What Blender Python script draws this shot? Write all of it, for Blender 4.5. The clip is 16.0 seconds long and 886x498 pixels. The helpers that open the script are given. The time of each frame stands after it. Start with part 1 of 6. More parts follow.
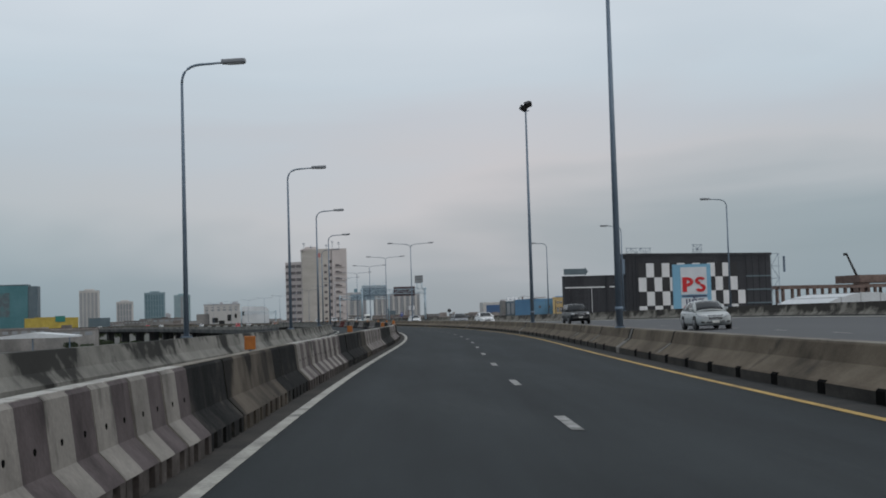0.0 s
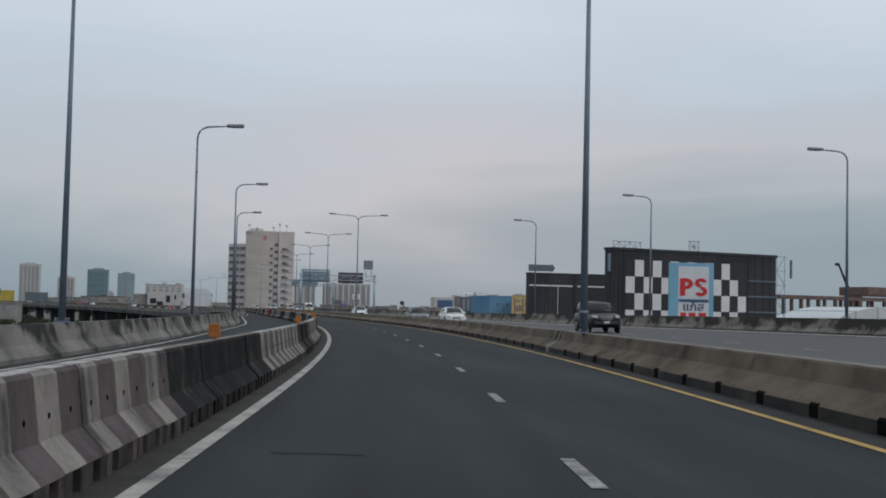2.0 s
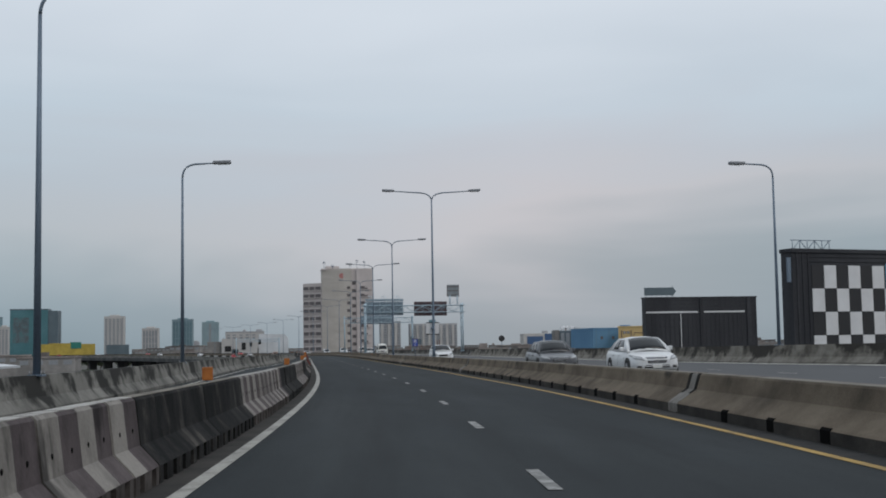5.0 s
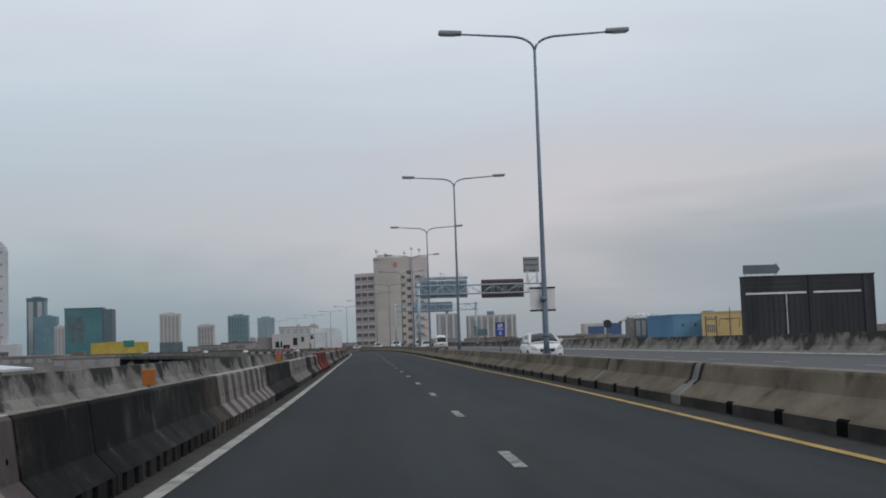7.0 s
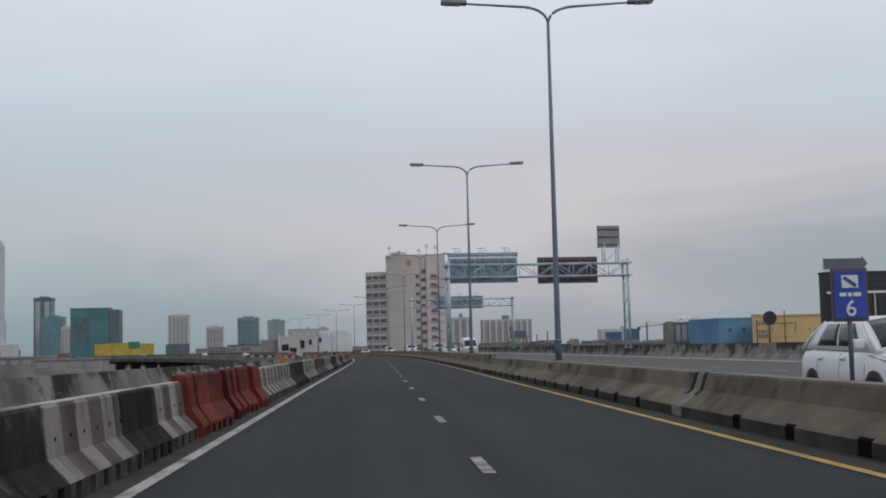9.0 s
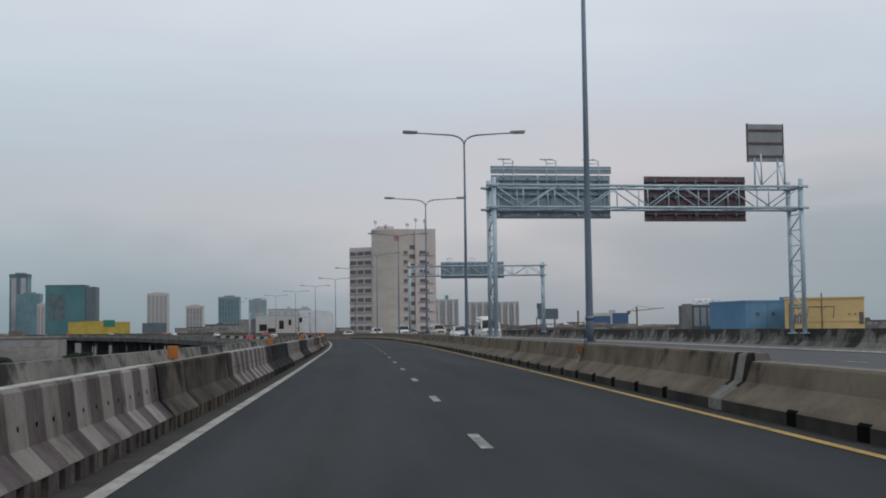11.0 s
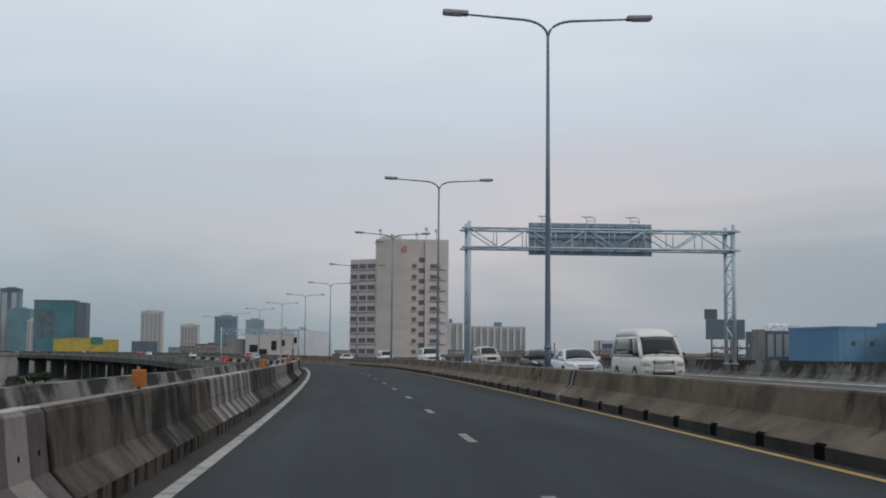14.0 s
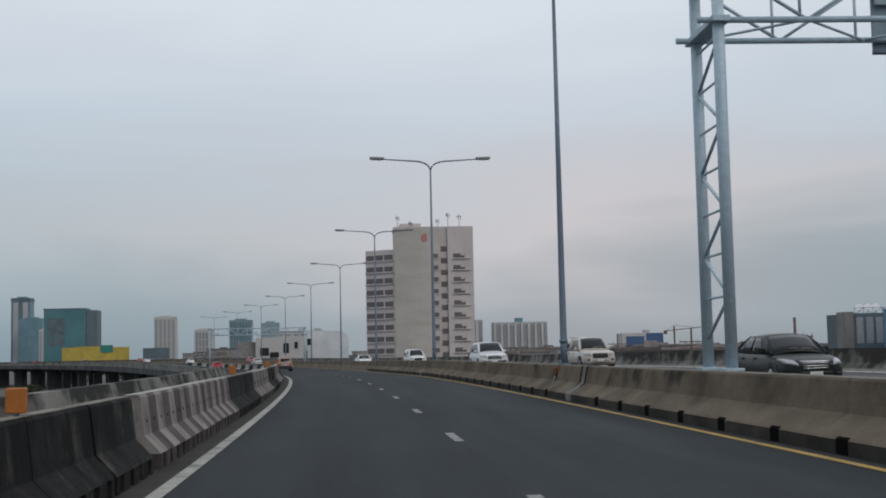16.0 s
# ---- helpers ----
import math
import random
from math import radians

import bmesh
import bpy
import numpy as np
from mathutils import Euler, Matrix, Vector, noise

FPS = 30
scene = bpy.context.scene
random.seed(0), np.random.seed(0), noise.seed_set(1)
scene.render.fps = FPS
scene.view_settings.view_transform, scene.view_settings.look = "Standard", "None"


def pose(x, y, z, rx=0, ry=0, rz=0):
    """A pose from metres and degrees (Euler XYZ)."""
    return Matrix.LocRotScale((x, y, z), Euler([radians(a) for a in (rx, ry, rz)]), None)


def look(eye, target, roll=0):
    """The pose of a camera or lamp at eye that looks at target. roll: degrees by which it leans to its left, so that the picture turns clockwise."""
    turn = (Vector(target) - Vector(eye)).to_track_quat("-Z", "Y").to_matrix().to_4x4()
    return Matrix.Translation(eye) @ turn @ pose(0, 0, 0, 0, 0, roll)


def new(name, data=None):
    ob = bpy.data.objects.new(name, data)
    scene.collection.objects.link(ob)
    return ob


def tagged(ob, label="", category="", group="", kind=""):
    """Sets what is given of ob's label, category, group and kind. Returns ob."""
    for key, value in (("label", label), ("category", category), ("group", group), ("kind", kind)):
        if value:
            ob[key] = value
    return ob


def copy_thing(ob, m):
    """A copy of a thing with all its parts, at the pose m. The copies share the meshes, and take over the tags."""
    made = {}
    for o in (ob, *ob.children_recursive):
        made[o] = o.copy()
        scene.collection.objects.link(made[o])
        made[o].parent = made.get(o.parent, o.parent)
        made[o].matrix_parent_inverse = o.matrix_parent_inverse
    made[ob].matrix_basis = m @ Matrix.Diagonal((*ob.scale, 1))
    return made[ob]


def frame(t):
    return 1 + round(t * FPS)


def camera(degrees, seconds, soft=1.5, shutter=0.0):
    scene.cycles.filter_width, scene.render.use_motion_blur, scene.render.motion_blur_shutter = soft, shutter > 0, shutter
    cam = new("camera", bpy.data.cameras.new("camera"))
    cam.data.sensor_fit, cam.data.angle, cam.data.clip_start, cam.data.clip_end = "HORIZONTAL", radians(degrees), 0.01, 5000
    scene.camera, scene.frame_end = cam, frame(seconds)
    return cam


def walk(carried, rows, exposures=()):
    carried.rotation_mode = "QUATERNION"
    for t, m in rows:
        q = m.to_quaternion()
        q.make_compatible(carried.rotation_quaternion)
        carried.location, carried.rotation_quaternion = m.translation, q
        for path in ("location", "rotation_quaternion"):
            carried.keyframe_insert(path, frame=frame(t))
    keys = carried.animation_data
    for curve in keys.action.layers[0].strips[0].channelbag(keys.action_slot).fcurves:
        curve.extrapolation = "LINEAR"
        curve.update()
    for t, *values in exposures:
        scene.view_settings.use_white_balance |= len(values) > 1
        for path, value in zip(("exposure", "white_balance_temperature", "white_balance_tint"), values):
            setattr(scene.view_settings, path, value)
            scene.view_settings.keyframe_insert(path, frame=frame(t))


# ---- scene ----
from mathutils.bvhtree import BVHTree

cam = camera(39.23, 16.0, soft=1.85)
PATH = [
    (0, (0.038, 0.748, 1.218), (3.441, 20.426, 2.3), -1.71),
    (0.5, (1.475, 9.862, 1.218), (5.525, 29.435, 1.909), -3.07),
    (1, (2.927, 19.02, 1.238), (7.382, 38.491, 2.257), -2.79),
    (1.5, (4.481, 28.268, 1.258), (9.091, 47.714, 2.031), -1.93),
    (2, (6.11, 37.822, 1.278), (10.255, 57.363, 2.261), 1.27),
    (2.5, (7.776, 47.266, 1.268), (11.799, 66.81, 2.633), 2.84),
    (3, (9.519, 56.619, 1.268), (13.808, 76.116, 2.476), 0.22),
    (3.5, (11.078, 66.292, 1.268), (14.486, 85.932, 2.895), 1.01),
    (4, (12.491, 75.825, 1.268), (15.28, 95.543, 3.120), 1.89),
    (4.5, (13.665, 84.963, 1.248), (16.729, 104.654, 2.941), -0.24),
    (7, (18.274, 134.69, 1.218), (20.186, 154.542, 2.714), -1.98),
    (7.5, (18.745, 145.448, 1.218), (20.39, 165.316, 2.818), 0.35),
    (8, (19.298, 155.704, 1.218), (20.913, 175.578, 2.77), -0.65),
    (8.5, (19.66, 165.758, 1.218), (21.346, 185.617, 2.875), -2.23),
    (9, (20.061, 176.209, 1.218), (21.768, 196.074, 2.792), -1.42),
    (9.5, (20.276, 186.582, 1.218), (22.236, 206.435, 2.651), -2.35),
    (10, (20.458, 196.843, 1.218), (22.26, 216.72, 2.504), -0.82),
    (12.5, (21.875, 247.548, 1.218), (24.034, 267.388, 2.528), -0.79),
    (13, (22.006, 257.883, 1.218), (23.992, 277.729, 2.695), 0.74),
    (13.5, (22.31, 268.559, 1.218), (24.434, 288.381, 2.824), -0.06),
    (14, (22.566, 279.094, 1.218), (24.493, 298.93, 2.902), 0.44),
    (14.5, (22.921, 289.794, 1.218), (24.723, 309.65, 2.798), 0.98),
    (15, (23.154, 300.199, 1.218), (24.9, 320.061, 2.785), 0.39),
    (15.5, (23.367, 310.591, 1.218), (24.859, 330.465, 2.891), 0.19),
    (16, (23.559, 320.921, 1.218), (25.251, 340.78, 2.876), -1.25),
]
walk(cam, [(t, look(eye, target, roll)) for t, eye, target, roll in PATH], [(0, 0.01, 6620, 10), (2.5, 0.01, 6540, 11), (5, 0.01, 6540, 11), (7, 0.03, 6630, 12), (9, 0.04, 6690, 13), (12.5, 0.03, 6650, 12), (16, 0.05, 6640, 12)])

# ---- light ----
world = bpy.data.worlds.new("overcast_sky")
scene.world = world
world.use_nodes = True
wt = world.node_tree
wt.nodes.clear()


def wnode(kind, **values):
    n = wt.nodes.new(kind)
    for k, v in values.items():
        n.inputs[k].default_value = v
    return n


w_out = wt.nodes.new("ShaderNodeOutputWorld")
w_bg = wt.nodes.new("ShaderNodeBackground")
w_sky = wt.nodes.new("ShaderNodeTexSky")
w_sky.sky_type, w_sky.sun_disc = "NISHITA", False
w_sky.sun_elevation, w_sky.sun_rotation = radians(38), radians(120)
w_sky.air_density, w_sky.dust_density = 1.5, 3.0
w_dim = wnode("ShaderNodeVectorMath")
w_dim.operation = "SCALE"
w_dim.inputs["Scale"].default_value = 0.1
wt.links.new(w_sky.outputs[0], w_dim.inputs[0])
w_co = wt.nodes.new("ShaderNodeTexCoord")
w_sep = wt.nodes.new("ShaderNodeSeparateXYZ")
wt.links.new(w_co.outputs["Generated"], w_sep.inputs[0])
# cloud deck: long soft streaks, wavier near the horizon
w_map = wt.nodes.new("ShaderNodeMapping")
w_map.inputs["Scale"].default_value = (0.95, 0.95, 4.6)
w_map.inputs["Location"].default_value = (0.35, 0.1, 0.22)
wt.links.new(w_co.outputs["Generated"], w_map.inputs[0])
w_noise = wnode("ShaderNodeTexNoise", Scale=1.7, Detail=4.0, Roughness=0.48, Distortion=0.5)
wt.links.new(w_map.outputs[0], w_noise.inputs["Vector"])
w_add = wt.nodes.new("ShaderNodeMath")
w_add.operation = "MULTIPLY_ADD"
w_add.inputs[1].default_value = 0.26
wt.links.new(w_noise.outputs[0], w_add.inputs[0])
wt.links.new(w_sep.outputs[2], w_add.inputs[2])
w_ramp = wt.nodes.new("ShaderNodeValToRGB")
stops = [(0.0, (0.305, 0.345, 0.375)), (0.12, (0.328, 0.372, 0.41)), (0.175, (0.39, 0.43, 0.475)), (0.225, (0.585, 0.578, 0.615)),
         (0.27, (0.560, 0.590, 0.652)), (0.32, (0.572, 0.648, 0.728)), (0.40, (0.68, 0.75, 0.825)), (1.0, (0.755, 0.84, 0.915))]
el = w_ramp.color_ramp.elements
while len(el) < len(stops):
    el.new(0.5)
for e, (p, c) in zip(el, stops):
    e.position, e.color = p, (*c, 1)
wt.links.new(w_add.outputs[0], w_ramp.inputs[0])
w_mix = wt.nodes.new("ShaderNodeMix")
w_mix.data_type = "RGBA"
w_mix.inputs[0].default_value = 0.9
wt.links.new(w_dim.outputs[0], w_mix.inputs[6])
wt.links.new(w_ramp.outputs[0], w_mix.inputs[7])
# the deck is a little heavier and cooler low down on both sides of the road
w_side = wnode("ShaderNodeMapRange")
w_side.inputs[1].default_value, w_side.inputs[2].default_value = 0.20, -0.27
wt.links.new(w_sep.outputs[0], w_side.inputs[0])
w_low = wnode("ShaderNodeMapRange")
w_low.inputs[1].default_value, w_low.inputs[2].default_value = 0.24, 0.06
wt.links.new(w_sep.outputs[2], w_low.inputs[0])
w_right = wnode("ShaderNodeMapRange")
w_right.inputs[1].default_value, w_right.inputs[2].default_value, w_right.inputs[4].default_value = 0.22, 0.45, 0.6
wt.links.new(w_sep.outputs[0], w_right.inputs[0])
w_both = wt.nodes.new("ShaderNodeMath")
w_both.operation = "MAXIMUM"
wt.links.new(w_side.outputs[0], w_both.inputs[0])
wt.links.new(w_right.outputs[0], w_both.inputs[1])
w_amt = wt.nodes.new("ShaderNodeMath")
w_amt.operation = "MULTIPLY"
wt.links.new(w_both.outputs[0], w_amt.inputs[0])
wt.links.new(w_low.outputs[0], w_amt.inputs[1])
w_cool = wt.nodes.new("ShaderNodeMix")
w_cool.data_type, w_cool.blend_type = "RGBA", "MULTIPLY"
w_cool.inputs[7].default_value = (0.71, 0.86, 0.905, 1)
wt.links.new(w_amt.outputs[0], w_cool.inputs[0])
wt.links.new(w_mix.outputs[2], w_cool.inputs[6])
wt.links.new(w_cool.outputs[2], w_bg.inputs[0])
w_bg.inputs[1].default_value = 1.0
wt.links.new(w_bg.outputs[0], w_out.inputs[0])

sun = bpy.data.lights.new("sun", "SUN")
sun.energy, sun.angle, sun.color = 0.6, radians(25), (1.0, 0.95, 0.9)
new("sun", sun).matrix_world = look((0, 0, 60), (-20, 28, 30))

# ---- materials ----
def material(name, colors, scale=3.0, rough=0.8, metal=0.0, bump=0.0, fine=40.0, stretch=(1, 1, 1), detail=6.0, spread=(0.35, 0.65), jitter=0.0, grain=0.12, spec=0.4, coat=0.0, streak=None):
    """A surface with a broad variation between two colours, a fine grain over it, and relief."""
    m = bpy.data.materials.new(name)
    m.use_nodes = True
    nt = m.node_tree
    b = nt.nodes["Principled BSDF"]
    L = nt.links.new
    co = nt.nodes.new("ShaderNodeTexCoord")
    mp = nt.nodes.new("ShaderNodeMapping")
    mp.inputs["Scale"].default_value = stretch
    L(co.outputs["Object"], mp.inputs[0])
    vec = mp.outputs[0]
    info = nt.nodes.new("ShaderNodeObjectInfo")
    shift = nt.nodes.new("ShaderNodeVectorMath")
    shift.operation = "SCALE"
    cmb = nt.nodes.new("ShaderNodeCombineXYZ")
    for i in range(3):
        L(info.outputs["Random"], cmb.inputs[i])
    L(cmb.outputs[0], shift.inputs[0])
    shift.inputs["Scale"].default_value = 37.0
    ad = nt.nodes.new("ShaderNodeVectorMath")
    L(vec, ad.inputs[0])
    L(shift.outputs[0], ad.inputs[1])
    vec = ad.outputs[0]
    n1 = nt.nodes.new("ShaderNodeTexNoise")
    n1.inputs["Scale"].default_value, n1.inputs["Detail"].default_value, n1.inputs["Roughness"].default_value = scale, detail, 0.6
    L(vec, n1.inputs["Vector"])
    rp = nt.nodes.new("ShaderNodeValToRGB")
    els = rp.color_ramp.elements
    while len(els) < len(colors):
        els.new(0.5)
    for i, (e, c) in enumerate(zip(els, colors)):
        e.position = spread[0] + (spread[1] - spread[0]) * i / max(1, len(colors) - 1)
        e.color = (*c, 1)
    L(n1.outputs[0], rp.inputs[0])
    n2 = nt.nodes.new("ShaderNodeTexNoise")
    n2.inputs["Scale"].default_value, n2.inputs["Detail"].default_value = fine, 3.0
    L(co.outputs["Object"], n2.inputs["Vector"])
    mr = nt.nodes.new("ShaderNodeMapRange")
    mr.inputs[1].default_value, mr.inputs[2].default_value = 0.25, 0.75
    mr.inputs[3].default_value, mr.inputs[4].default_value = 1 - grain, 1 + grain
    L(n2.outputs[0], mr.inputs[0])
    fac = mr.outputs[0]
    if jitter:
        jr = nt.nodes.new("ShaderNodeMapRange")
        jr.inputs[3].default_value, jr.inputs[4].default_value = 1 - jitter, 1 + jitter
        L(info.outputs["Random"], jr.inputs[0])
        mu = nt.nodes.new("ShaderNodeMath")
        mu.operation = "MULTIPLY"
        L(fac, mu.inputs[0])
        L(jr.outputs[0], mu.inputs[1])
        fac = mu.outputs[0]
    sc = nt.nodes.new("ShaderNodeVectorMath")
    sc.operation = "SCALE"
    L(rp.outputs[0], sc.inputs[0])
    L(fac, sc.inputs["Scale"])
    col = sc.outputs[0]
    if streak:
        # rain-washed soot: broad patches broken by narrow runs drawn out downwards
        amount, tone, top, size = streak
        def stains(along, up, detail):
            sm = nt.nodes.new("ShaderNodeMapping")
            sm.inputs["Scale"].default_value = (0.0, along, up)
            L(co.outputs["Object"], sm.inputs[0])
            sa = nt.nodes.new("ShaderNodeVectorMath")
            L(sm.outputs[0], sa.inputs[0])
            L(shift.outputs[0], sa.inputs[1])
            n3 = nt.nodes.new("ShaderNodeTexNoise")
            n3.inputs["Scale"].default_value, n3.inputs["Detail"].default_value, n3.inputs["Roughness"].default_value = 1.0, detail, 0.55
            L(sa.outputs[0], n3.inputs["Vector"])
            return n3.outputs[0]

        def blend(a, factor, b):
            n = nt.nodes.new("ShaderNodeMath")
            n.operation = "MULTIPLY_ADD"
            L(a, n.inputs[0])
            n.inputs[1].default_value = factor
            if b is None:
                n.inputs[2].default_value = 0.0
            else:
                L(b, n.inputs[2])
            return n.outputs[0]

        sz = nt.nodes.new("ShaderNodeSeparateXYZ")
        L(co.outputs["Object"], sz.inputs[0])
        soot = blend(stains(1.25 * size, 0.9, 4.0), 0.70, blend(stains(3.4 * max(size, 0.45), 0.8, 5.0), 0.30, blend(sz.outputs[2], 0.10 / top, None)))
        ms = nt.nodes.new("ShaderNodeMapRange")
        ms.inputs[1].default_value, ms.inputs[2].default_value = 0.66 - 0.2 * amount, 0.74 - 0.2 * amount
        ms.inputs[3].default_value, ms.inputs[4].default_value = 0.0, 0.92
        L(soot, ms.inputs[0])
        mx = nt.nodes.new("ShaderNodeMix")
        mx.data_type = "RGBA"
        L(ms.outputs[0], mx.inputs[0])
        L(col, mx.inputs[6])
        mx.inputs[7].default_value = (*tone, 1)
        col = mx.outputs[2]
    L(col, b.inputs["Base Color"])
    b.inputs["Metallic"].default_value = metal
    b.inputs["Specular IOR Level"].default_value = spec
    b.inputs["Coat Weight"].default_value = coat
    rr = nt.nodes.new("ShaderNodeMapRange")
    rr.inputs[3].default_value, rr.inputs[4].default_value = max(0.02, rough - 0.1), min(1, rough + 0.1)
    L(n1.outputs[0], rr.inputs[0])
    L(rr.outputs[0], b.inputs["Roughness"])
    if bump:
        bp = nt.nodes.new("ShaderNodeBump")
        bp.inputs["Strength"].default_value, bp.inputs["Distance"].default_value = bump, 0.02
        L(n2.outputs[0], bp.inputs["Height"])
        L(bp.outputs[0], b.inputs["Normal"])
    return m


def plain(name, color, rough=0.6, metal=0.0, spread=0.12, scale=2.0, **kw):
    dark = tuple(c * (1 - spread) for c in color)
    light = tuple(min(1, c * (1 + spread)) for c in color)
    return material(name, [dark, light], scale=scale, rough=rough, metal=metal, **kw)


ASPHALT = material("asphalt", [(0.0185, 0.0232, 0.0265), (0.031, 0.0372, 0.041), (0.047, 0.0535, 0.057)], scale=0.35, rough=0.86, bump=0.25, fine=60, stretch=(1, 0.12, 1), grain=0.22, spread=(0.3, 0.7), spec=0.15)


def road_wear(m):
    """Polished wheel tracks, an oil-dark lane middle and mottling, laid along the lane by the road's own map."""
    nt = m.node_tree
    L = nt.links.new
    uv = nt.nodes.new("ShaderNodeUVMap")
    sx = nt.nodes.new("ShaderNodeSeparateXYZ")
    L(uv.outputs[0], sx.inputs[0])

    def calc(op, a, b=0.0):
        n = nt.nodes.new("ShaderNodeMath")
        n.operation = op
        for i, v in enumerate((a, b)):
            if isinstance(v, (int, float)):
                n.inputs[i].default_value = v
            else:
                L(v, n.inputs[i])
        return n.outputs[0]

    def noise(scale, stretch, detail):
        mp = nt.nodes.new("ShaderNodeMapping")
        mp.inputs["Scale"].default_value = stretch
        L(uv.outputs[0], mp.inputs[0])
        n = nt.nodes.new("ShaderNodeTexNoise")
        n.inputs["Scale"].default_value, n.inputs["Detail"].default_value, n.inputs["Roughness"].default_value = scale, detail, 0.65
        L(mp.outputs[0], n.inputs["Vector"])
        return n.outputs[0]

    wob = calc("MULTIPLY", noise(0.5, (0.2, 0.06, 1), 2.0), 0.6)
    tracks = calc("COSINE", calc("MULTIPLY", calc("ADD", calc("SUBTRACT", sx.outputs[0], 0.85), wob), 2 * math.pi / 1.625))
    streaks = calc("SUBTRACT", noise(2.2, (1.0, 0.035, 1), 5.0), 0.5)
    blots = calc("SUBTRACT", noise(0.55, (1.0, 0.35, 1), 6.0), 0.5)
    sum_ = calc("ADD", calc("ADD", calc("MULTIPLY", tracks, 0.07), calc("MULTIPLY", streaks, 0.75)), calc("MULTIPLY", blots, 0.55))
    # darker up to y = 205, paler past 262: windscreen haze put into the colour
    haze_gain = nt.nodes.new("ShaderNodeMapRange")
    haze_gain.inputs[1].default_value, haze_gain.inputs[2].default_value = 205.0, 262.0
    haze_gain.inputs[3].default_value, haze_gain.inputs[4].default_value = 0.72, 0.85
    L(sx.outputs[1], haze_gain.inputs[0])
    fac = calc("MULTIPLY", calc("ADD", sum_, 1.0), haze_gain.outputs[0])
    b = nt.nodes["Principled BSDF"]
    base = b.inputs["Base Color"].links[0].from_socket
    sc = nt.nodes.new("ShaderNodeVectorMath")
    sc.operation = "SCALE"
    L(base, sc.inputs[0])
    L(fac, sc.inputs["Scale"])
    L(sc.outputs[0], b.inputs["Base Color"])


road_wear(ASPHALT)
ASPHALT_FAR = material("worn_asphalt", [(0.035, 0.036, 0.04), (0.055, 0.056, 0.06)], scale=0.3, rough=0.75, fine=30, stretch=(1, 0.1, 1), grain=0.15)
SHOULDER = material("dusty_road_edge", [(0.030, 0.029, 0.028), (0.056, 0.052, 0.048)], scale=1.2, rough=0.9, fine=50, grain=0.25, spec=0.1)
EDGE_DIRT = material("dark_road_edge_dirt", [(0.026, 0.027, 0.027), (0.048, 0.046, 0.044)], scale=1.2, rough=0.9, fine=50, grain=0.25, spec=0.1)
WHITE_LINE = material("worn_white_road_paint", [(0.09, 0.088, 0.082), (0.265, 0.257, 0.232), (0.35, 0.34, 0.308)], scale=1.9, rough=0.7, fine=25, grain=0.25, spread=(0.3, 0.6))
YELLOW_LINE = material("worn_yellow_road_paint", [(0.16, 0.105, 0.035), (0.34, 0.215, 0.05), (0.41, 0.265, 0.07)], scale=1.6, rough=0.7, fine=25, grain=0.2, spread=(0.3, 0.6))
CONC = material("stained_barrier_concrete", [(0.058, 0.047, 0.036), (0.122, 0.099, 0.075), (0.172, 0.142, 0.109)], scale=1.1, rough=0.9, bump=0.3, fine=30, stretch=(1, 0.6, 0.8), jitter=0.08, spread=(0.3, 0.7), streak=(0.1, (0.035, 0.03, 0.026), 0.8, 0.5), spec=0.1)
CONC_DARK = material("soot_black_barrier_concrete", [(0.010, 0.0105, 0.0108), (0.021, 0.0207, 0.0204), (0.072, 0.066, 0.06)], scale=2.6, rough=0.92, bump=0.4, fine=24, stretch=(1, 1, 0.8), jitter=0.25, spread=(0.36, 0.74), grain=0.3, streak=(0.56, (0.0075, 0.0078, 0.008), 0.86, 1.3), spec=0.1)
CONC_SIDE = material("brown_stained_barrier_concrete", [(0.025, 0.022, 0.019), (0.064, 0.055, 0.046), (0.105, 0.091, 0.075)], scale=1.4, rough=0.9, bump=0.3, fine=30, stretch=(1, 1, 0.8), jitter=0.25, spread=(0.32, 0.7), streak=(0.44, (0.012, 0.0115, 0.011), 0.86, 0.8), spec=0.1)
PARAPET = material("weathered_parapet_concrete", [(0.08, 0.08, 0.074), (0.155, 0.151, 0.139), (0.212, 0.207, 0.191)], scale=0.5, rough=0.92, bump=0.25, fine=22, stretch=(1, 1, 0.8), spread=(0.34, 0.62), streak=(0.40, (0.022, 0.022, 0.021), 0.56, 0.42), spec=0.1)
PARAPET_TAN = material("tan_parapet_concrete", [(0.075, 0.068, 0.058), (0.165, 0.152, 0.132), (0.225, 0.21, 0.185)], scale=0.8, rough=0.92, bump=0.25, fine=22, stretch=(1, 1, 1.6), spread=(0.34, 0.62), streak=(0.10, (0.034, 0.031, 0.028), 0.5, 0.4), spec=0.1)
PARAPET_DARK = material("soot_stained_parapet_concrete", [(0.045, 0.043, 0.04), (0.115, 0.11, 0.10), (0.19, 0.183, 0.17)], scale=0.7, rough=0.92, bump=0.25, fine=22, stretch=(1, 1, 0.7), spread=(0.34, 0.62), streak=(0.42, (0.03, 0.027, 0.025), 0.56, 0.5), spec=0.1)
STRIPE_W = material("chipped_white_barrier_paint", [(0.056, 0.051, 0.047), (0.154, 0.143, 0.132), (0.224, 0.21, 0.193)], scale=2.2, rough=0.75, bump=0.15, fine=30, stretch=(1, 1, 0.6), jitter=0.12, spread=(0.22, 0.55), streak=(0.02, (0.045, 0.042, 0.04), 0.86, 1.6), spec=0.1)
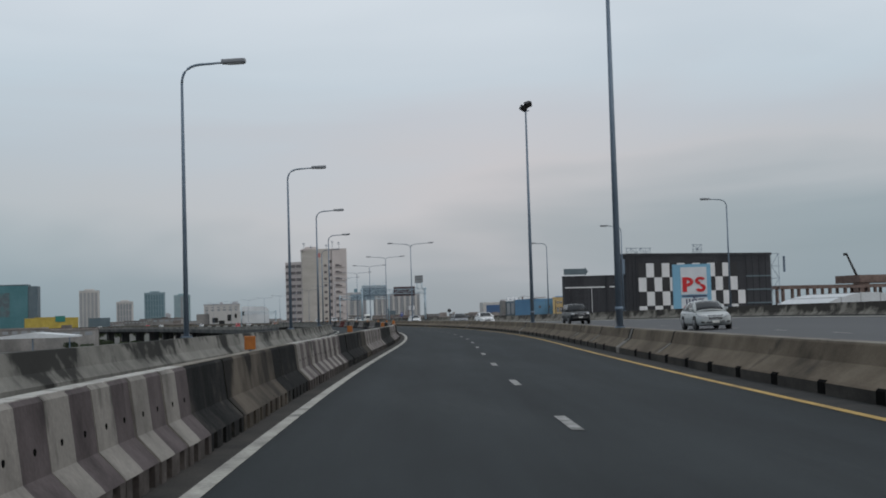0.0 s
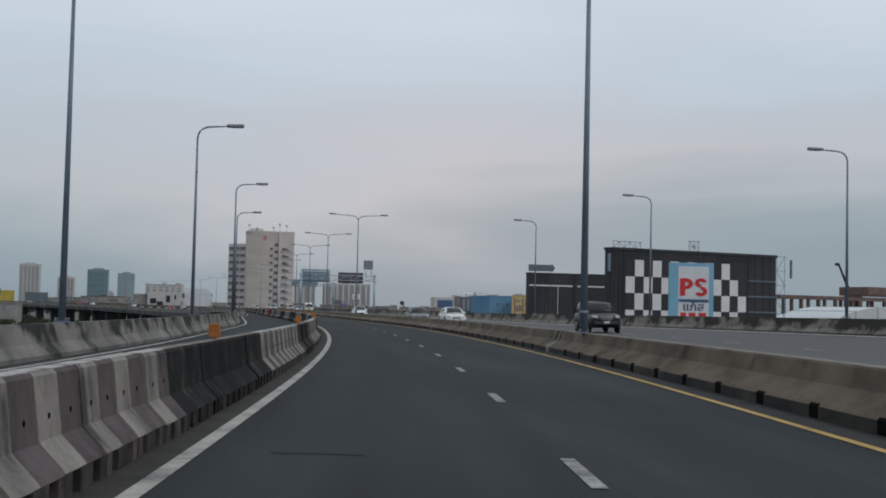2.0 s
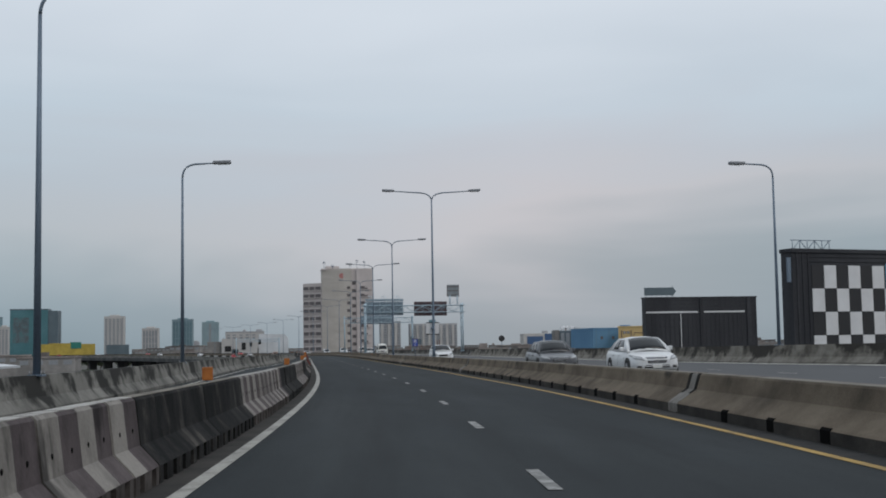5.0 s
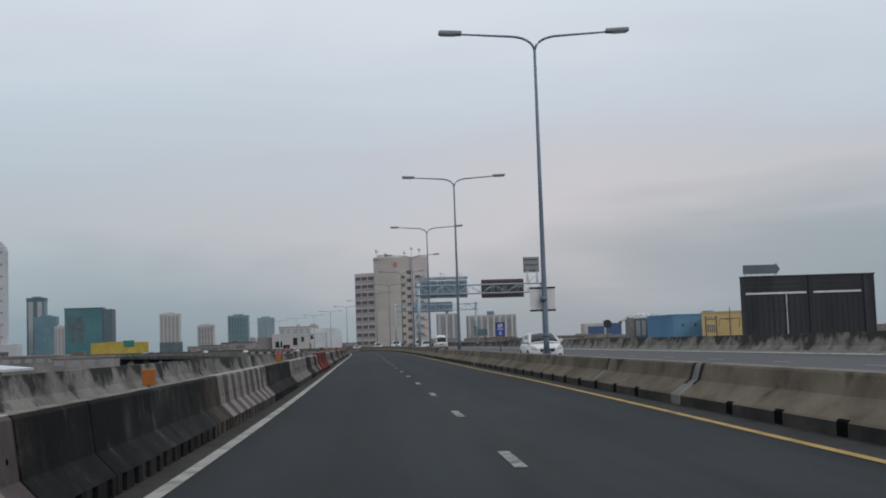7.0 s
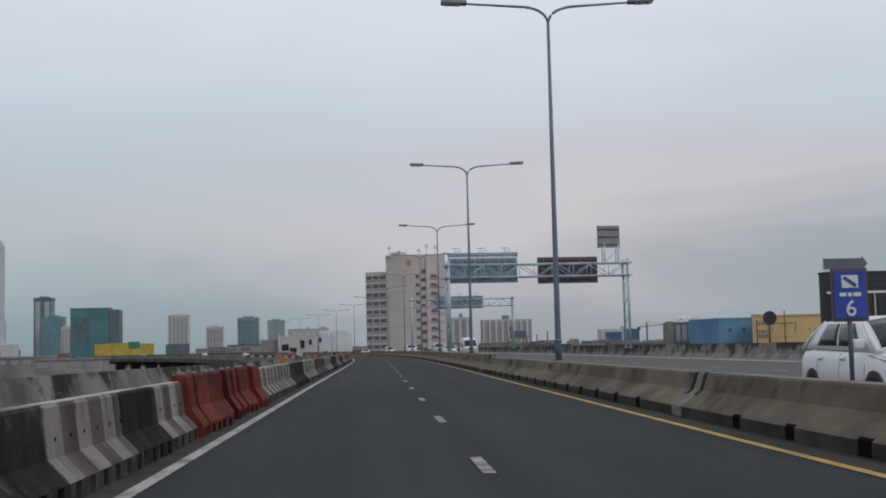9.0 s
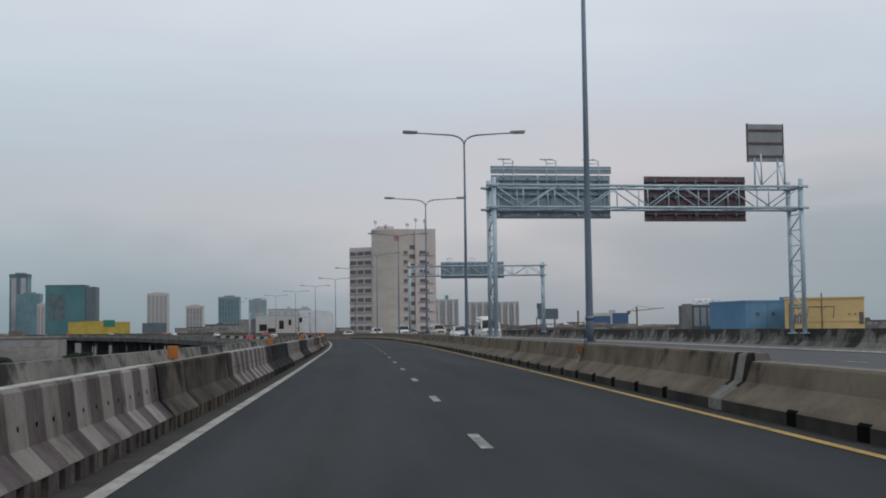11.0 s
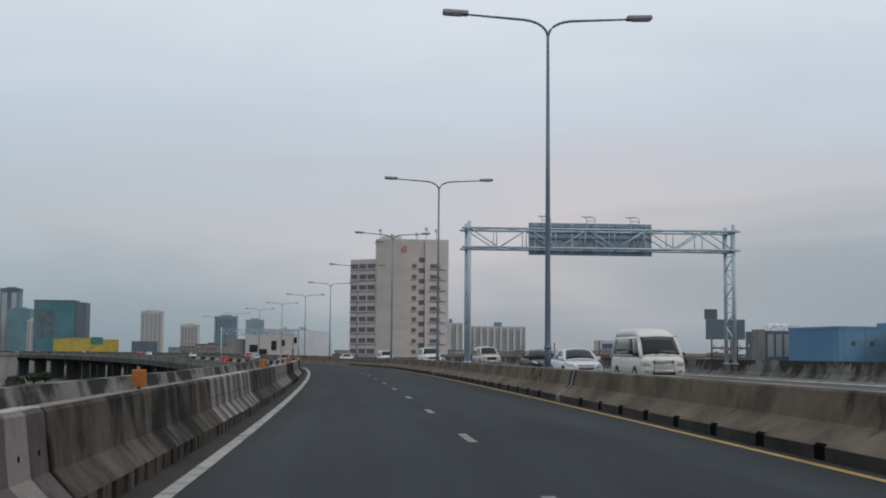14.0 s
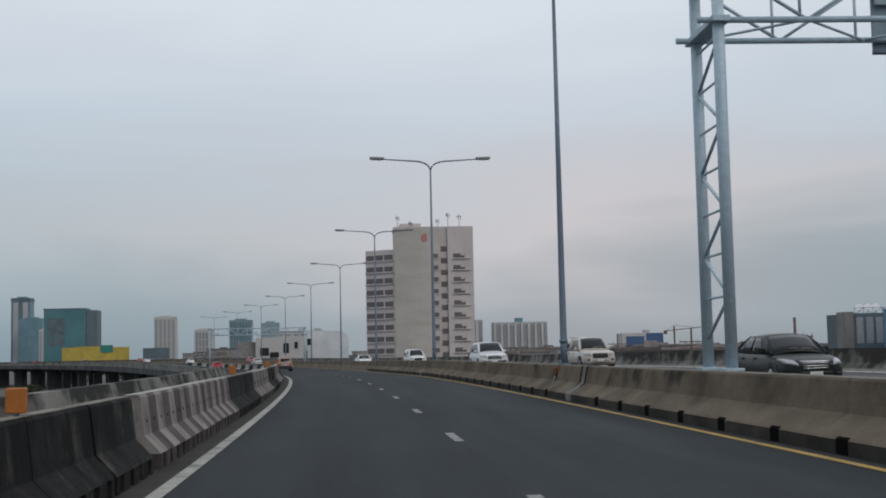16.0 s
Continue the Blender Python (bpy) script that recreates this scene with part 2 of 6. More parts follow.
STRIPE_P = material("faded_mauve_barrier_paint", [(0.030, 0.0245, 0.0252), (0.069, 0.057, 0.0585), (0.102, 0.086, 0.0875)], scale=2.2, rough=0.8, bump=0.15, fine=30, stretch=(1, 1, 0.6), jitter=0.12, spread=(0.25, 0.6), streak=(0.02, (0.018, 0.015, 0.0155), 0.86, 1.6), spec=0.1)
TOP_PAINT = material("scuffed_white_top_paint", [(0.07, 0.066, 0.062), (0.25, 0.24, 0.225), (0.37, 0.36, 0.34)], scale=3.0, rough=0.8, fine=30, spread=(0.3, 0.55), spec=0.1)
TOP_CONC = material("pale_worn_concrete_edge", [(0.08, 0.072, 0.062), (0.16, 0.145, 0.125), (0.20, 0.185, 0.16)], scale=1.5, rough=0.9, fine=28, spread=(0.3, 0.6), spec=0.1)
JOINT = material("soot_stained_joint", [(0.010, 0.009, 0.009), (0.028, 0.025, 0.023)], scale=3.0, rough=0.95, fine=30, spec=0.1)
# splash grime on the feet, with the shade under the bands painted in
FOOT_CONC = material("splashed_foot_concrete", [(0.028, 0.025, 0.024), (0.058, 0.051, 0.048), (0.10, 0.09, 0.085)], scale=3.0, rough=0.92, bump=0.2, fine=26, jitter=0.2, spread=(0.3, 0.7), spec=0.1)
CONC_TOE = material("dirt_dark_median_toe", [(0.020, 0.019, 0.018), (0.042, 0.039, 0.036), (0.072, 0.065, 0.058)], scale=1.4, rough=0.92, bump=0.3, fine=26, stretch=(1, 0.5, 1), spread=(0.3, 0.7), spec=0.1)
PATCH = material("pale_mortar_patch", [(0.12, 0.113, 0.104), (0.215, 0.205, 0.19)], scale=3.0, rough=0.95, fine=25, spec=0.1)
DASH = material("thin_worn_dash_paint", [(0.04, 0.042, 0.042), (0.16, 0.16, 0.155), (0.30, 0.30, 0.29)], scale=3.5, rough=0.75, fine=25, grain=0.25, spread=(0.3, 0.62))
TAR = plain("dull_tar_seam", (0.016, 0.017, 0.018), rough=0.9, spec=0.1)
# near-black that stands in for the shade inside holes and slots
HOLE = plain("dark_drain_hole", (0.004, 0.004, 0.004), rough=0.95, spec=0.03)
RED_PLASTIC = material("faded_red_plastic", [(0.062, 0.0085, 0.0065), (0.098, 0.0145, 0.0105), (0.125, 0.026, 0.019)], scale=1.6, rough=0.75, fine=20, jitter=0.22, spec=0.12, streak=(0.25, (0.045, 0.010, 0.008), 0.9, 1.0))
ORANGE = material("orange_reflector_plastic", [(0.27, 0.085, 0.014), (0.36, 0.12, 0.02)], scale=6, rough=0.45, fine=60, jitter=0.1)
STEEL = material("galvanised_steel", [(0.16, 0.165, 0.175), (0.25, 0.255, 0.265)], scale=2.5, rough=0.5, metal=0.45, fine=15, stretch=(1, 1, 0.2))
POLE_DARK = material("weathered_grey_pole_steel", [(0.102, 0.138, 0.182), (0.16, 0.205, 0.258)], scale=2.0, rough=0.55, metal=0.35, fine=18, stretch=(1, 1, 0.15))
GANTRY = material("pale_blue_grey_gantry_paint", [(0.31, 0.405, 0.47), (0.42, 0.515, 0.575)], scale=1.5, rough=0.5, metal=0.1, fine=12, stretch=(1, 1, 0.3))
LAMP_GREY = plain("lamp_housing_grey", (0.22, 0.23, 0.25), rough=0.5, metal=0.2)
GLASS_LAMP = plain("lamp_glass", (0.45, 0.46, 0.46), rough=0.25)
SIGN_BACK = material("dull_aluminium_sign_back", [(0.19, 0.25, 0.295), (0.265, 0.33, 0.375)], scale=0.8, rough=0.6, metal=0.2, fine=10, stretch=(1, 1, 0.3))
BOARD_TEAL = material("faded_grey_teal_board", [(0.19, 0.215, 0.228), (0.25, 0.275, 0.29)], scale=1.2, rough=0.6, fine=10)
SIGN_DARK = material("dark_maroon_sign_back", [(0.085, 0.058, 0.063), (0.125, 0.088, 0.093)], scale=0.8, rough=0.65, fine=10)
BLUE_SIGN = plain("blue_reflective_sheet", (0.025, 0.06, 0.30), rough=0.4)
WHITE_SIGN = plain("white_sign_sheet", (0.62, 0.62, 0.63), rough=0.5, spread=0.07, scale=1.2, grain=0.03)
BLACK = plain("black_enamel", (0.012, 0.012, 0.013), rough=0.5)
RUBBER = plain("tyre_rubber", (0.014, 0.014, 0.014), rough=0.9, scale=10)
RIM = plain("alloy_rim", (0.20, 0.20, 0.21), rough=0.42, metal=0.8)
CHROME = plain("polished_chrome_trim", (0.5, 0.5, 0.51), rough=0.2, metal=1.0)
CAR_GLASS = plain("dark_tinted_car_glass", (0.014, 0.016, 0.019), rough=0.12, spec=0.25)
LENS = plain("clear_lamp_lens", (0.30, 0.31, 0.32), rough=0.1, spec=0.7)
TAIL = plain("red_tail_lens", (0.32, 0.015, 0.012), rough=0.2)
PLATE = plain("number_plate_white", (0.55, 0.55, 0.53), rough=0.5)
TRIM = plain("black_trim_plastic", (0.025, 0.025, 0.026), rough=0.6)


def paint(name, c):
    dark = max(c) < 0.05
    return plain(name, c, rough=0.32, spread=0.06, coat=0.0 if dark else 0.15, spec=0.15 if dark else 0.4)


# distant masonry and cladding
TOWER_PALE = material("pale_beige_tower_render", [(0.40, 0.39, 0.38), (0.48, 0.46, 0.445)], scale=0.05, rough=0.85, fine=0.6, grain=0.05)
TOWER_BLUE = material("blue_grey_tower_glass", [(0.10, 0.185, 0.22), (0.145, 0.245, 0.285)], scale=0.06, rough=0.45, fine=0.5, grain=0.06)
# these two walls are paler than their own colour, distance haze painted in
TOWER_SLATE = material("grey_blue_tower_panels", [(0.165, 0.235, 0.265), (0.21, 0.285, 0.315)], scale=0.06, rough=0.5, fine=0.5, grain=0.06)
TOWER_PALE_BLUE = material("pale_blue_green_curtain_wall", [(0.20, 0.285, 0.31), (0.25, 0.335, 0.36)], scale=0.06, rough=0.45, fine=0.5, grain=0.05)
TOWER_WHITE = material("white_tower_render", [(0.43, 0.455, 0.48), (0.50, 0.525, 0.55)], scale=0.05, rough=0.8, fine=0.5, grain=0.05)
TOWER_TEAL = material("teal_curtain_wall", [(0.055, 0.155, 0.175), (0.085, 0.20, 0.225)], scale=0.03, rough=0.4, fine=0.4, grain=0.08)
TOWER_GREY = material("grey_tower_render", [(0.31, 0.315, 0.33), (0.39, 0.39, 0.40)], scale=0.05, rough=0.85, fine=0.5, grain=0.06)
TOWER_DARK = material("dark_slate_cladding", [(0.075, 0.105, 0.125), (0.11, 0.145, 0.165)], scale=0.05, rough=0.5, fine=0.5, grain=0.06)
# glass lightened to carry the haze of distance
FAR_GLASS = plain("far_window_glass", (0.235, 0.25, 0.265), rough=0.4)
HOSP_WALL = material("pinkish_white_render", [(0.44, 0.395, 0.385), (0.53, 0.48, 0.465)], scale=0.12, rough=0.85, fine=1.2, grain=0.04, stretch=(1, 1, 0.4))
HOSP_TILE = material("cream_tile_facade", [(0.40, 0.365, 0.33), (0.47, 0.435, 0.40)], scale=0.3, rough=0.7, fine=2.0, grain=0.05, stretch=(0.3, 0.3, 1))
# a pinkish haze is mixed into this dark glass colour
HOSP_DARK = plain("shaded_window_glass", (0.115, 0.102, 0.104), rough=0.35)
HOSP_EMBLEM = plain("faded_red_emblem", (0.42, 0.18, 0.17), rough=0.7)
DARK_CLAD = material("dark_slate_metal_cladding", [(0.030, 0.031, 0.036), (0.050, 0.051, 0.057)], scale=0.2, rough=0.7, fine=2, stretch=(1, 1, 0.2), spec=0.2)
CHK_BLACK = plain("black_panel_paint", (0.02, 0.02, 0.023), rough=0.6, scale=0.4, grain=0.04)
CHK_WHITE = plain("white_panel_paint", (0.60, 0.60, 0.61), rough=0.6, spread=0.06, scale=0.5, grain=0.03)
PS_BLUE = plain("light_blue_sign_board", (0.17, 0.36, 0.50), rough=0.55, spread=0.05, scale=0.5, grain=0.03)
PS_WHITE = plain("white_sign_board", (0.55, 0.57, 0.60), rough=0.55, spread=0.05, scale=0.5, grain=0.03)
PS_RED = plain("red_sign_paint", (0.50, 0.02, 0.025), rough=0.5, spread=0.05, scale=0.5, grain=0.03)
PS_INK = plain("dark_blue_sign_paint", (0.06, 0.07, 0.12), rough=0.5)
BLUE_BLDG = material("blue_painted_wall", [(0.085, 0.195, 0.325), (0.12, 0.25, 0.385)], scale=0.08, rough=0.8, fine=1.0, grain=0.05)
YEL_BLDG = material("yellow_painted_wall", [(0.50, 0.36, 0.165), (0.60, 0.44, 0.21)], scale=0.08, rough=0.85, fine=1.0, grain=0.05)
YEL_BOARD = plain("yellow_hoarding_sheet", (0.35, 0.265, 0.05), rough=0.6, spread=0.2, scale=0.12)
SHED_WHITE = material("white_shed_roofing", [(0.46, 0.48, 0.50), (0.57, 0.59, 0.61)], scale=0.1, rough=0.55, fine=2.0, stretch=(1, 0.2, 1))
LOWRISE = material("mixed_lowrise_render", [(0.14, 0.135, 0.13), (0.29, 0.275, 0.265)], scale=0.05, rough=0.9, fine=0.7, jitter=0.35)
ROOFING = material("weathered_roofing", [(0.12, 0.105, 0.10), (0.24, 0.215, 0.20)], scale=0.1, rough=0.9, fine=0.8, jitter=0.4)
VIADUCT = material("dark_stained_viaduct_concrete", [(0.05, 0.053, 0.056), (0.088, 0.089, 0.09), (0.122, 0.121, 0.12)], scale=0.15, rough=0.9, fine=1.5, stretch=(1, 1, 0.4), spec=0.1)
GROUND = material("urban_ground", [(0.05, 0.05, 0.045), (0.09, 0.085, 0.08), (0.05, 0.065, 0.04)], scale=0.02, rough=0.95, fine=0.3)
LEAF = material("dusty_foliage", [(0.02, 0.032, 0.018), (0.036, 0.05, 0.026), (0.055, 0.07, 0.038)], scale=0.6, rough=0.85, fine=3.0, jitter=0.25)
BARK = plain("tree_bark", (0.07, 0.055, 0.045), rough=0.95)
RUST_ORANGE = material("rusty_orange_paint", [(0.10, 0.045, 0.02), (0.24, 0.095, 0.03)], scale=9, rough=0.8, fine=40)
RUST = material("rusty_steel_frame", [(0.09, 0.06, 0.05), (0.15, 0.105, 0.09)], scale=1.0, rough=0.8, fine=4)

# ---- the road's line: x of the driven lane's middle, by y ----
KY = [-40, 0, 20, 40, 60, 80, 100, 130, 150, 175, 200, 225, 250, 275, 300, 325, 350, 375, 400, 425, 450, 500, 550, 600, 700, 800, 900, 1000, 1150, 1300]
KX = [-5.2, 0.18, 3.2, 6.59, 10.05, 13.0, 15.33, 17.84, 18.83, 19.68, 20.43, 21.17, 21.97, 22.7, 23.36, 23.72, 23.75, 23.3, 22.2, 20.8, 19.0, 13.5, 5.9, -4.0, -31, -67, -113, -169, -270, -390]
_n = len(KY)
_h = np.diff(KY)
_A = np.eye(_n)
_b = np.zeros(_n)
for _i in range(1, _n - 1):
    _A[_i, _i - 1:_i + 2] = _h[_i - 1], 2 * (_h[_i - 1] + _h[_i]), _h[_i]
    _b[_i] = 6 * ((KX[_i + 1] - KX[_i]) / _h[_i] - (KX[_i] - KX[_i - 1]) / _h[_i - 1])
_M = np.linalg.solve(_A, _b)


def lane_x(y):
    i = int(np.clip(np.searchsorted(KY, y) - 1, 0, _n - 2))
    h, a, b = _h[i], (KY[i + 1] - y) / _h[i], (y - KY[i]) / _h[i]
    return a * KX[i] + b * KX[i + 1] + ((a ** 3 - a) * _M[i] + (b ** 3 - b) * _M[i + 1]) * h * h / 6


def lane_turn(y):
    """How far the lane leans to the right of +y there, in radians."""
    return math.atan((lane_x(y + 0.5) - lane_x(y - 0.5)))


def grade(y):
    """The road sinks a little into the bend and rises again."""
    return float(np.interp(y, (385, 430, 480, 540, 620, 750, 860), (0, -0.2, -0.4, -0.5, -0.4, -0.1, 0)))


def bank(y, off):
    """The left side leans inwards in the bend."""
    return float(np.interp(y, (385, 450, 560, 700, 860), (0, 0.05, 0.05, 0.02, 0))) * min(0.0, off - 5.84)


def on_road(y, off, z=0.0):
    a = lane_turn(y)
    return Vector((lane_x(y) + off * math.cos(a), y - off * math.sin(a), z + grade(y) + bank(y, off)))


def road_pose(y, off, z=0.0, turn=0.0):
    """Local +y runs along the road, +x to its right."""
    return Matrix.Translation(on_road(y, off, z)) @ Matrix.Rotation(-lane_turn(y) + turn, 4, "Z")


def track(pairs):
    ys, vs = zip(*pairs)
    return lambda y: float(np.interp(y, ys, vs))


# ---- mesh helpers ----
def mesh_object(name, bm, mats, parent=None, label=""):
    me = bpy.data.meshes.new(name)
    bm.normal_update()
    bm.to_mesh(me)
    bm.free()
    for m in (mats if isinstance(mats, (list, tuple)) else [mats]):
        me.materials.append(m)
    ob = new(name, me)
    if parent:
        ob.parent = parent
    return tagged(ob, label)


def part(name, bm, mat, parent, label=""):
    return mesh_object(name, bm, mat, parent, label)


def thing(name, label, category, group="", m=None):
    ob = new(name)
    ob.empty_display_size = 0.3
    if m is not None:
        ob.matrix_basis = m
    return tagged(ob, label, category, group)


def box(bm, x0, x1, y0, y1, z0, z1, bevel=0.0, mat=0, m=None):
    made = bmesh.ops.create_cube(bm, size=1.0)["verts"]
    for v in made:
        v.co = Vector(((x0 + x1) / 2 + v.co.x * (x1 - x0), (y0 + y1) / 2 + v.co.y * (y1 - y0), (z0 + z1) / 2 + v.co.z * (z1 - z0)))
        if m is not None:
            v.co = m @ v.co
    faces = {f for v in made for f in v.link_faces}
    for f in faces:
        f.material_index = mat
    if bevel:
        edges = list({e for v in made for e in v.link_edges})
        bmesh.ops.bevel(bm, geom=edges, offset=bevel, segments=2, affect="EDGES", profile=0.6)
    return bm


def boxed(x0, x1, y0, y1, z0, z1, bevel=0.0):
    return box(bmesh.new(), x0, x1, y0, y1, z0, z1, bevel)


def tube(bm, points, radius, sides=8, mat=0):
    """A round bar along points; radius may be a list."""
    points = [Vector(p) for p in points]
    radii = radius if isinstance(radius, (list, tuple)) else [radius] * len(points)
    rings, up = [], Vector((0.13, 0.31, 1)).normalized()
    for i, p in enumerate(points):
        d = (points[min(i + 1, len(points) - 1)] - points[max(i - 1, 0)]).normalized()
        ref = Vector((1, 0, 0)) if abs(d.z) > 0.8 else Vector((0, 0, 1))
        a = d.cross(ref).normalized()
        b = d.cross(a)
        rings.append([bm.verts.new(p + (a * math.cos(2 * math.pi * k / sides) + b * math.sin(2 * math.pi * k / sides)) * radii[i]) for k in range(sides)])
    for r, q in zip(rings, rings[1:]):
        for k in range(sides):
            f = bm.faces.new((r[k], r[(k + 1) % sides], q[(k + 1) % sides], q[k]))
            f.smooth, f.material_index = True, mat
    for r in (rings[0][::-1], rings[-1]):
        bm.faces.new(r).material_index = mat
    return bm


def prism(profile, y0, y1, bm=None, mat=0):
    """A profile of (x, z), counter-clockwise seen along +y turned, drawn from y0 to y1."""
    bm = bm or bmesh.new()
    a = [bm.verts.new((x, y0, z)) for x, z in profile]
    b = [bm.verts.new((x, y1, z)) for x, z in profile]
    n = len(profile)
    for i in range(n):
        bm.faces.new((a[i], a[(i + 1) % n], b[(i + 1) % n], b[i])).material_index = mat
    bm.faces.new(a[::-1]).material_index = mat
    bm.faces.new(b).material_index = mat
    return bm


def sweep(profile, y0, y1, step, bm=None, closed=True):
    """A profile of (offset, z), numbers or functions of y, drawn along the road."""
    bm = bm or bmesh.new()
    val = lambda v, y: v(y) if callable(v) else v
    n = max(1, round((y1 - y0) / step))
    rings = []
    for i in range(n + 1):
        y = y0 + (y1 - y0) * i / n
        rings.append([bm.verts.new(on_road(y, val(o, y), val(z, y))) for o, z in profile])
    k = len(profile)
    for r, q in zip(rings, rings[1:]):
        for j in range(k if closed else k - 1):
            bm.faces.new((r[j], q[j], q[(j + 1) % k], r[(j + 1) % k]))
    if closed:
        bm.faces.new(rings[0])
        bm.faces.new(rings[-1][::-1])
    bmesh.ops.recalc_face_normals(bm, faces=bm.faces)
    return bm


def structure(name, bm, mat, label=""):
    return tagged(mesh_object(name, bm, mat), label, kind="structure")


# ---- decks, surfaces and lines ----
LEFT_EDGE = track([(-40, -8.1), (75, -8.05), (97, -8.1), (123, -7.6), (150, -7.7), (185, -7.4), (205, -6.2), (250, -5.0), (310, -4.3), (360, -4.6), (420, -6.5), (480, -8.5), (700, -9), (1300, -9)])
RIGHT_EDGE = track([(-40, 33), (0, 32), (40, 29.5), (70, 27.2), (98, 25.6), (125, 22.9), (152, 20.35), (180, 20.3), (260, 20.2), (700, 20.2)])
RIGHT_Z = track([(-40, 0.5), (90, 0.45), (130, 0.3), (170, 0.16), (260, 0.14), (700, 0.14)])
LEFT_TOP = track([(-40, 0.76), (95, 0.77), (160, 0.84), (205, 0.84), (230, 0.77), (1300, 0.77)])
YELLOW = track([(-40, 4.55), (40, 4.56), (70, 4.66), (110, 4.68), (148, 4.54), (172, 4.72), (190, 4.66), (220, 4.78), (262, 4.9), (1300, 4.9)])
MEDIAN = 5.84
END = 1280

bm = bmesh.new()
far = 4600
for x0, x1, y0, y1 in [(-far, far, -far, far)]:
    n = 24
    grid = [[bm.verts.new((x0 + (x1 - x0) * i / n, y0 + (y1 - y0) * j / n, -11.0)) for i in range(n + 1)] for j in range(n + 1)]
    for j in range(n):
        for i in range(n):
            bm.faces.new((grid[j][i], grid[j][i + 1], grid[j + 1][i + 1], grid[j + 1][i]))
structure("ground", bm, GROUND, "grey-brown city ground far below the elevated road")



def road_sheet():
    """The carriageway, with a map in metres across and along the lane."""
    bm = sweep([(LEFT_EDGE, 0.0), (MEDIAN + 0.1, 0.0), (MEDIAN + 0.1, -0.5), (LEFT_EDGE, -0.5)], -40, END, 5)
    layer = bm.loops.layers.uv.new("lane")
    n = round((END + 40) / 5)
    bm.verts.index_update()
    for f in bm.faces:
        for lp in f.loops:
            i, j = divmod(lp.vert.index, 4)
            y = -40 + (END + 40) * i / n
            lp[layer].uv = (MEDIAN + 0.1 if j in (1, 2) else LEFT_EDGE(y), y)
    return bm


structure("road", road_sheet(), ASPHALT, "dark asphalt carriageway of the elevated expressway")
structure("road_opposite", sweep([(MEDIAN + 0.12, 0.0), (RIGHT_EDGE, RIGHT_Z), (RIGHT_EDGE, -0.5), (MEDIAN + 0.12, -0.5)], -40, END, 5), ASPHALT_FAR, "worn grey asphalt of the opposite carriageway")
structure("deck", sweep([(lambda y: LEFT_EDGE(y) - 0.35, -0.504), (lambda y: RIGHT_EDGE(y) + 0.35, -0.504), (14.0, -2.2), (-1.0, -2.2)], -40, END, 10), VIADUCT, "stained concrete box deck of the viaduct")
structure("edge_dust_left", sweep([(-2.25, 0.004), (-1.91, 0.004)], -40, END, 4, closed=False), SHOULDER)
structure("edge_dust_right", sweep([(lambda y: YELLOW(y) + 0.14, 0.004), (5.3, 0.004)], -40, END, 4, closed=False), EDGE_DIRT)
structure("line_white", sweep([(-1.92, 0.008), (-1.765, 0.008)], -40, END, 3, closed=False), WHITE_LINE, "worn continuous white edge line")
structure("line_yellow", sweep([(YELLOW, 0.008), (lambda y: YELLOW(y) + 0.125, 0.008)], -40, END, 3, closed=False), YELLOW_LINE, "continuous yellow edge line beside the median")
structure("line_white_ramp", sweep([(lambda y: LEFT_EDGE(y) + 0.75, 0.008), (lambda y: LEFT_EDGE(y) + 0.9, 0.008)], -40, 230, 4, closed=False), WHITE_LINE, "white edge line of the side ramp")
structure("line_white_opposite", sweep([(lambda y: RIGHT_EDGE(y) - 0.95, lambda y: RIGHT_Z(y) * 0.97 + 0.01), (lambda y: RIGHT_EDGE(y) - 0.78, lambda y: RIGHT_Z(y) * 0.975 + 0.05)], -40, END, 4, closed=False), WHITE_LINE, "white edge line of the opposite carriageway")
bm = bmesh.new()
k = -8
while 30.1 + 8.32 * k < 640:
    y = 30.1 + 8.32 * k
    if y > -35:
        sweep([(1.34, 0.008), (1.47, 0.008)], y, y + 1.8, 0.9, bm, closed=False)
    k += 1
structure("lane_dashes", bm, DASH, "short worn white lane dashes")
bm = bmesh.new()
for y in np.arange(-30, 600, 8.3):
    for off in (10.3, 14.7):
        f = (off - MEDIAN) / (RIGHT_EDGE(y) - MEDIAN)
        zz = RIGHT_Z(y) * f + 0.012
        sweep([(off - 0.07, zz), (off + 0.07, zz)], y, y + 1.9, 1.9, bm, closed=False)
structure("lane_dashes_opposite", bm, WHITE_LINE, "white lane dashes of the opposite carriageway")

structure("parapet_left", sweep([(lambda y: LEFT_EDGE(y) - 0.3, -0.6), (lambda y: LEFT_EDGE(y) + 0.38, -0.5), (lambda y: LEFT_EDGE(y) + 0.38, 0.1), (lambda y: LEFT_EDGE(y) + 0.18, 0.34), (lambda y: LEFT_EDGE(y) + 0.05, LEFT_TOP), (lambda y: LEFT_EDGE(y) - 0.18, LEFT_TOP), (lambda y: LEFT_EDGE(y) - 0.2, 0.2)], -40, END, 3), PARAPET, "weathered concrete parapet with black rain stains")
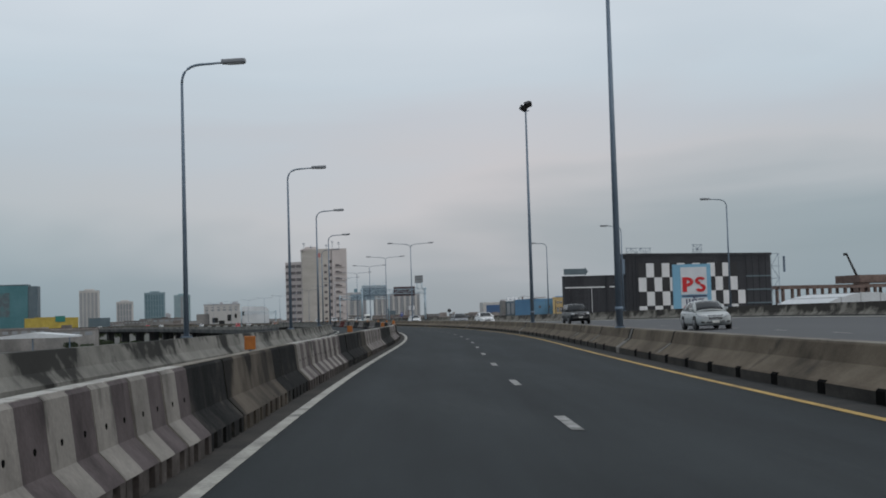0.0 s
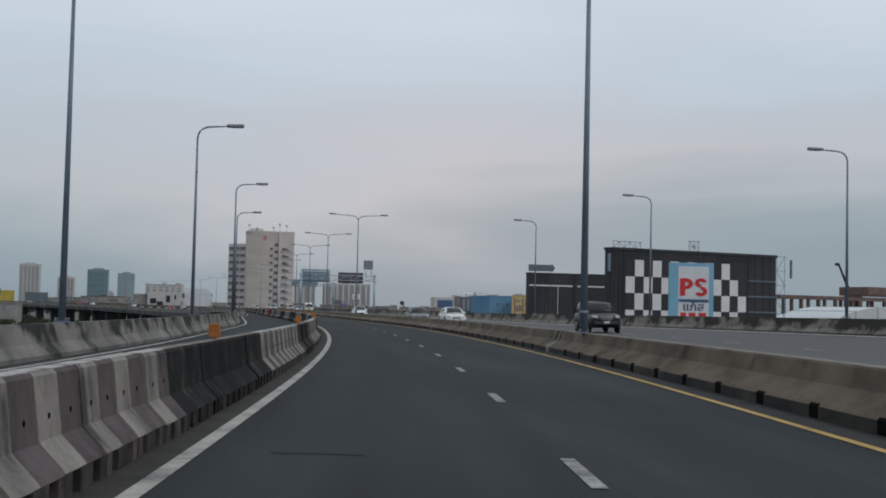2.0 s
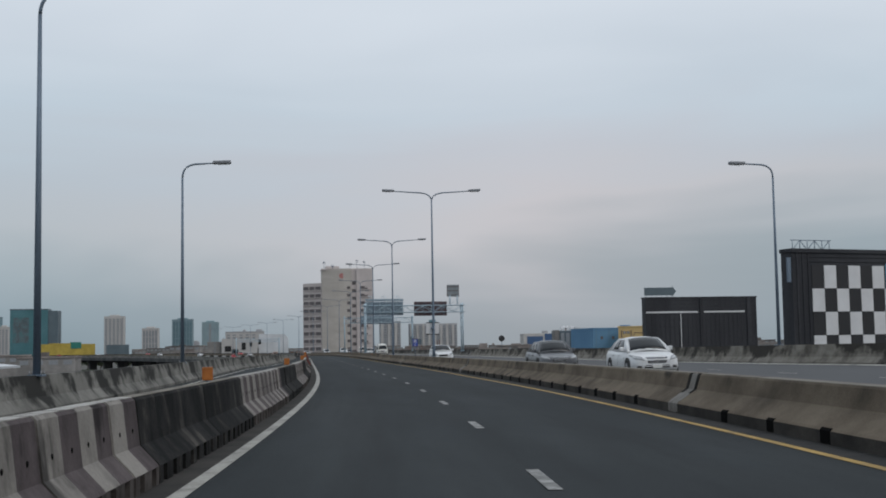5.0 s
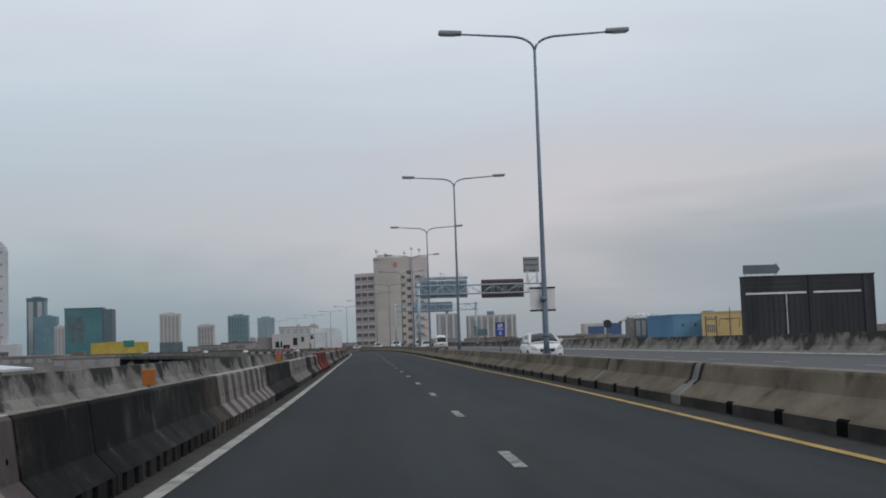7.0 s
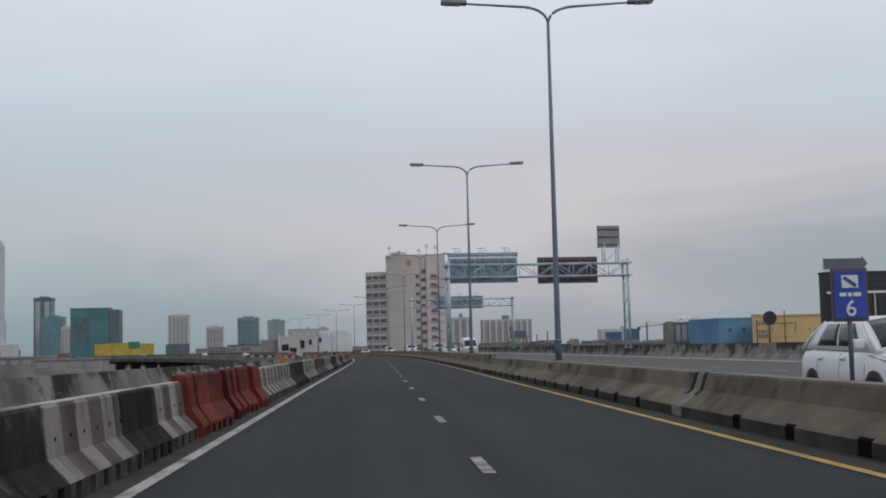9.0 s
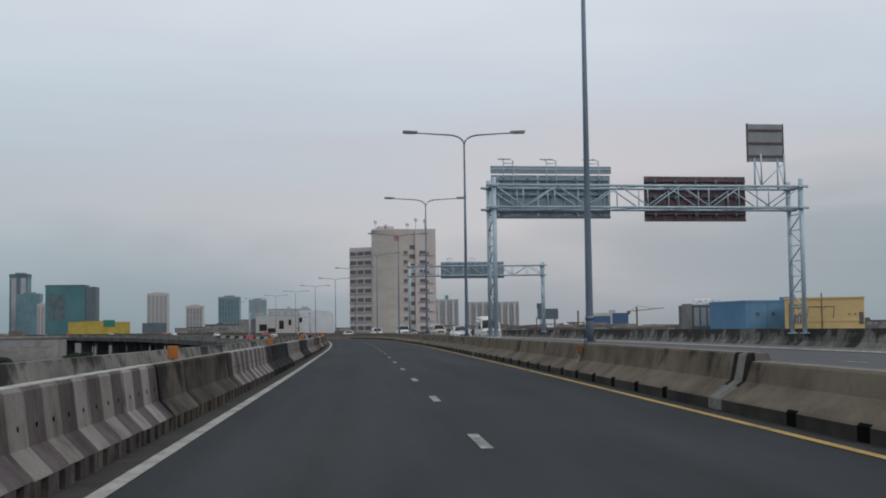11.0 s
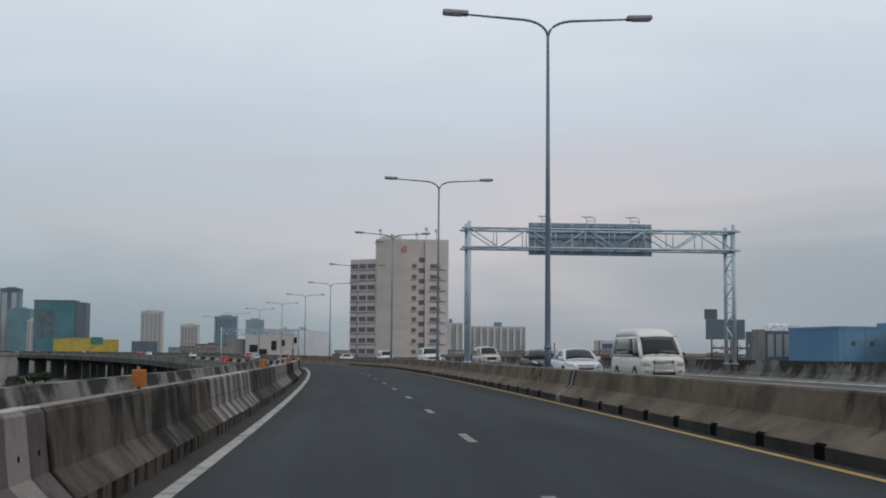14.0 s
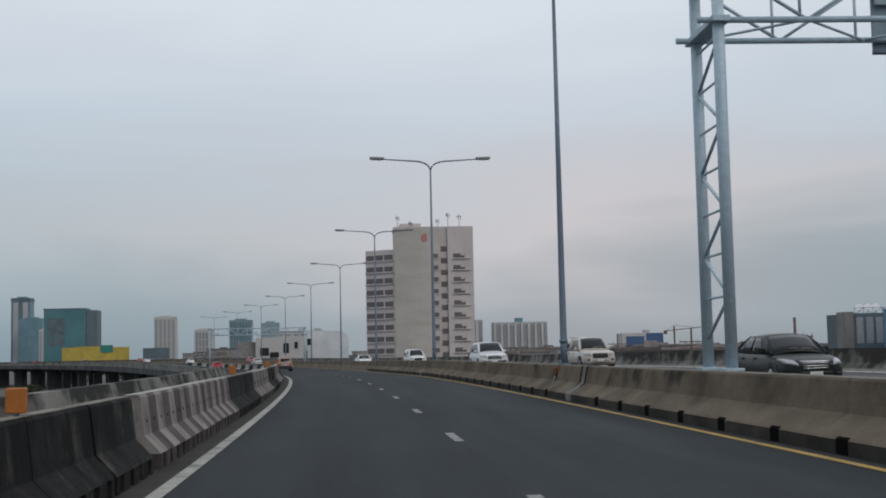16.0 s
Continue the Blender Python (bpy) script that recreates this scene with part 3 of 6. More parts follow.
for part_of, y0, y1, mat in (("parapet_right", -40, 264, PARAPET_TAN), ("parapet_right_far", 264, END, PARAPET_DARK)):
    structure(part_of, sweep([(lambda y: RIGHT_EDGE(y) - 0.38, -0.5), (lambda y: RIGHT_EDGE(y) + 0.35, -0.6), (lambda y: RIGHT_EDGE(y) + 0.2, lambda y: RIGHT_Z(y) + 0.9), (lambda y: RIGHT_EDGE(y) - 0.02, lambda y: RIGHT_Z(y) + 0.9), (lambda y: RIGHT_EDGE(y) - 0.15, lambda y: RIGHT_Z(y) + 0.34), (lambda y: RIGHT_EDGE(y) - 0.38, lambda y: RIGHT_Z(y) + 0.1)], y0, y1, 3), mat, "stained concrete parapet of the opposite carriageway")

structure("deck_edge_beam", sweep([(lambda y: LEFT_EDGE(y) - 0.42, -0.62), (lambda y: LEFT_EDGE(y) - 0.305, -0.45), (lambda y: LEFT_EDGE(y) + 1.2, -0.62), (lambda y: LEFT_EDGE(y) + 1.2, -2.1), (lambda y: LEFT_EDGE(y) - 0.3, -2.1)], 405, END, 10), VIADUCT, "grey concrete edge beam of the bending viaduct")
structure("gutter_dirt", sweep([(lambda y: RIGHT_EDGE(y) - 0.77, lambda y: RIGHT_Z(y) * 0.975 + 0.05), (lambda y: RIGHT_EDGE(y) - 0.36, lambda y: RIGHT_Z(y) + 0.125)], -40, 125, 4, closed=False), TAR, "black dirt along the parapet of the opposite carriageway")
structure("shoulder_dust", sweep([(lambda y: RIGHT_EDGE(y) - 0.77, lambda y: RIGHT_Z(y) * 0.975 + 0.05), (lambda y: RIGHT_EDGE(y) - 0.36, lambda y: RIGHT_Z(y) + 0.125)], 170, 420, 4, closed=False), PATCH, "pale dusty shoulder along the opposite parapet")
# piers under the deck
bm = bmesh.new()
for y in list(np.arange(-20, 420, 36)) + list(np.arange(430, 1270, 27)):
    m = road_pose(float(y), 6.5, 0)
    for x in ((0,) if y < 425 else (-10.5, 0, 9)):
        box(bm, x - 1.5, x + 1.5, -1.0, 1.0, -11.0, -2.0, 0, 0, m)
    box(bm, -7 if y < 425 else -13, 7 if y < 425 else 11, -1.2, 1.2, -3.4, -2.12, 0, 0, m)
structure("viaduct_piers", bm, VIADUCT, "concrete piers under the deck")

# tar-filled seams across the lane
bm = bmesh.new()
for y, a, b in ((36.2, -1.75, 4.55), (48.5, -1.2, -0.35)):
    m = road_pose(y, 0, 0.004, radians(-6))
    vs = [bm.verts.new(m @ Vector((x, d + 0.02 * math.sin(7 * x), 0))) for x in np.linspace(a, b, 9) for d in (-0.03, 0.03)]
    for i in range(8):
        bm.faces.new((vs[2 * i], vs[2 * i + 2], vs[2 * i + 3], vs[2 * i + 1]))
structure("tar_seams", bm, TAR, "short black tar seams across the lane")

# ---- barriers ----
def jersey(top, base=0.33, low=0.17):
    return [(-base, low), (base, low), (base - 0.02, low + 0.03), (0.15, 0.37), (0.10, top - 0.03), (0.07, top), (-0.07, top), (-0.10, top - 0.03), (-0.15, 0.37), (-base + 0.02, low + 0.03)]


def band(y0, y1):
    bm = prism(jersey(0.82), y0, y1)
    bmesh.ops.recalc_face_normals(bm, faces=bm.faces)
    return bm


def feet(ob, length, mat):
    """Short feet with gaps between them carry each unit."""
    # solid core between the feet, its black paints the shade in the gaps
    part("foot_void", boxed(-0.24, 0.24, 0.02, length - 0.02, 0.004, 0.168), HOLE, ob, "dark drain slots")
    k = max(1, round(length / 1.1))
    s = length / k
    for i in range(k):
        for a, b in ((0.012, 0.17), (0.36, 0.66), (0.85, 0.99)):
            part("foot", boxed(-0.33, 0.33, (i + a) * s, (i + b) * s, 0.0, 0.172), mat, ob)


STRIPED = [(-4, 12.4), (22.2, 31.4), (41.3, 50.3), (59.2, 69.4), (77.0, 88.0), (96.2, 106.2), (115, 124.5), (134, 143.4), (154.4, 163.4), (172.7, 182.8), (186.7, 191.1), (191.9, 194.1),
           (205.2, 216.6), (224, 233), (242, 251), (261, 269.6), (277.6, 288.1), (298.2, 306.5), (316, 325.7), (335, 346), (354, 363), (372, 381), (390, 399)]
RED_RUN = (194.3, 205.3)
rng = random.Random(4)


def barrier(kind):
    if kind == "striped":
        ob = thing("striped_barrier", "white and mauve striped concrete barrier unit, paint chipped", "barrier", "striped barrier units beside the lane")
        part("white_band", band(0.012, 0.55), STRIPE_W, ob, "chipped white painted band")
        part("mauve_band", band(0.55, 1.088), STRIPE_P, ob, "faded mauve painted band")
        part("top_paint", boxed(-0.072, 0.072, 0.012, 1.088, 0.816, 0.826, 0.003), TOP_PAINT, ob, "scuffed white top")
        for yy in (0.28, 0.82):
            part("lifting_hole", tube(bmesh.new(), [(0.09, yy, 0.52), (0.137, yy, 0.52)], 0.022, 8), HOLE, ob, "small dark hole")
        feet(ob, 1.1, FOOT_CONC)
        return ob
    mat, word = {"dark": (CONC_DARK, "soot-blackened"), "brown": (CONC_SIDE, "brown-stained grey")}[kind]
    ob = thing("concrete_barrier", f"{word} unpainted concrete barrier unit beside the lane", "barrier", "plain barrier units beside the lane")
    part("body", band(0.012, 2.188), mat, ob)
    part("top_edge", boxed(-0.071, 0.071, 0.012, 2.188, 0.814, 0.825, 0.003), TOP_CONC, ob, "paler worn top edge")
    feet(ob, 2.2, mat)
    return ob


def place(first, used, m):
    if not used:
        used.append(1)
        first.matrix_basis = m
        return first
    got = copy_thing(first, m)
    got.matrix_basis = m
    return got


kinds = {k: (barrier(k), []) for k in ("striped", "dark", "brown")}
LEFT_LINE = -2.53


def put_barrier(kind, y):
    m = road_pose(y, LEFT_LINE + rng.uniform(-0.012, 0.012), 0) @ pose(0, 0, 0, 0, 0, rng.uniform(-0.35, 0.35))
    m = m @ Matrix.Diagonal((1, 1, rng.uniform(0.985, 1.02), 1))
    ob, used = kinds[kind]
    got = place(ob, used, Matrix.Translation(m.translation) @ m.to_quaternion().to_matrix().to_4x4())


y, last = -10.0, -10.0
for a, b in STRIPED + [(410, 410)]:
    while y < min(a, 410) - 0.6:
        if RED_RUN[0] - 0.7 < y < RED_RUN[1] - 0.3:
            y = RED_RUN[1]
            continue
        if y < 25:
            kind = rng.choice(("dark", "brown"))
        elif y < 185:
            kind = "dark" if (a - y) > 2.4 or rng.random() < 0.6 else "brown"
        else:
            kind = {233: "brown", 288: "brown", 306: "brown"}.get(int(last), "dark")
        if a - y < 2.3 and a - y > 0:
            y = a - 2.2
        put_barrier(kind, y)
        y += 2.2
    y = max(y, a) if a < 410 else y
    n = round((b - a) / 1.1)
    for i in range(n):
        put_barrier("striped", a + (b - a) * i / max(n, 1))
    y = last = max(y, b)

# the far run bends away with the road, painted in long dark and white bands
bm = bmesh.new()
y = 411.0
i = 0
while y < 620:
    v0 = len(bm.faces)
    m = road_pose(y, LEFT_LINE, 0)
    tmp = prism(jersey(0.82), 0.02, 8.98, None, i % 2)
    me = bpy.data.meshes.new("tmp")
    tmp.to_mesh(me)
    tmp.free()
    me.transform(m)
    bm.from_mesh(me)
    bpy.data.meshes.remove(me)
    y += 9.0
    i += 1
tagged(mesh_object("far_striped_barrier", bm, [TOP_PAINT, CONC_DARK]), "distant barrier run in dark and white bands", "barrier", kind="stuff")


# red plastic water barriers, set slightly askew
def water_barrier():
    ob = thing("plastic_barrier", "faded red plastic water barrier, scuffed", "barrier", "red plastic barriers in the gap of the concrete run")
    pr = [(-0.36, 0.0), (0.36, 0.0), (0.36, 0.17), (0.335, 0.2), (0.17, 0.42), (0.115, 0.88), (0.09, 0.905), (-0.09, 0.905), (-0.115, 0.88), (-0.17, 0.42), (-0.335, 0.2), (-0.36, 0.17)]
    bm = prism(pr, 0.03, 1.03)
    bmesh.ops.bevel(bm, geom=[e for e in bm.edges], offset=0.012, segments=1, affect="EDGES")
    part("body", bm, RED_PLASTIC, ob)
    part("end_tongue", boxed(-0.05, 0.05, -0.03, 0.05, 0.25, 0.82, 0.012), RED_PLASTIC, ob)
    for yy in (0.30, 0.74):
        part("foot_slot", boxed(0.34, 0.366, yy - 0.075, yy + 0.075, 0.0, 0.135), HOLE, ob, "dark fork slot")
    part("filler_cap", tube(bmesh.new(), [(0, 0.53, 0.895), (0, 0.53, 0.94)], 0.042, 12), STEEL, ob, "grey filler cap")
    part("seam", prism([(x * 1.004, z * 1.002) for x, z in pr], 0.523, 0.537), RED_PLASTIC, ob)
    return ob


wb = water_barrier()
used = []
y = RED_RUN[0] + 0.1
while y < RED_RUN[1] - 1.0:
    place(wb, used, road_pose(y, LEFT_LINE + rng.uniform(-0.05, 0.05), 0) @ pose(0, 0, 0, 0, 0, rng.uniform(-7, 5)))
    y += 1.09 if rng.random() < 0.6 else 1.24

# orange delineators on the barrier's top
dl = thing("delineator", "square orange reflector on a short post on the barrier", "reflector", "orange reflectors along the barrier")
bm = tube(bmesh.new(), [(0, 0, 0.0), (0, 0, 0.07)], 0.02, 8)
part("stem", bm, POLE_DARK, dl)
part("reflector", boxed(-0.075, 0.075, -0.03, 0.03, 0.03, 0.215, 0.012), ORANGE, dl)
used = []
for y in (-0.5, 17.5, 36.4, 54.3, 72, 90, 111.8, 130, 149, 169, 215, 235, 254, 274.9, 292.5, 312.0, 330.2, 348.6, 366, 386):
    place(dl, used, road_pose(y, LEFT_LINE, 0.815, radians(rng.uniform(-12, 12))))


# cast median in long pours, an expansion joint every 40 m or so
MEDIAN_JOINTS = [-43.5, -3.5, 36.6, 77.2, 116.8, 156.2, 196.5, 235.0, 273.5, 311.8, 350.4, 389.0, 427.0]
MINOR_JOINTS = (30.0, 43.6, 50.2, 97.3, 104.2, 164.3, 268.9, 326.1)


def median_profile(top, grow=0.0):
    half = [(0.60, 0.0), (0.60, 0.17), (0.57, 0.2), (0.245, 0.42), (0.165, top - 0.03), (0.14, top)]
    half = [(x + grow, z if z < 0.01 else z + grow * 0.4) for x, z in half]
    pr = [(-x, z) for x, z in half][::-1] + half
    return pr[5:] + pr[:5]


def median_span(a, b, top):
    home = road_pose(a, MEDIAN, 0)
    back = home.inverted()
    ob = thing("median_barrier", "brown-stained concrete median barrier with dark square drain holes", "barrier", "median barrier pours between expansion joints", home)

    def along(profile, y0, y1):
        bm = sweep([(MEDIAN + x, z) for x, z in profile], y0, y1, 2.0)
        bmesh.ops.transform(bm, matrix=back, verts=bm.verts)
        bmesh.ops.recalc_face_normals(bm, faces=bm.faces)
        return bm

    def at(y, bm):
        bmesh.ops.transform(bm, matrix=back @ road_pose(y, MEDIAN, 0), verts=bm.verts)
        bmesh.ops.recalc_face_normals(bm, faces=bm.faces)
        return bm

    face = [(-0.375, 0.335), (-0.249, 0.422), (-0.171, top - 0.028), (-0.146, top + 0.006), (-0.1, top + 0.006), (-0.1, 0.335)]
    part("body", along(median_profile(top), a + 0.22, b - 0.22), CONC, ob)
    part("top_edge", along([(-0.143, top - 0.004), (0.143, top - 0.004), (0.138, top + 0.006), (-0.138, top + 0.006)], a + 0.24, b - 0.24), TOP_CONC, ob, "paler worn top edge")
    part("toe", along([(-0.604, 0.004), (-0.604, 0.166), (-0.58, 0.166), (-0.58, 0.004)], a + 0.24, b - 0.24), CONC_TOE, ob, "dirt-darkened toe")
    # the joint: pale mortar between two soot-black slots
    part("mortar_panel", at(a, prism([(x * 0.994, z * 0.994) for x, z in median_profile(top)], -0.215, 0.215)), PATCH, ob, "pale mortar panel in the joint")
    for lo, hi in ((-0.38, -0.2), (0.2, 0.37)):
        part("joint_slot", at(a, prism(face, lo, hi)), JOINT, ob, "soot-black joint slot")
    part("mortar_patch", at(a, prism([(-0.606, 0.02), (-0.606, 0.171), (-0.576, 0.202), (-0.36, 0.349), (-0.35, 0.33), (-0.5, 0.02)], -0.36, 0.30)), PATCH, ob, "paler mortar patch")
    for y in MINOR_JOINTS:
        if a < y < b:
            part("crack_slot", at(y, prism(face, -0.07, 0.07)), JOINT, ob, "soot-black joint slot")
            part("crack_patch", at(y, prism([(-0.577, 0.205), (-0.25, 0.428), (-0.24, 0.40), (-0.55, 0.2)], -0.12, 0.1)), PATCH, ob, "paler mortar patch")
    scale = (b - a) / 40.0
    for k in range(16):
        y = a + (3.1 + 2.235 * k) * scale + rng.uniform(-0.05, 0.05)
        w = rng.uniform(0.145, 0.175)
        # solid block in the toe, the hole's inner shade put into its colour
        part("drain_hole", at(y, prism([(-0.608, 0.012), (-0.608, 0.174), (-0.577, 0.203), (-0.4, 0.203), (-0.4, 0.012)], -w, w)), HOLE, ob, "dark square drain hole")
    return ob


for a, b in zip(MEDIAN_JOINTS, MEDIAN_JOINTS[1:]):
    median_span(a, b, 0.70 if a < 234 else 0.82)
structure("median_far", sweep([(MEDIAN - 0.6, 0.0), (MEDIAN + 0.6, 0.0), (MEDIAN + 0.25, 0.42), (MEDIAN + 0.14, 0.82), (MEDIAN - 0.14, 0.82), (MEDIAN - 0.25, 0.42)], 427, END, 6), CONC, "concrete median in the distance")


# far parapet round the bend, painted in white and dark bands
bm = bmesh.new()
y = 470.0
while y < 900:
    inner = lambda q: LEFT_EDGE(q) + 0.385
    sweep([(inner, 0.12), (lambda q: LEFT_EDGE(q) + 0.185, 0.35), (lambda q: LEFT_EDGE(q) + 0.06, lambda q: LEFT_TOP(q) + 0.015), (lambda q: LEFT_EDGE(q) - 0.1, lambda q: LEFT_TOP(q) + 0.015)], y, y + 3.6, 3.6, bm, closed=False)
    y += 7.2
tagged(mesh_object("far_parapet_bands", bm, TOP_PAINT), "white painted bands on the distant parapet", "road marking", kind="stuff")

# ---- street lamps ----
def arc(p0, p1, p2, n=7):
    p0, p1, p2 = Vector(p0), Vector(p1), Vector(p2)
    return [(1 - t) ** 2 * p0 + 2 * t * (1 - t) * p1 + t * t * p2 for t in [i / n for i in range(n + 1)]]


def lamp_head(side, x, z, slope, parent):
    """A flat cobra head at the end of an arm, its glass below."""
    m = pose(x, 0, z, 0, -math.degrees(math.atan(slope)) * side, 0)
    bm = bmesh.new()
    box(bm, -0.08 if side > 0 else -0.72, 0.72 if side > 0 else 0.08, -0.16, 0.16, -0.05, 0.09, 0.04)
    bmesh.ops.transform(bm, matrix=m, verts=bm.verts)
    head = part("lamp_head", bm, LAMP_GREY, parent)
    bm = boxed(min(0.12 * side, 0.66 * side), max(0.12 * side, 0.66 * side), -0.12, 0.12, -0.075, -0.04, 0.012)
    bmesh.ops.transform(bm, matrix=m, verts=bm.verts)
    part("glass", bm, GLASS_LAMP, head)


def base_plate(parent, z=0.0, r=0.24):
    part("base_plate", boxed(-r, r, -r, r, z, z + 0.04, 0.008), POLE_DARK, parent)
    for a in (-1, 1):
        for b in (-1, 1):
            part("anchor_bolt", tube(bmesh.new(), [(a * r * 0.75, b * r * 0.75, z + 0.03), (a * r * 0.75, b * r * 0.75, z + 0.12)], 0.018, 6), STEEL, parent)


def double_lamp(top):
    """Stands on the median; the fork is 11.24 m over the road."""
    h = 11.24 - top
    ob = thing("street_lamp", "tall grey steel lamp post with two arms on the median", "street lamp", "two-armed lamp posts along the median")
    base_plate(ob, 0, 0.145)
    part("junction_box", boxed(-0.31, -0.19, -0.09, 0.09, -0.25, -0.05, 0.012), RUST_ORANGE, ob, "rusty orange junction box")
    part("conduit", tube(bmesh.new(), [(-0.245, 0, -0.2), (-0.275, 0, -0.4), (-0.37, 0, -0.55), (-0.37, 0, -top)], 0.03, 8), STEEL, ob, "grey conduit pipe")
    part("post", tube(bmesh.new(), [(0, 0, 0.03), (0, 0, 0.5), (0, 0, h * 0.5), (0, 0, h)], [0.105, 0.095, 0.07, 0.045], 12), POLE_DARK, ob)
    part("collar", tube(bmesh.new(), [(0, 0, 0.58), (0, 0, 0.68)], 0.115, 12), POLE_DARK, ob)
    for s in (-1, 1):
        pts = arc((0, 0, h - 0.08), (0.05 * s, 0, h + 0.36), (0.75 * s, 0, h + 0.44)) + [Vector((2.7 * s, 0, h + 0.56))]
        part("arm", tube(bmesh.new(), pts, [0.042] * 8 + [0.03], 8), POLE_DARK, ob)
        lamp_head(s, 2.6 * s, h + 0.57, 0.04, ob)
    return ob


POSTS = [(176.6, 25.8), (213.7, 26.75), (247.7, 27.7), (283.4, 28.8), (316.9, 29.5), (353.9, 29.55), (388.2, 28.72), (425.6, 26.72)]
dlamps = {0.70: (double_lamp(0.70), []), 0.82: (double_lamp(0.82), [])}


def param_for(y, off):
    p = y
    for _ in range(6):
        p += y - on_road(p, off).y
    return p


for y, x in POSTS:
    top = 0.70 if y < 240 else 0.82
    m = Matrix.Translation((on_road(param_for(y, MEDIAN), MEDIAN).x * 0.3 + x * 0.7, y, top + grade(y))) @ Matrix.Rotation(-lane_turn(y), 4, "Z")
    place(*dlamps[top], m)
y = 461.0
while y < 640:
    place(*dlamps[0.82], road_pose(y, MEDIAN, 0.82))
    y += 35.7


def single_lamp(side, h, reach, sill):
    ob = thing("street_lamp", "slim grey steel lamp post with one arm on the parapet", "street lamp", "one-armed lamp posts along the parapets")
    base_plate(ob, 0, 0.17)
    part("post", tube(bmesh.new(), [(0, 0, 0.03), (0, 0, h * 0.5), (0, 0, h - 0.6)], [0.09, 0.066, 0.045], 12), POLE_DARK, ob)
    pts = arc((0, 0, h - 0.62), (0, 0, h - 0.05), (0.6 * side, 0, h)) + [Vector(((reach - 0.6) * side, 0, h + 0.05))]
    part("arm", tube(bmesh.new(), pts, [0.043] * 8 + [0.03], 8), POLE_DARK, ob)
    lamp_head(side, (reach - 0.68) * side, h + 0.05, 0.03, ob)
    return ob


sl = single_lamp(1, 8.82, 2.1, 0.77)
used = []
for y in (-11.0, 15.6, 42.6, 69.6, 96.6, 122.8, 150.1):
    p = param_for(y, -8)
    out, tall = {42.6: (-0.18, 1.028), 122.8: (0.08, 0.988)}.get(y, (0.0, 1.0))
    place(sl, used, road_pose(p, LEFT_EDGE(p) - 0.06 + out, 0.77) @ Matrix.Diagonal((1, 1, tall, 1)))
sr = single_lamp(-1, 8.85, 2.15, 1.35)
used = []
for y, z in ((97.7, 1.32), (125.0, 1.2), (151.9, 1.1)):
    p = param_for(y, RIGHT_EDGE(y))
    p = param_for(y, RIGHT_EDGE(p))
    place(sr, used, road_pose(p, RIGHT_EDGE(p) + 0.08, z))


# tall posts with a cluster of dark floodlights
def flood_mast():
    ob = thing("floodlight_mast", "tall grey mast topped by dark floodlights, on the median", "mast", "floodlight masts on the median")
    base_plate(ob, 0, 0.145)
    part("post", tube(bmesh.new(), [(0, 0, 0.03), (0, 0, 6), (0, 0, 12.6)], [0.115, 0.085, 0.05], 12), POLE_DARK, ob)
    part("collar", tube(bmesh.new(), [(0, 0, 0.54), (0, 0, 0.66)], 0.132, 12), POLE_DARK, ob)
    part("bracket", tube(bmesh.new(), [(-0.2, 0, 12.62), (0.2, 0, 12.62)], 0.035, 8), POLE_DARK, ob)
    for x, z, a in ((-0.14, 12.75, 25), (0.16, 12.98, -20)):
        bm = boxed(-0.2, 0.2, -0.13, 0.17, -0.14, 0.18, 0.03)
        bmesh.ops.transform(bm, matrix=pose(x, 0, z, 25, a, 20), verts=bm.verts)
        part("floodlight", bm, BLACK, ob)
    return ob


fm = flood_mast()
used = []
for x, y in ((12.05, 38.2), (17.69, 72.45)):
    place(fm, used, Matrix.Translation((x, y, 0.70)) @ Matrix.Rotation(-lane_turn(y), 4, "Z"))

# ---- gantries and signs ----
def truss_column(ob, x, depth, h):
    """Two tubes, one behind the other, laced together."""
    for yy in (-depth / 2, depth / 2):
        part("leg", tube(bmesh.new(), [(x, yy, 0.04), (x, yy, h + 0.16)], 0.1, 12), GANTRY, ob)
        part("foot_plate", boxed(x - 0.148, x + 0.148, yy - 0.2, yy + 0.2, 0.0, 0.045, 0.006), GANTRY, ob)
    n = 7
    for i in range(n):
        a, b = 0.5 + (h - 1.9) * i / n, 0.5 + (h - 1.9) * (i + 1) / n
        s = 1 if i % 2 else -1
        part("lacing", tube(bmesh.new(), [(x, -s * depth / 2, a), (x, s * depth / 2, b)], 0.03, 8), GANTRY, ob)
        part("rung", tube(bmesh.new(), [(x, -depth / 2, b), (x, depth / 2, b)], 0.022, 6), GANTRY, ob)
    part("cap", boxed(x - 0.15, x + 0.15, -depth / 2 - 0.2, depth / 2 + 0.2, h - 0.24, h - 0.14, 0.01), GANTRY, ob)
    part("cap", boxed(x - 0.15, x + 0.15, -depth / 2 - 0.2, depth / 2 + 0.2, h - 1.2, h - 1.1, 0.01), GANTRY, ob)


def gantry(width, h, depth=1.3, lift=0.0):
    ob = thing("sign_gantry", "pale blue-grey steel truss gantry over the carriageway", "gantry", "sign gantries over the road")
    truss_column(ob, 0, depth, h)
    truss_column(ob, width, depth, h)
    bays = max(4, round(width / 1.45))
    for yy in (-depth / 2, depth / 2):
        for zz in (h - 0.18, h - 1.14):
            part("chord", tube(bmesh.new(), [(-0.35, yy, zz), (width + 0.35, yy, zz)], 0.055, 8), GANTRY, ob)
        for i in range(bays):
            x0, x1 = width * i / bays, width * (i + 1) / bays
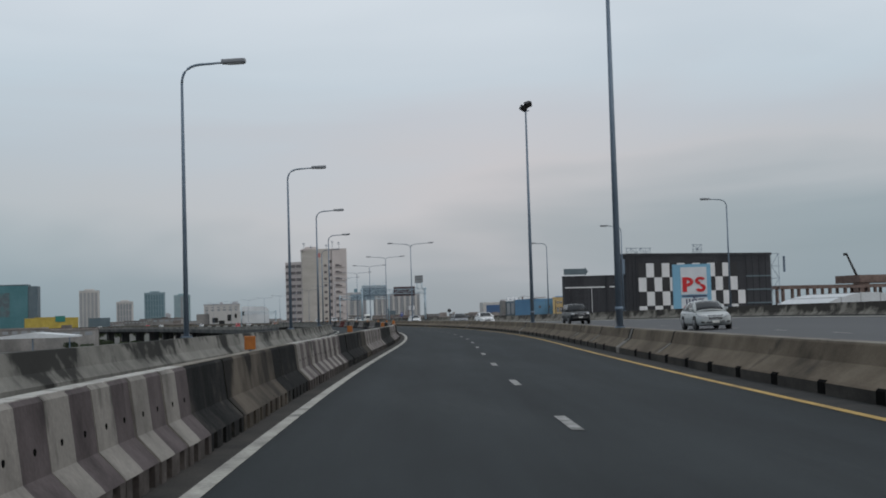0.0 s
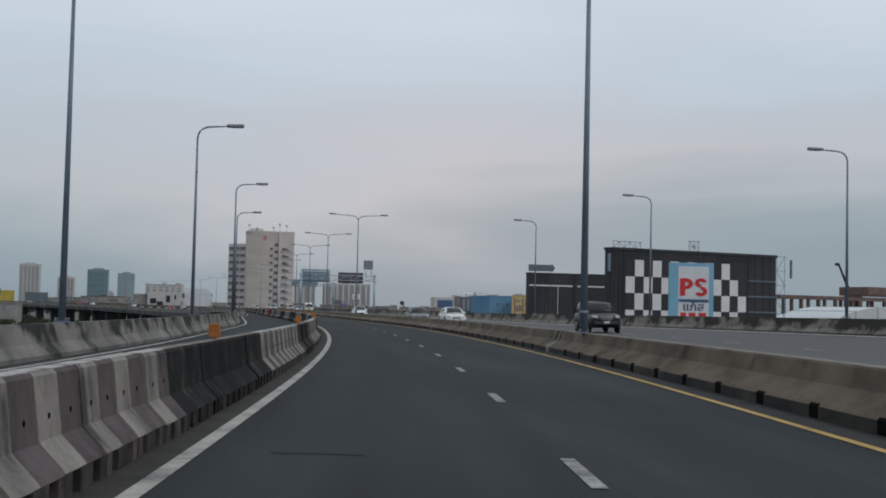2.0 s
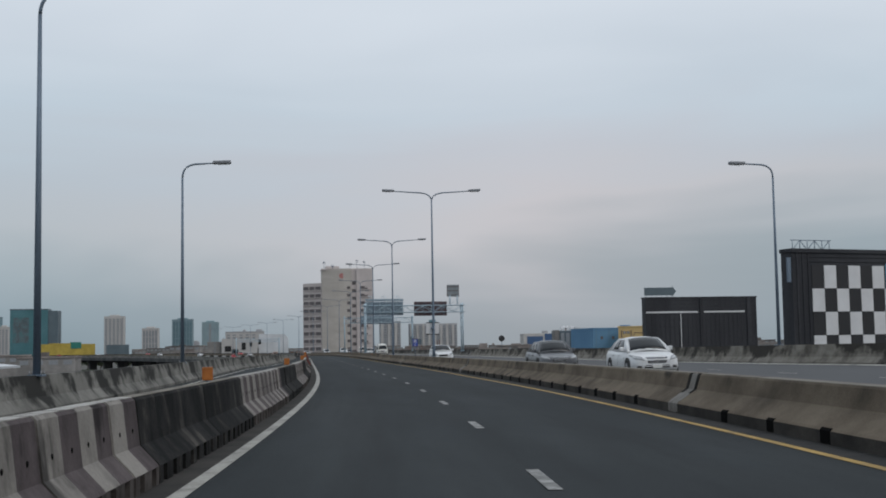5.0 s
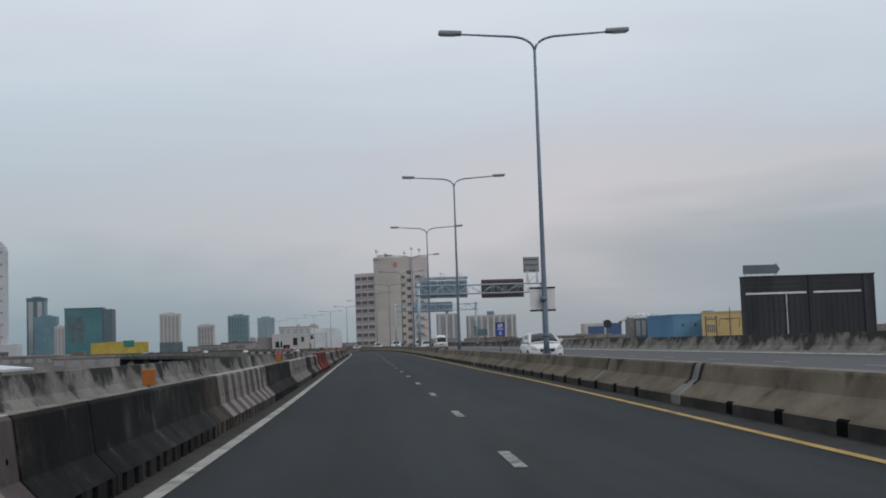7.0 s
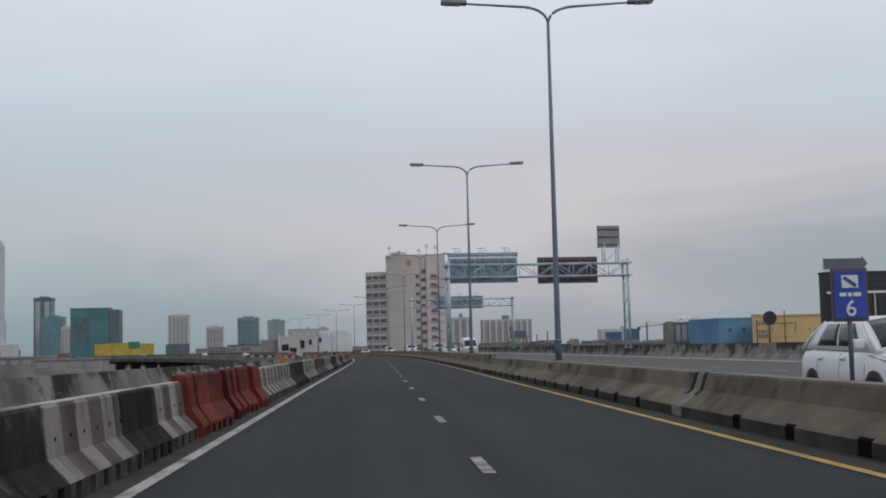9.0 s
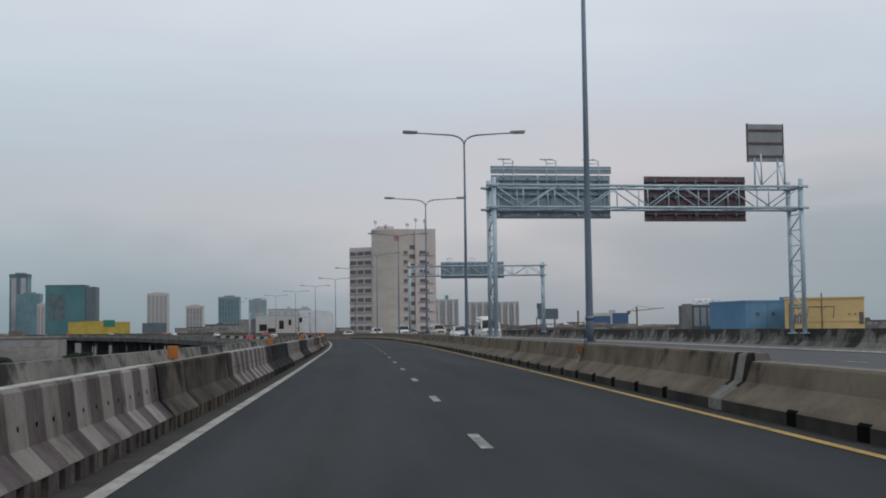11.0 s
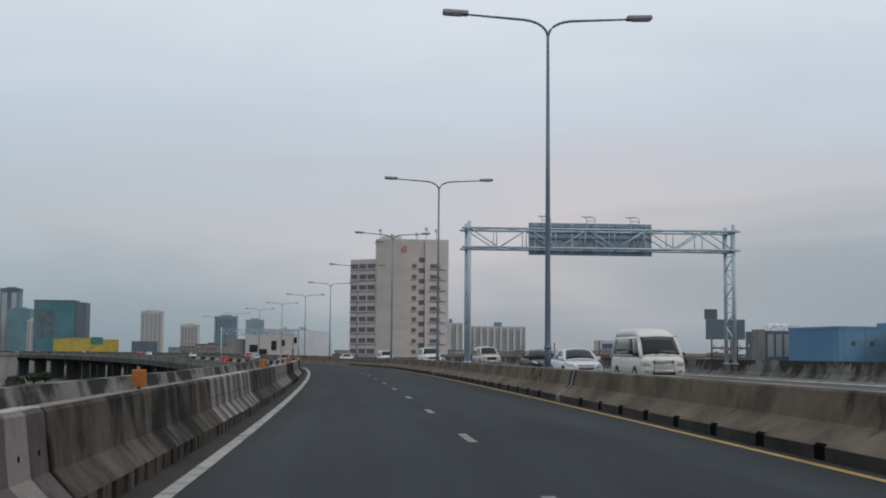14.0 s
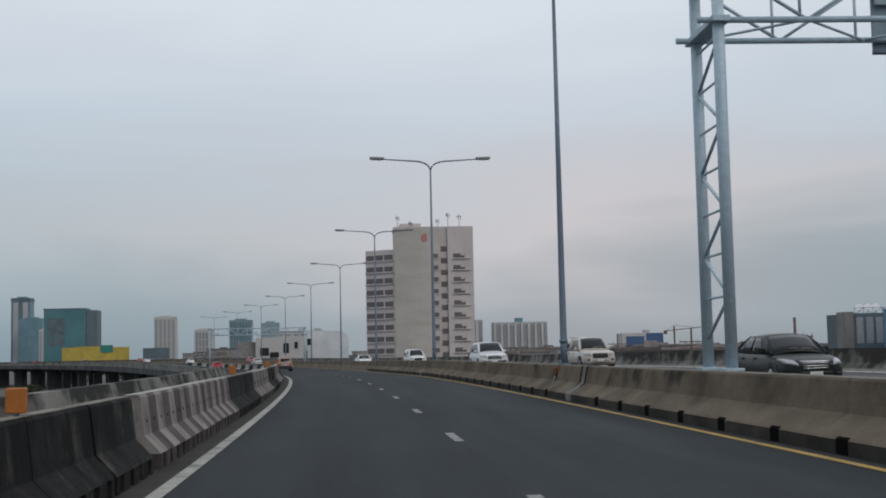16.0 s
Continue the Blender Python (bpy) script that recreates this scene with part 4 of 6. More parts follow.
            part("brace", tube(bmesh.new(), [(x0, yy, h - (1.14 if i % 2 else 0.18)), (x1, yy, h - (0.18 if i % 2 else 1.14))], 0.032, 6), GANTRY, ob)
            part("post", tube(bmesh.new(), [(x1 - 0.12, yy, h - 1.14), (x1 - 0.12, yy, h - 0.18)], 0.026, 6), GANTRY, ob)
    for zz in (h - 0.18, h - 1.14):
        for i in range(bays):
            x0, x1 = width * i / bays, width * (i + 1) / bays
            part("cross_brace", tube(bmesh.new(), [(x0, -depth / 2, zz), (x1, depth / 2, zz)] if i % 2 else [(x0, depth / 2, zz), (x1, -depth / 2, zz)], 0.024, 6), GANTRY, ob)
    return ob


def sign_panel(ob_name, label, x0, x1, z0, z1, mat, m, lamps=0, split=False, group="sign panels on the gantries"):
    """A panel of the gantry, seen from behind: sheet, stiffening rails, lamp brackets on its top edge."""
    ob = thing(ob_name, label, "road sign", group, m)
    strip = 0.4 if split else 0.0
    part("sheet", boxed(x0, x1, 0.0, 0.06, z0 + 0.09, z1 - strip, 0.012), mat, ob)
    part("bottom_lip", boxed(x0, x1, -0.06, 0.07, z0, z0 + 0.085, 0.015), SIGN_DARK if mat is SIGN_DARK else POLE_DARK, ob, "dark folded bottom lip")
    if split:
        part("top_strip", boxed(x0 - 0.02, x1 + 0.04, -0.09, 0.03, z1 - strip + 0.07, z1, 0.012), mat, ob, "narrow strip panel along the top")
        part("top_strip_rail", boxed(x0, x1, -0.12, -0.085, z1 - 0.16, z1 - 0.11), GANTRY, ob)
    k = max(3, int((x1 - x0) / 0.6))
    for i in range(k):
        x = x0 + (x1 - x0) * (i + 0.5) / k
        w = 0.05 if i % 2 else 0.028
        part("stiffener", boxed(x - w, x + w, -0.055, 0.004, z0 + 0.1, z1 - strip - 0.03), GANTRY if i % 3 == 0 and mat is SIGN_BACK else mat, ob)
    for f in (0.17, 0.55, 0.9):
        z = z0 + (z1 - strip - z0) * f
        part("rail", boxed(x0 + 0.03, x1 - 0.03, -0.11, -0.05, z - 0.045, z + 0.045), mat, ob)
        for i in range(5):
            x = x0 + (x1 - x0) * (i + 0.5) / 5
            part("rail_clip", boxed(x - 0.05, x + 0.05, -0.13, -0.045, z - 0.12, z + 0.05), POLE_DARK, ob)
    for i in range(lamps):
        x = x0 + (x1 - x0) * (0.14 + 0.72 * i / max(1, lamps - 1))
        bm = bmesh.new()
        for d in (-0.22, 0.22):
            tube(bm, [(x + d, -0.1, z1 - 1.3), (x + d, -0.1, z1 + 0.24), (x + d, 0.75, z1 + 0.42)], 0.024, 6)
        tube(bm, [(x - 0.22, -0.1, z1 + 0.12), (x + 0.22, -0.1, z1 + 0.12)], 0.02, 6)
        tube(bm, [(x - 0.3, 0.75, z1 + 0.42), (x + 0.3, 0.75, z1 + 0.42)], 0.035, 6)
        part("lamp_bracket", bm, GANTRY, ob)
    return ob


g1 = gantry(14.05, 6.79)
g1.matrix_basis = Matrix.Translation((28.5, 270.9, 0.82)) @ Matrix.Rotation(radians(3), 4, "Z")
g1m = g1.matrix_basis.copy()
sign_panel("gantry_sign", "large dull grey sign back with lamp brackets", 0.15, 5.6, 5.28, 7.62, SIGN_BACK, g1m @ pose(0, 0.76, 0), 3, True)
sign_panel("gantry_sign", "dark maroon sign back behind the truss", 7.2, 12.0, 5.15, 7.2, SIGN_DARK, g1m @ pose(0, 0.76, 0), 0)
# small square board on four legs over the gantry
sb = thing("square_board", "small square grey board on thin legs above the gantry", "road sign", m=g1m @ pose(12.85, 0, 6.5))
part("sheet", boxed(-0.85, 0.85, 0.3, 0.38, 1.35, 3.08, 0.02), BOARD_TEAL, sb)
for z in (1.6, 2.2, 2.8):
    part("rail", boxed(-0.8, 0.8, 0.24, 0.31, z - 0.04, z + 0.04), SIGN_DARK, sb)
part("edge_frame", boxed(-0.88, -0.83, 0.28, 0.4, 1.33, 3.1), SIGN_DARK, sb)
part("edge_frame", boxed(0.83, 0.88, 0.28, 0.4, 1.33, 3.1), SIGN_DARK, sb)
for x in (-0.55, 0.55):
    for yy in (-0.45, 0.3):
        part("leg", tube(bmesh.new(), [(x, yy, 0.06), (x, yy, 1.6)], 0.04, 8), GANTRY, sb)
    part("brace", tube(bmesh.new(), [(x, -0.45, 0.1), (x, 0.3, 1.4)], 0.025, 6), GANTRY, sb)
part("brace", tube(bmesh.new(), [(-0.55, -0.45, 0.2), (0.55, -0.45, 1.2)], 0.025, 6), GANTRY, sb)

g2 = gantry(13.45, 6.88, 1.4)
g2m = Matrix.Translation((29.86, 341.2, 0.82)) @ Matrix.Rotation(radians(-1.5), 4, "Z")
g2.matrix_basis = g2m
sign_panel("gantry_sign", "wide grey sign back with three lamp brackets", 3.2, 9.6, 5.5, 7.16, SIGN_BACK, g2m @ pose(0, 0.76, 0), 3)

g3 = gantry(14.0, 6.2)
g3.matrix_basis = road_pose(508, -7.9, 0.5)
tagged(g3, "distant steel truss gantry over the bending road")

# white double-faced board clamped to a lamp post
x, y = POSTS[0][1], POSTS[0][0]
bb = thing("post_board", "white board with black edge strips clamped to the lamp post", "sign", m=Matrix.Translation((on_road(param_for(y, MEDIAN), MEDIAN).x * 0.3 + x * 0.7 - 0.04, y + 0.17, 0)) @ Matrix.Rotation(-lane_turn(y), 4, "Z"))
part("sheet", boxed(-0.43, 0.43, -0.03, 0.03, 2.2, 2.95, 0.01), WHITE_SIGN, bb)
part("edge_strip", boxed(-0.44, 0.44, -0.04, 0.04, 2.93, 2.99), BLACK, bb)
part("edge_strip", boxed(-0.44, 0.44, -0.04, 0.04, 2.16, 2.22), BLACK, bb)
part("clamp", tube(bmesh.new(), [(0, -0.17, 2.5), (0, -0.17, 2.66)], 0.12, 12), POLE_DARK, bb)
part("clamp", boxed(-0.06, 0.06, -0.17, -0.02, 2.54, 2.62), POLE_DARK, bb)


def letters(text, size, mat, m, parent, name="lettering", depth=0.008, bold=0.0):
    cu = bpy.data.curves.new("text", "FONT")
    cu.body, cu.size, cu.extrude, cu.align_x, cu.align_y = text, size, depth, "CENTER", "CENTER"
    cu.offset = bold
    tmp = bpy.data.objects.new("text", cu)
    scene.collection.objects.link(tmp)
    dg = bpy.context.evaluated_depsgraph_get()
    me = bpy.data.meshes.new_from_object(tmp.evaluated_get(dg))
    bpy.data.objects.remove(tmp)
    me.transform(m)
    me.materials.clear()
    me.materials.append(mat)
    ob = new(name, me)
    ob.parent = parent
    return ob


# blue number sign on the median
ns = thing("number_sign", "blue sign with a white figure 6 on a short post", "road sign", m=Matrix.Translation((26.12, 190.5, 0.70)) @ Matrix.Rotation(-lane_turn(190), 4, "Z"))
part("post", tube(bmesh.new(), [(0, 0.05, 0), (0, 0.05, 1.32)], 0.03, 8), POLE_DARK, ns)
part("backing", boxed(-0.22, 0.22, 0.0, 0.03, 0.70, 1.34, 0.008), SIGN_DARK, ns)
part("face", boxed(-0.195, 0.195, -0.014, 0.002, 0.74, 1.30), BLUE_SIGN, ns, "blue reflective face")
letters("6", 0.27, WHITE_SIGN, pose(0, -0.018, 0.85, 90), ns, "figure")
for i, (a, b) in enumerate(((-0.13, -0.05), (-0.03, 0.02), (0.04, 0.13))):
    part("text_bar", boxed(a, b, -0.018, -0.012, 1.0, 1.045), WHITE_SIGN, ns)
part("emblem", boxed(-0.1, 0.1, -0.018, -0.012, 1.10, 1.25, 0.004), WHITE_SIGN, ns)
part("emblem_bar", box(bmesh.new(), -0.09, 0.09, -0.024, -0.016, -0.02, 0.02, 0, 0, pose(0, 0, 1.175, 0, 35, 0)), BLUE_SIGN, ns)

# round sign seen from behind on the far parapet
rs = thing("round_sign", "round dark sign back on a thin post", "road sign", m=Matrix.Translation((on_road(param_for(237.7, 20.3), 20.28).x, 237.7, 1.03)))
part("post", tube(bmesh.new(), [(0, 0, 0), (0, 0, 1.5)], 0.03, 8), POLE_DARK, rs)
part("disc", tube(bmesh.new(), [(0, -0.05, 1.25), (0, -0.03, 1.25)], 0.36, 24), TRIM, rs)

# stepped sign back on the far parapet by the second gantry
p = param_for(345.5, 20.3)
ss = thing("stepped_sign", "grey stepped sign back on two posts", "road sign", m=road_pose(p, 20.28, 1.03))
part("panel", boxed(-0.55, 1.65, 0, 0.06, 1.1, 2.2, 0.01), TOWER_DARK, ss)
part("panel", boxed(-0.62, 0.1, 0.0, 0.062, 2.205, 2.75, 0.01), TOWER_DARK, ss)
for x in (-0.2, 1.25):
    part("post", tube(bmesh.new(), [(x, 0.1, 0), (x, 0.1, 2.15)], 0.045, 8), POLE_DARK, ss)

# ---- buildings ----
GZ = -11.0


def bands(ob, x0, x1, y, z0, z1, n, frac, mat, name="window_band", deep=0.25):
    """Rows of dark glazing set back in a front that faces -y."""
    step = (z1 - z0) / n
    for i in range(n):
        z = z0 + step * (i + 0.5)
        part(name, boxed(x0, x1, y - 0.06, y + deep, z - step * frac / 2, z + step * frac / 2), mat, ob)


def tower(name, label, x, y, w, d, top, wall, style, turn=0.0, glass=FAR_GLASS, group="distant high-rise towers"):
    """A far tower with its glazing, fins and roof plant; (x, y) is the near left corner at the ground."""
    ob = thing(name, label, "tower", group, Matrix.Translation((x, y, GZ)) @ Matrix.Rotation(turn, 4, "Z"))
    h = top - GZ
    part("wall", boxed(0, w, 0, d, 0, h, 0.4), wall, ob)
    floors = max(6, int(h / 3.4))
    if style == "grid":
        cols = max(3, int(w / 6))
        for c in range(cols):
            xa = w * (c + 0.18) / cols
            xb = w * (c + 0.82) / cols
            part("window_strip", boxed(xa, xb, -0.25, 0.4, 2, h - 3), glass, ob)
        for i in range(1, floors):
            part("floor_slab", boxed(-0.15, w + 0.15, -0.5, 0.6, h * i / floors - 0.45, h * i / floors + 0.45), wall, ob)
    elif style == "fins":
        cols = max(3, int(w / 5))
        part("window_wall", boxed(w * 0.04, w * 0.96, -0.2, 0.5, 2, h - 2.5), glass, ob)
        for c in range(cols + 1):
            xa = w * 0.04 + w * 0.92 * c / cols
            part("fin", boxed(xa - 0.6, xa + 0.6, -1.0, 0.4, 0, h - 1.0), wall, ob)
        for i in range(2, floors, 3):
            part("floor_slab", boxed(0, w, -0.5, 0.5, h * i / floors - 0.4, h * i / floors + 0.4), wall, ob)
    elif style == "glass":
        for i in range(1, floors):
            part("mullion_band", boxed(-0.05, w + 0.05, -0.2, 0.3, h * i / floors - 0.25, h * i / floors + 0.25), glass, ob)
        part("recess", boxed(w * 0.42, w * 0.56, -0.3, 0.3, 2, h - 2), glass, ob)
    part("roof_plant", boxed(w * 0.25, w * 0.75, d * 0.25, d * 0.75, h - 0.2, h + 3.2, 0.3), wall, ob)
    part("parapet", boxed(-0.2, w + 0.2, -0.2, d + 0.2, h - 0.6, h + 0.5), wall, ob)
    return ob


tower("residential_tower", "pale beige residential tower with many windows", -265.6, 2311, 33, 28, 66, TOWER_PALE, "grid", group="pale towers on the skyline")
tower("residential_tower", "pale slim residential tower with vertical fins", -194, 2231, 27, 25, 43, TOWER_PALE, "fins", group="pale towers on the skyline")
# this tower's glass is also paled for haze
tower("office_tower", "blue-grey office tower with a darker central bay", -161, 2452, 38, 30, 63, TOWER_SLATE, "fins", glass=plain("teal_tower_glass", (0.115, 0.19, 0.22), rough=0.35, scale=0.05))
tower("office_tower", "pale blue glass office tower", -100, 2325, 29, 26, 54, TOWER_PALE_BLUE, "glass", glass=FAR_GLASS)
tower("residential_tower", "low pale tower half lost in haze", -213, 2500, 14, 18, 24, TOWER_GREY, "grid", glass=TOWER_GREY)
tower("residential_tower", "low pale tower half lost in haze", -133, 2600, 14, 18, 22, TOWER_GREY, "grid", glass=TOWER_GREY)
# wide teal block with a mural and a slate side face
tb = thing("office_block", "wide teal glass office block with a painted mural", "office block", m=Matrix.Translation((-347.6, 1930, GZ)))
part("wall", boxed(0, 52, 0, 30, 0, 77.5, 0.5), TOWER_TEAL, tb)
part("side_wall", boxed(52.02, 66, 2.0, 30, 0, 75.5, 0.5), TOWER_DARK, tb, "dark slate side face")
for i in range(1, 20):
    part("mullion_band", boxed(0.5, 51.5, -0.25, 0.2, 77.5 * i / 20 - 0.15, 77.5 * i / 20 + 0.15), TOWER_TEAL, tb)
MURAL = material("faded_mural_paint", [(0.06, 0.145, 0.16), (0.095, 0.15, 0.165), (0.085, 0.095, 0.105), (0.06, 0.14, 0.155)], scale=0.11, rough=0.7, fine=0.5, spread=(0.38, 0.66))
part("mural", boxed(4, 26, -0.3, 0.1, 30, 66), MURAL, tb, "faded grey mural of plain shapes")
part("roof_edge", boxed(-0.4, 52.4, -0.4, 30.4, 76.6, 78.2), TOWER_DARK, tb)
# slim blue pair
tower("office_tower", "slim dark blue tower with pale corner strips", -518, 2439, 31, 28, 106, TOWER_BLUE, "glass", glass=TOWER_DARK)
tower("office_tower", "blue glass block before the slim tower", -494, 2390, 38, 26, 70, TOWER_BLUE, "glass", glass=TOWER_BLUE)
tower("residential_tower", "small pale apartment block by the glass towers", -440, 2300, 17, 20, 50, TOWER_PALE, "grid")
tower("office_tower", "grey-blue block on the far skyline", -560, 2300, 24, 22, 62, TOWER_BLUE, "glass", glass=TOWER_DARK)

# dark frame and pale corner strips of the slim tower
sf = [ob for ob in bpy.data.objects if ob.get("label", "") == "slim dark blue tower with pale corner strips"]
for ob in sf:
    for x in (3.5, 19.5):
        part("pale_strip", boxed(x, x + 8.0, -0.45, 0.1, 4, 110), TOWER_GREY, ob, "pale corner strip")
    part("crown", boxed(-0.4, 31.4, -0.4, 28.4, 112, 117.6), TOWER_DARK, ob, "dark crown")

# white tower with a rounded top
wt_ob = thing("white_tower", "white high-rise with a rounded shoulder and slot windows", "tower", m=Matrix.Translation((-259, 1063.6, GZ)))
prof = [(0, 0), (47, 0), (47, 88)] + [(36 + 11 * math.cos(a), 88 + 11 * math.sin(a)) for a in np.linspace(0.15, math.pi / 2, 9)] + [(34, 99), (34, 122), (0, 122)]
part("wall", prism(prof, 0, 6), TOWER_WHITE, wt_ob)
for i in range(18):
    z = 14 + i * 4.4
    part("slot_window", boxed(36.2, 41.5, -0.2, 0.3, z, z + 1.0), TOWER_DARK, wt_ob)
    if i % 2:
        part("slot_window", boxed(43, 44, -0.2, 0.3, z - 1, z + 0.4), TOWER_DARK, wt_ob)
part("edge_strip", boxed(33.2, 34.2, -0.3, 0.3, 0, 121), TOWER_DARK, wt_ob)
part("podium", boxed(30, 56, -3, 8, 0, 22, 0.5), TOWER_WHITE, wt_ob)
rb = thing("red_hoarding", "red and black advertising hoarding on posts", "billboard", m=Matrix.Translation((-228, 1035, GZ)))
part("panel", boxed(0, 18.3, 0, 1, 19.8, 34.7), plain("faded_red_hoarding", (0.42, 0.03, 0.04), rough=0.6), rb)
part("motif", boxed(10.5, 15.5, -0.2, 0.1, 22, 29, 0.3), BLACK, rb)
for x in (3, 9, 15):
    part("post", tube(bmesh.new(), [(x, 0.5, 0), (x, 0.5, 20.5)], 0.5, 8), POLE_DARK, rb)

# yellow hoarding with a green end panel
yb = thing("yellow_hoarding", "long yellow hoarding with a green panel", "billboard", m=Matrix.Translation((-238.8, 1534, GZ)) @ Matrix.Rotation(radians(24), 4, "Z"))
part("panel", boxed(0, 64, 0, 2.0, 9, 24.4, 0.2), YEL_BOARD, yb)
part("upper_panel", boxed(12, 40, -0.2, 2.2, 24.2, 25.3), YEL_BOARD, yb)
part("green_panel", boxed(36, 48, -0.4, 2.4, 19.2, 26.4, 0.2), plain("green_hoarding_panel", (0.02, 0.16, 0.13), rough=0.6), yb)
for i in range(9):
    part("panel_joint", boxed(3 + 7 * i, 3.3 + 7 * i, -0.1, 0.05, 9.2, 24.2), plain("yellow_joint", (0.33, 0.27, 0.03), rough=0.7) if i == 0 else bpy.data.materials["yellow_joint"], yb)
for x in (3, 20, 40, 61):
    part("post", boxed(x - 0.6, x + 0.6, 0.5, 1.7, 0, 9.2), POLE_DARK, yb)
db = thing("dark_hoarding", "dark grey hoarding on legs", "billboard", m=Matrix.Translation((-172, 1590, GZ)))
part("panel", boxed(0, 26, 0, 1.5, 12, 23), TOWER_DARK, db)
for x in (4, 22):
    part("post", boxed(x - 0.5, x + 0.5, 0.3, 1.3, 0, 12.1), POLE_DARK, db)

# white stepped hospital-like block beyond the bend
hb = thing("apartment_building", "tall pinkish-white building with a dark stair slot and balconies", "building", m=Matrix.Translation((42.3, 727.5, GZ)))
H = 53.6
foot = [(0.0, 14), (0.0, 3.0)] + [(13.0 * k / 6, 3.0 - 3.0 * math.sin(math.pi / 2 * k / 6)) for k in range(1, 7)] + [(15.0, 0.0), (15.0, 14)]
bm = bmesh.new()
lo, hi = [bm.verts.new((x, y, 0)) for x, y in foot], [bm.verts.new((x, y, H)) for x, y in foot]
for i in range(len(foot)):
    j = (i + 1) % len(foot)
    bm.faces.new((lo[i], lo[j], hi[j], hi[i]))
bm.faces.new(hi)
bmesh.ops.recalc_face_normals(bm, faces=bm.faces)
part("curved_wall", bm, HOSP_TILE, hb, "cream tiled curving front")
part("stair_slot", boxed(15.0, 17.4, 0.9, 14, 0, H - 0.02), HOSP_WALL, hb)
part("wall", boxed(17.4, 25.9, 0.0, 14, 0, H), HOSP_WALL, hb)
WING = Matrix.Translation((0, 4, 0)) @ Matrix.Rotation(radians(-33), 4, "Z") @ Matrix.Translation((0, -4, 0))


def winged(bm):
    bmesh.ops.transform(bm, matrix=WING, verts=bm.verts)
    return bm


part("wing_wall", winged(boxed(-11.2, 0.0, 4.0, 14, 0, H - 7.0)), HOSP_WALL, hb)
part("roof_parapet", boxed(-0.2, 26.1, 2.0, 14.2, H - 0.6, H + 0.25), HOSP_WALL, hb)
for i in range(11):
    z = H - 10.2 - 3.87 * i
    part("small_window", boxed(12.6, 14.2, -0.08, 0.8, z - 0.2, z + 1.25), HOSP_DARK, hb)
    part("slot_window", boxed(15.2, 17.2, 0.8, 1.4, z + 2.0, z + 3.7), HOSP_DARK, hb)
    w = part("long_window", boxed(19.2, 23.0, -0.1, 0.7, z - 0.2, z + 1.25), HOSP_DARK, hb)
    part("sill", boxed(18.9, 24.6, -0.5, 0.1, z - 0.5, z - 0.22), HOSP_WALL, w)
    part("blind_box", boxed(21.6, 22.9, -0.25, 0.1, z + 0.55, z + 1.2), HOSP_WALL, w)
    part("sill", boxed(12.3, 14.5, -0.3, 0.1, z - 0.42, z - 0.2), HOSP_WALL, hb)
    b = part("window_band", winged(boxed(-10.9, -0.7, 3.9, 4.6, z - 0.25, z + 1.5)), HOSP_DARK, hb)
    part("balcony_ledge", winged(boxed(-11.25, -0.5, 3.6, 4.05, z - 0.6, z - 0.23)), HOSP_WALL, b)
    for x in (-7.6, -4.1):
        part("mullion", winged(boxed(x - 0.22, x + 0.22, 3.84, 4.3, z - 0.25, z + 1.5)), HOSP_WALL, b)
part("emblem", tube(bmesh.new(), [(10.0, 0.12, H - 3.6), (10.0, 0.45, H - 3.6)], 1.35, 20), HOSP_EMBLEM, hb, "round faded red emblem")
part("roof_house", boxed(2, 9, 4, 12, H, H + 1.6, 0.2), HOSP_WALL, hb)
for x, hh in ((1.2, 4.2), (14.5, 3.0), (18.0, 5.0), (21.8, 4.4), (5.5, 2.4)):
    bm = tube(bmesh.new(), [(x, 4, H - 0.2), (x, 4, H + hh)], 0.09, 6)
    tube(bm, [(x - 0.7, 4, H + hh - 0.7), (x + 0.7, 4, H + hh - 0.7)], 0.1, 6)
    tube(bm, [(x - 0.35, 4, H + hh - 1.5), (x - 0.35, 4, H + hh - 0.1)], 0.12, 6)
    tube(bm, [(x + 0.5, 4, H + hh - 1.8), (x + 0.5, 4, H + hh - 0.3)], 0.1, 6)
    part("antenna", bm, POLE_DARK, hb)

# apartment slabs behind it
for x, w, top, y in ((220, 70, 38, 1900), (177, 30, 42, 1902)):
    ob = thing("apartment_slab", "grey-pink apartment slab with vertical stripes", "building", "apartment slabs in the distance", Matrix.Translation((x, y, GZ)))
    h = top - GZ
    part("wall", boxed(0, w, 0, 18, 0, h, 0.3), TOWER_GREY, ob)
    n = int(w / 8)
    for i in range(n):
        part("stair_bay", boxed(w * (i + 0.1) / n, w * (i + 0.42) / n, -2.2, 1, 0, h - (2.5 if i % 2 else 0.5)), TOWER_PALE, ob)
        part("window_bay", boxed(w * (i + 0.55) / n, w * (i + 0.9) / n, -0.4, 0.3, 3, h - 3), FAR_GLASS, ob)
        for k in range(12):
            part("slab_edge", boxed(w * (i + 0.5) / n, w * (i + 0.95) / n, -0.9, 0.2, 3 + (h - 6) * k / 12, 4.1 + (h - 6) * k / 12), TOWER_GREY, ob)
    part("water_tank", boxed(w * 0.42, w * 0.56, 5, 12, h - 0.1, h + 5.5, 0.4), TOWER_BLUE, ob)

# checkered hall behind the expressway
a = math.atan2(9.79, 37.24)
ck = thing("checkered_wall", "tall dark slate-grey hoarding wall with black and white checks", "hoarding", m=Matrix.Translation((77.05, 235.7, 0.09)) @ Matrix.Rotation(a, 4, "Z") @ Matrix.Diagonal((0.926, 0.926, 0.926, 1)))
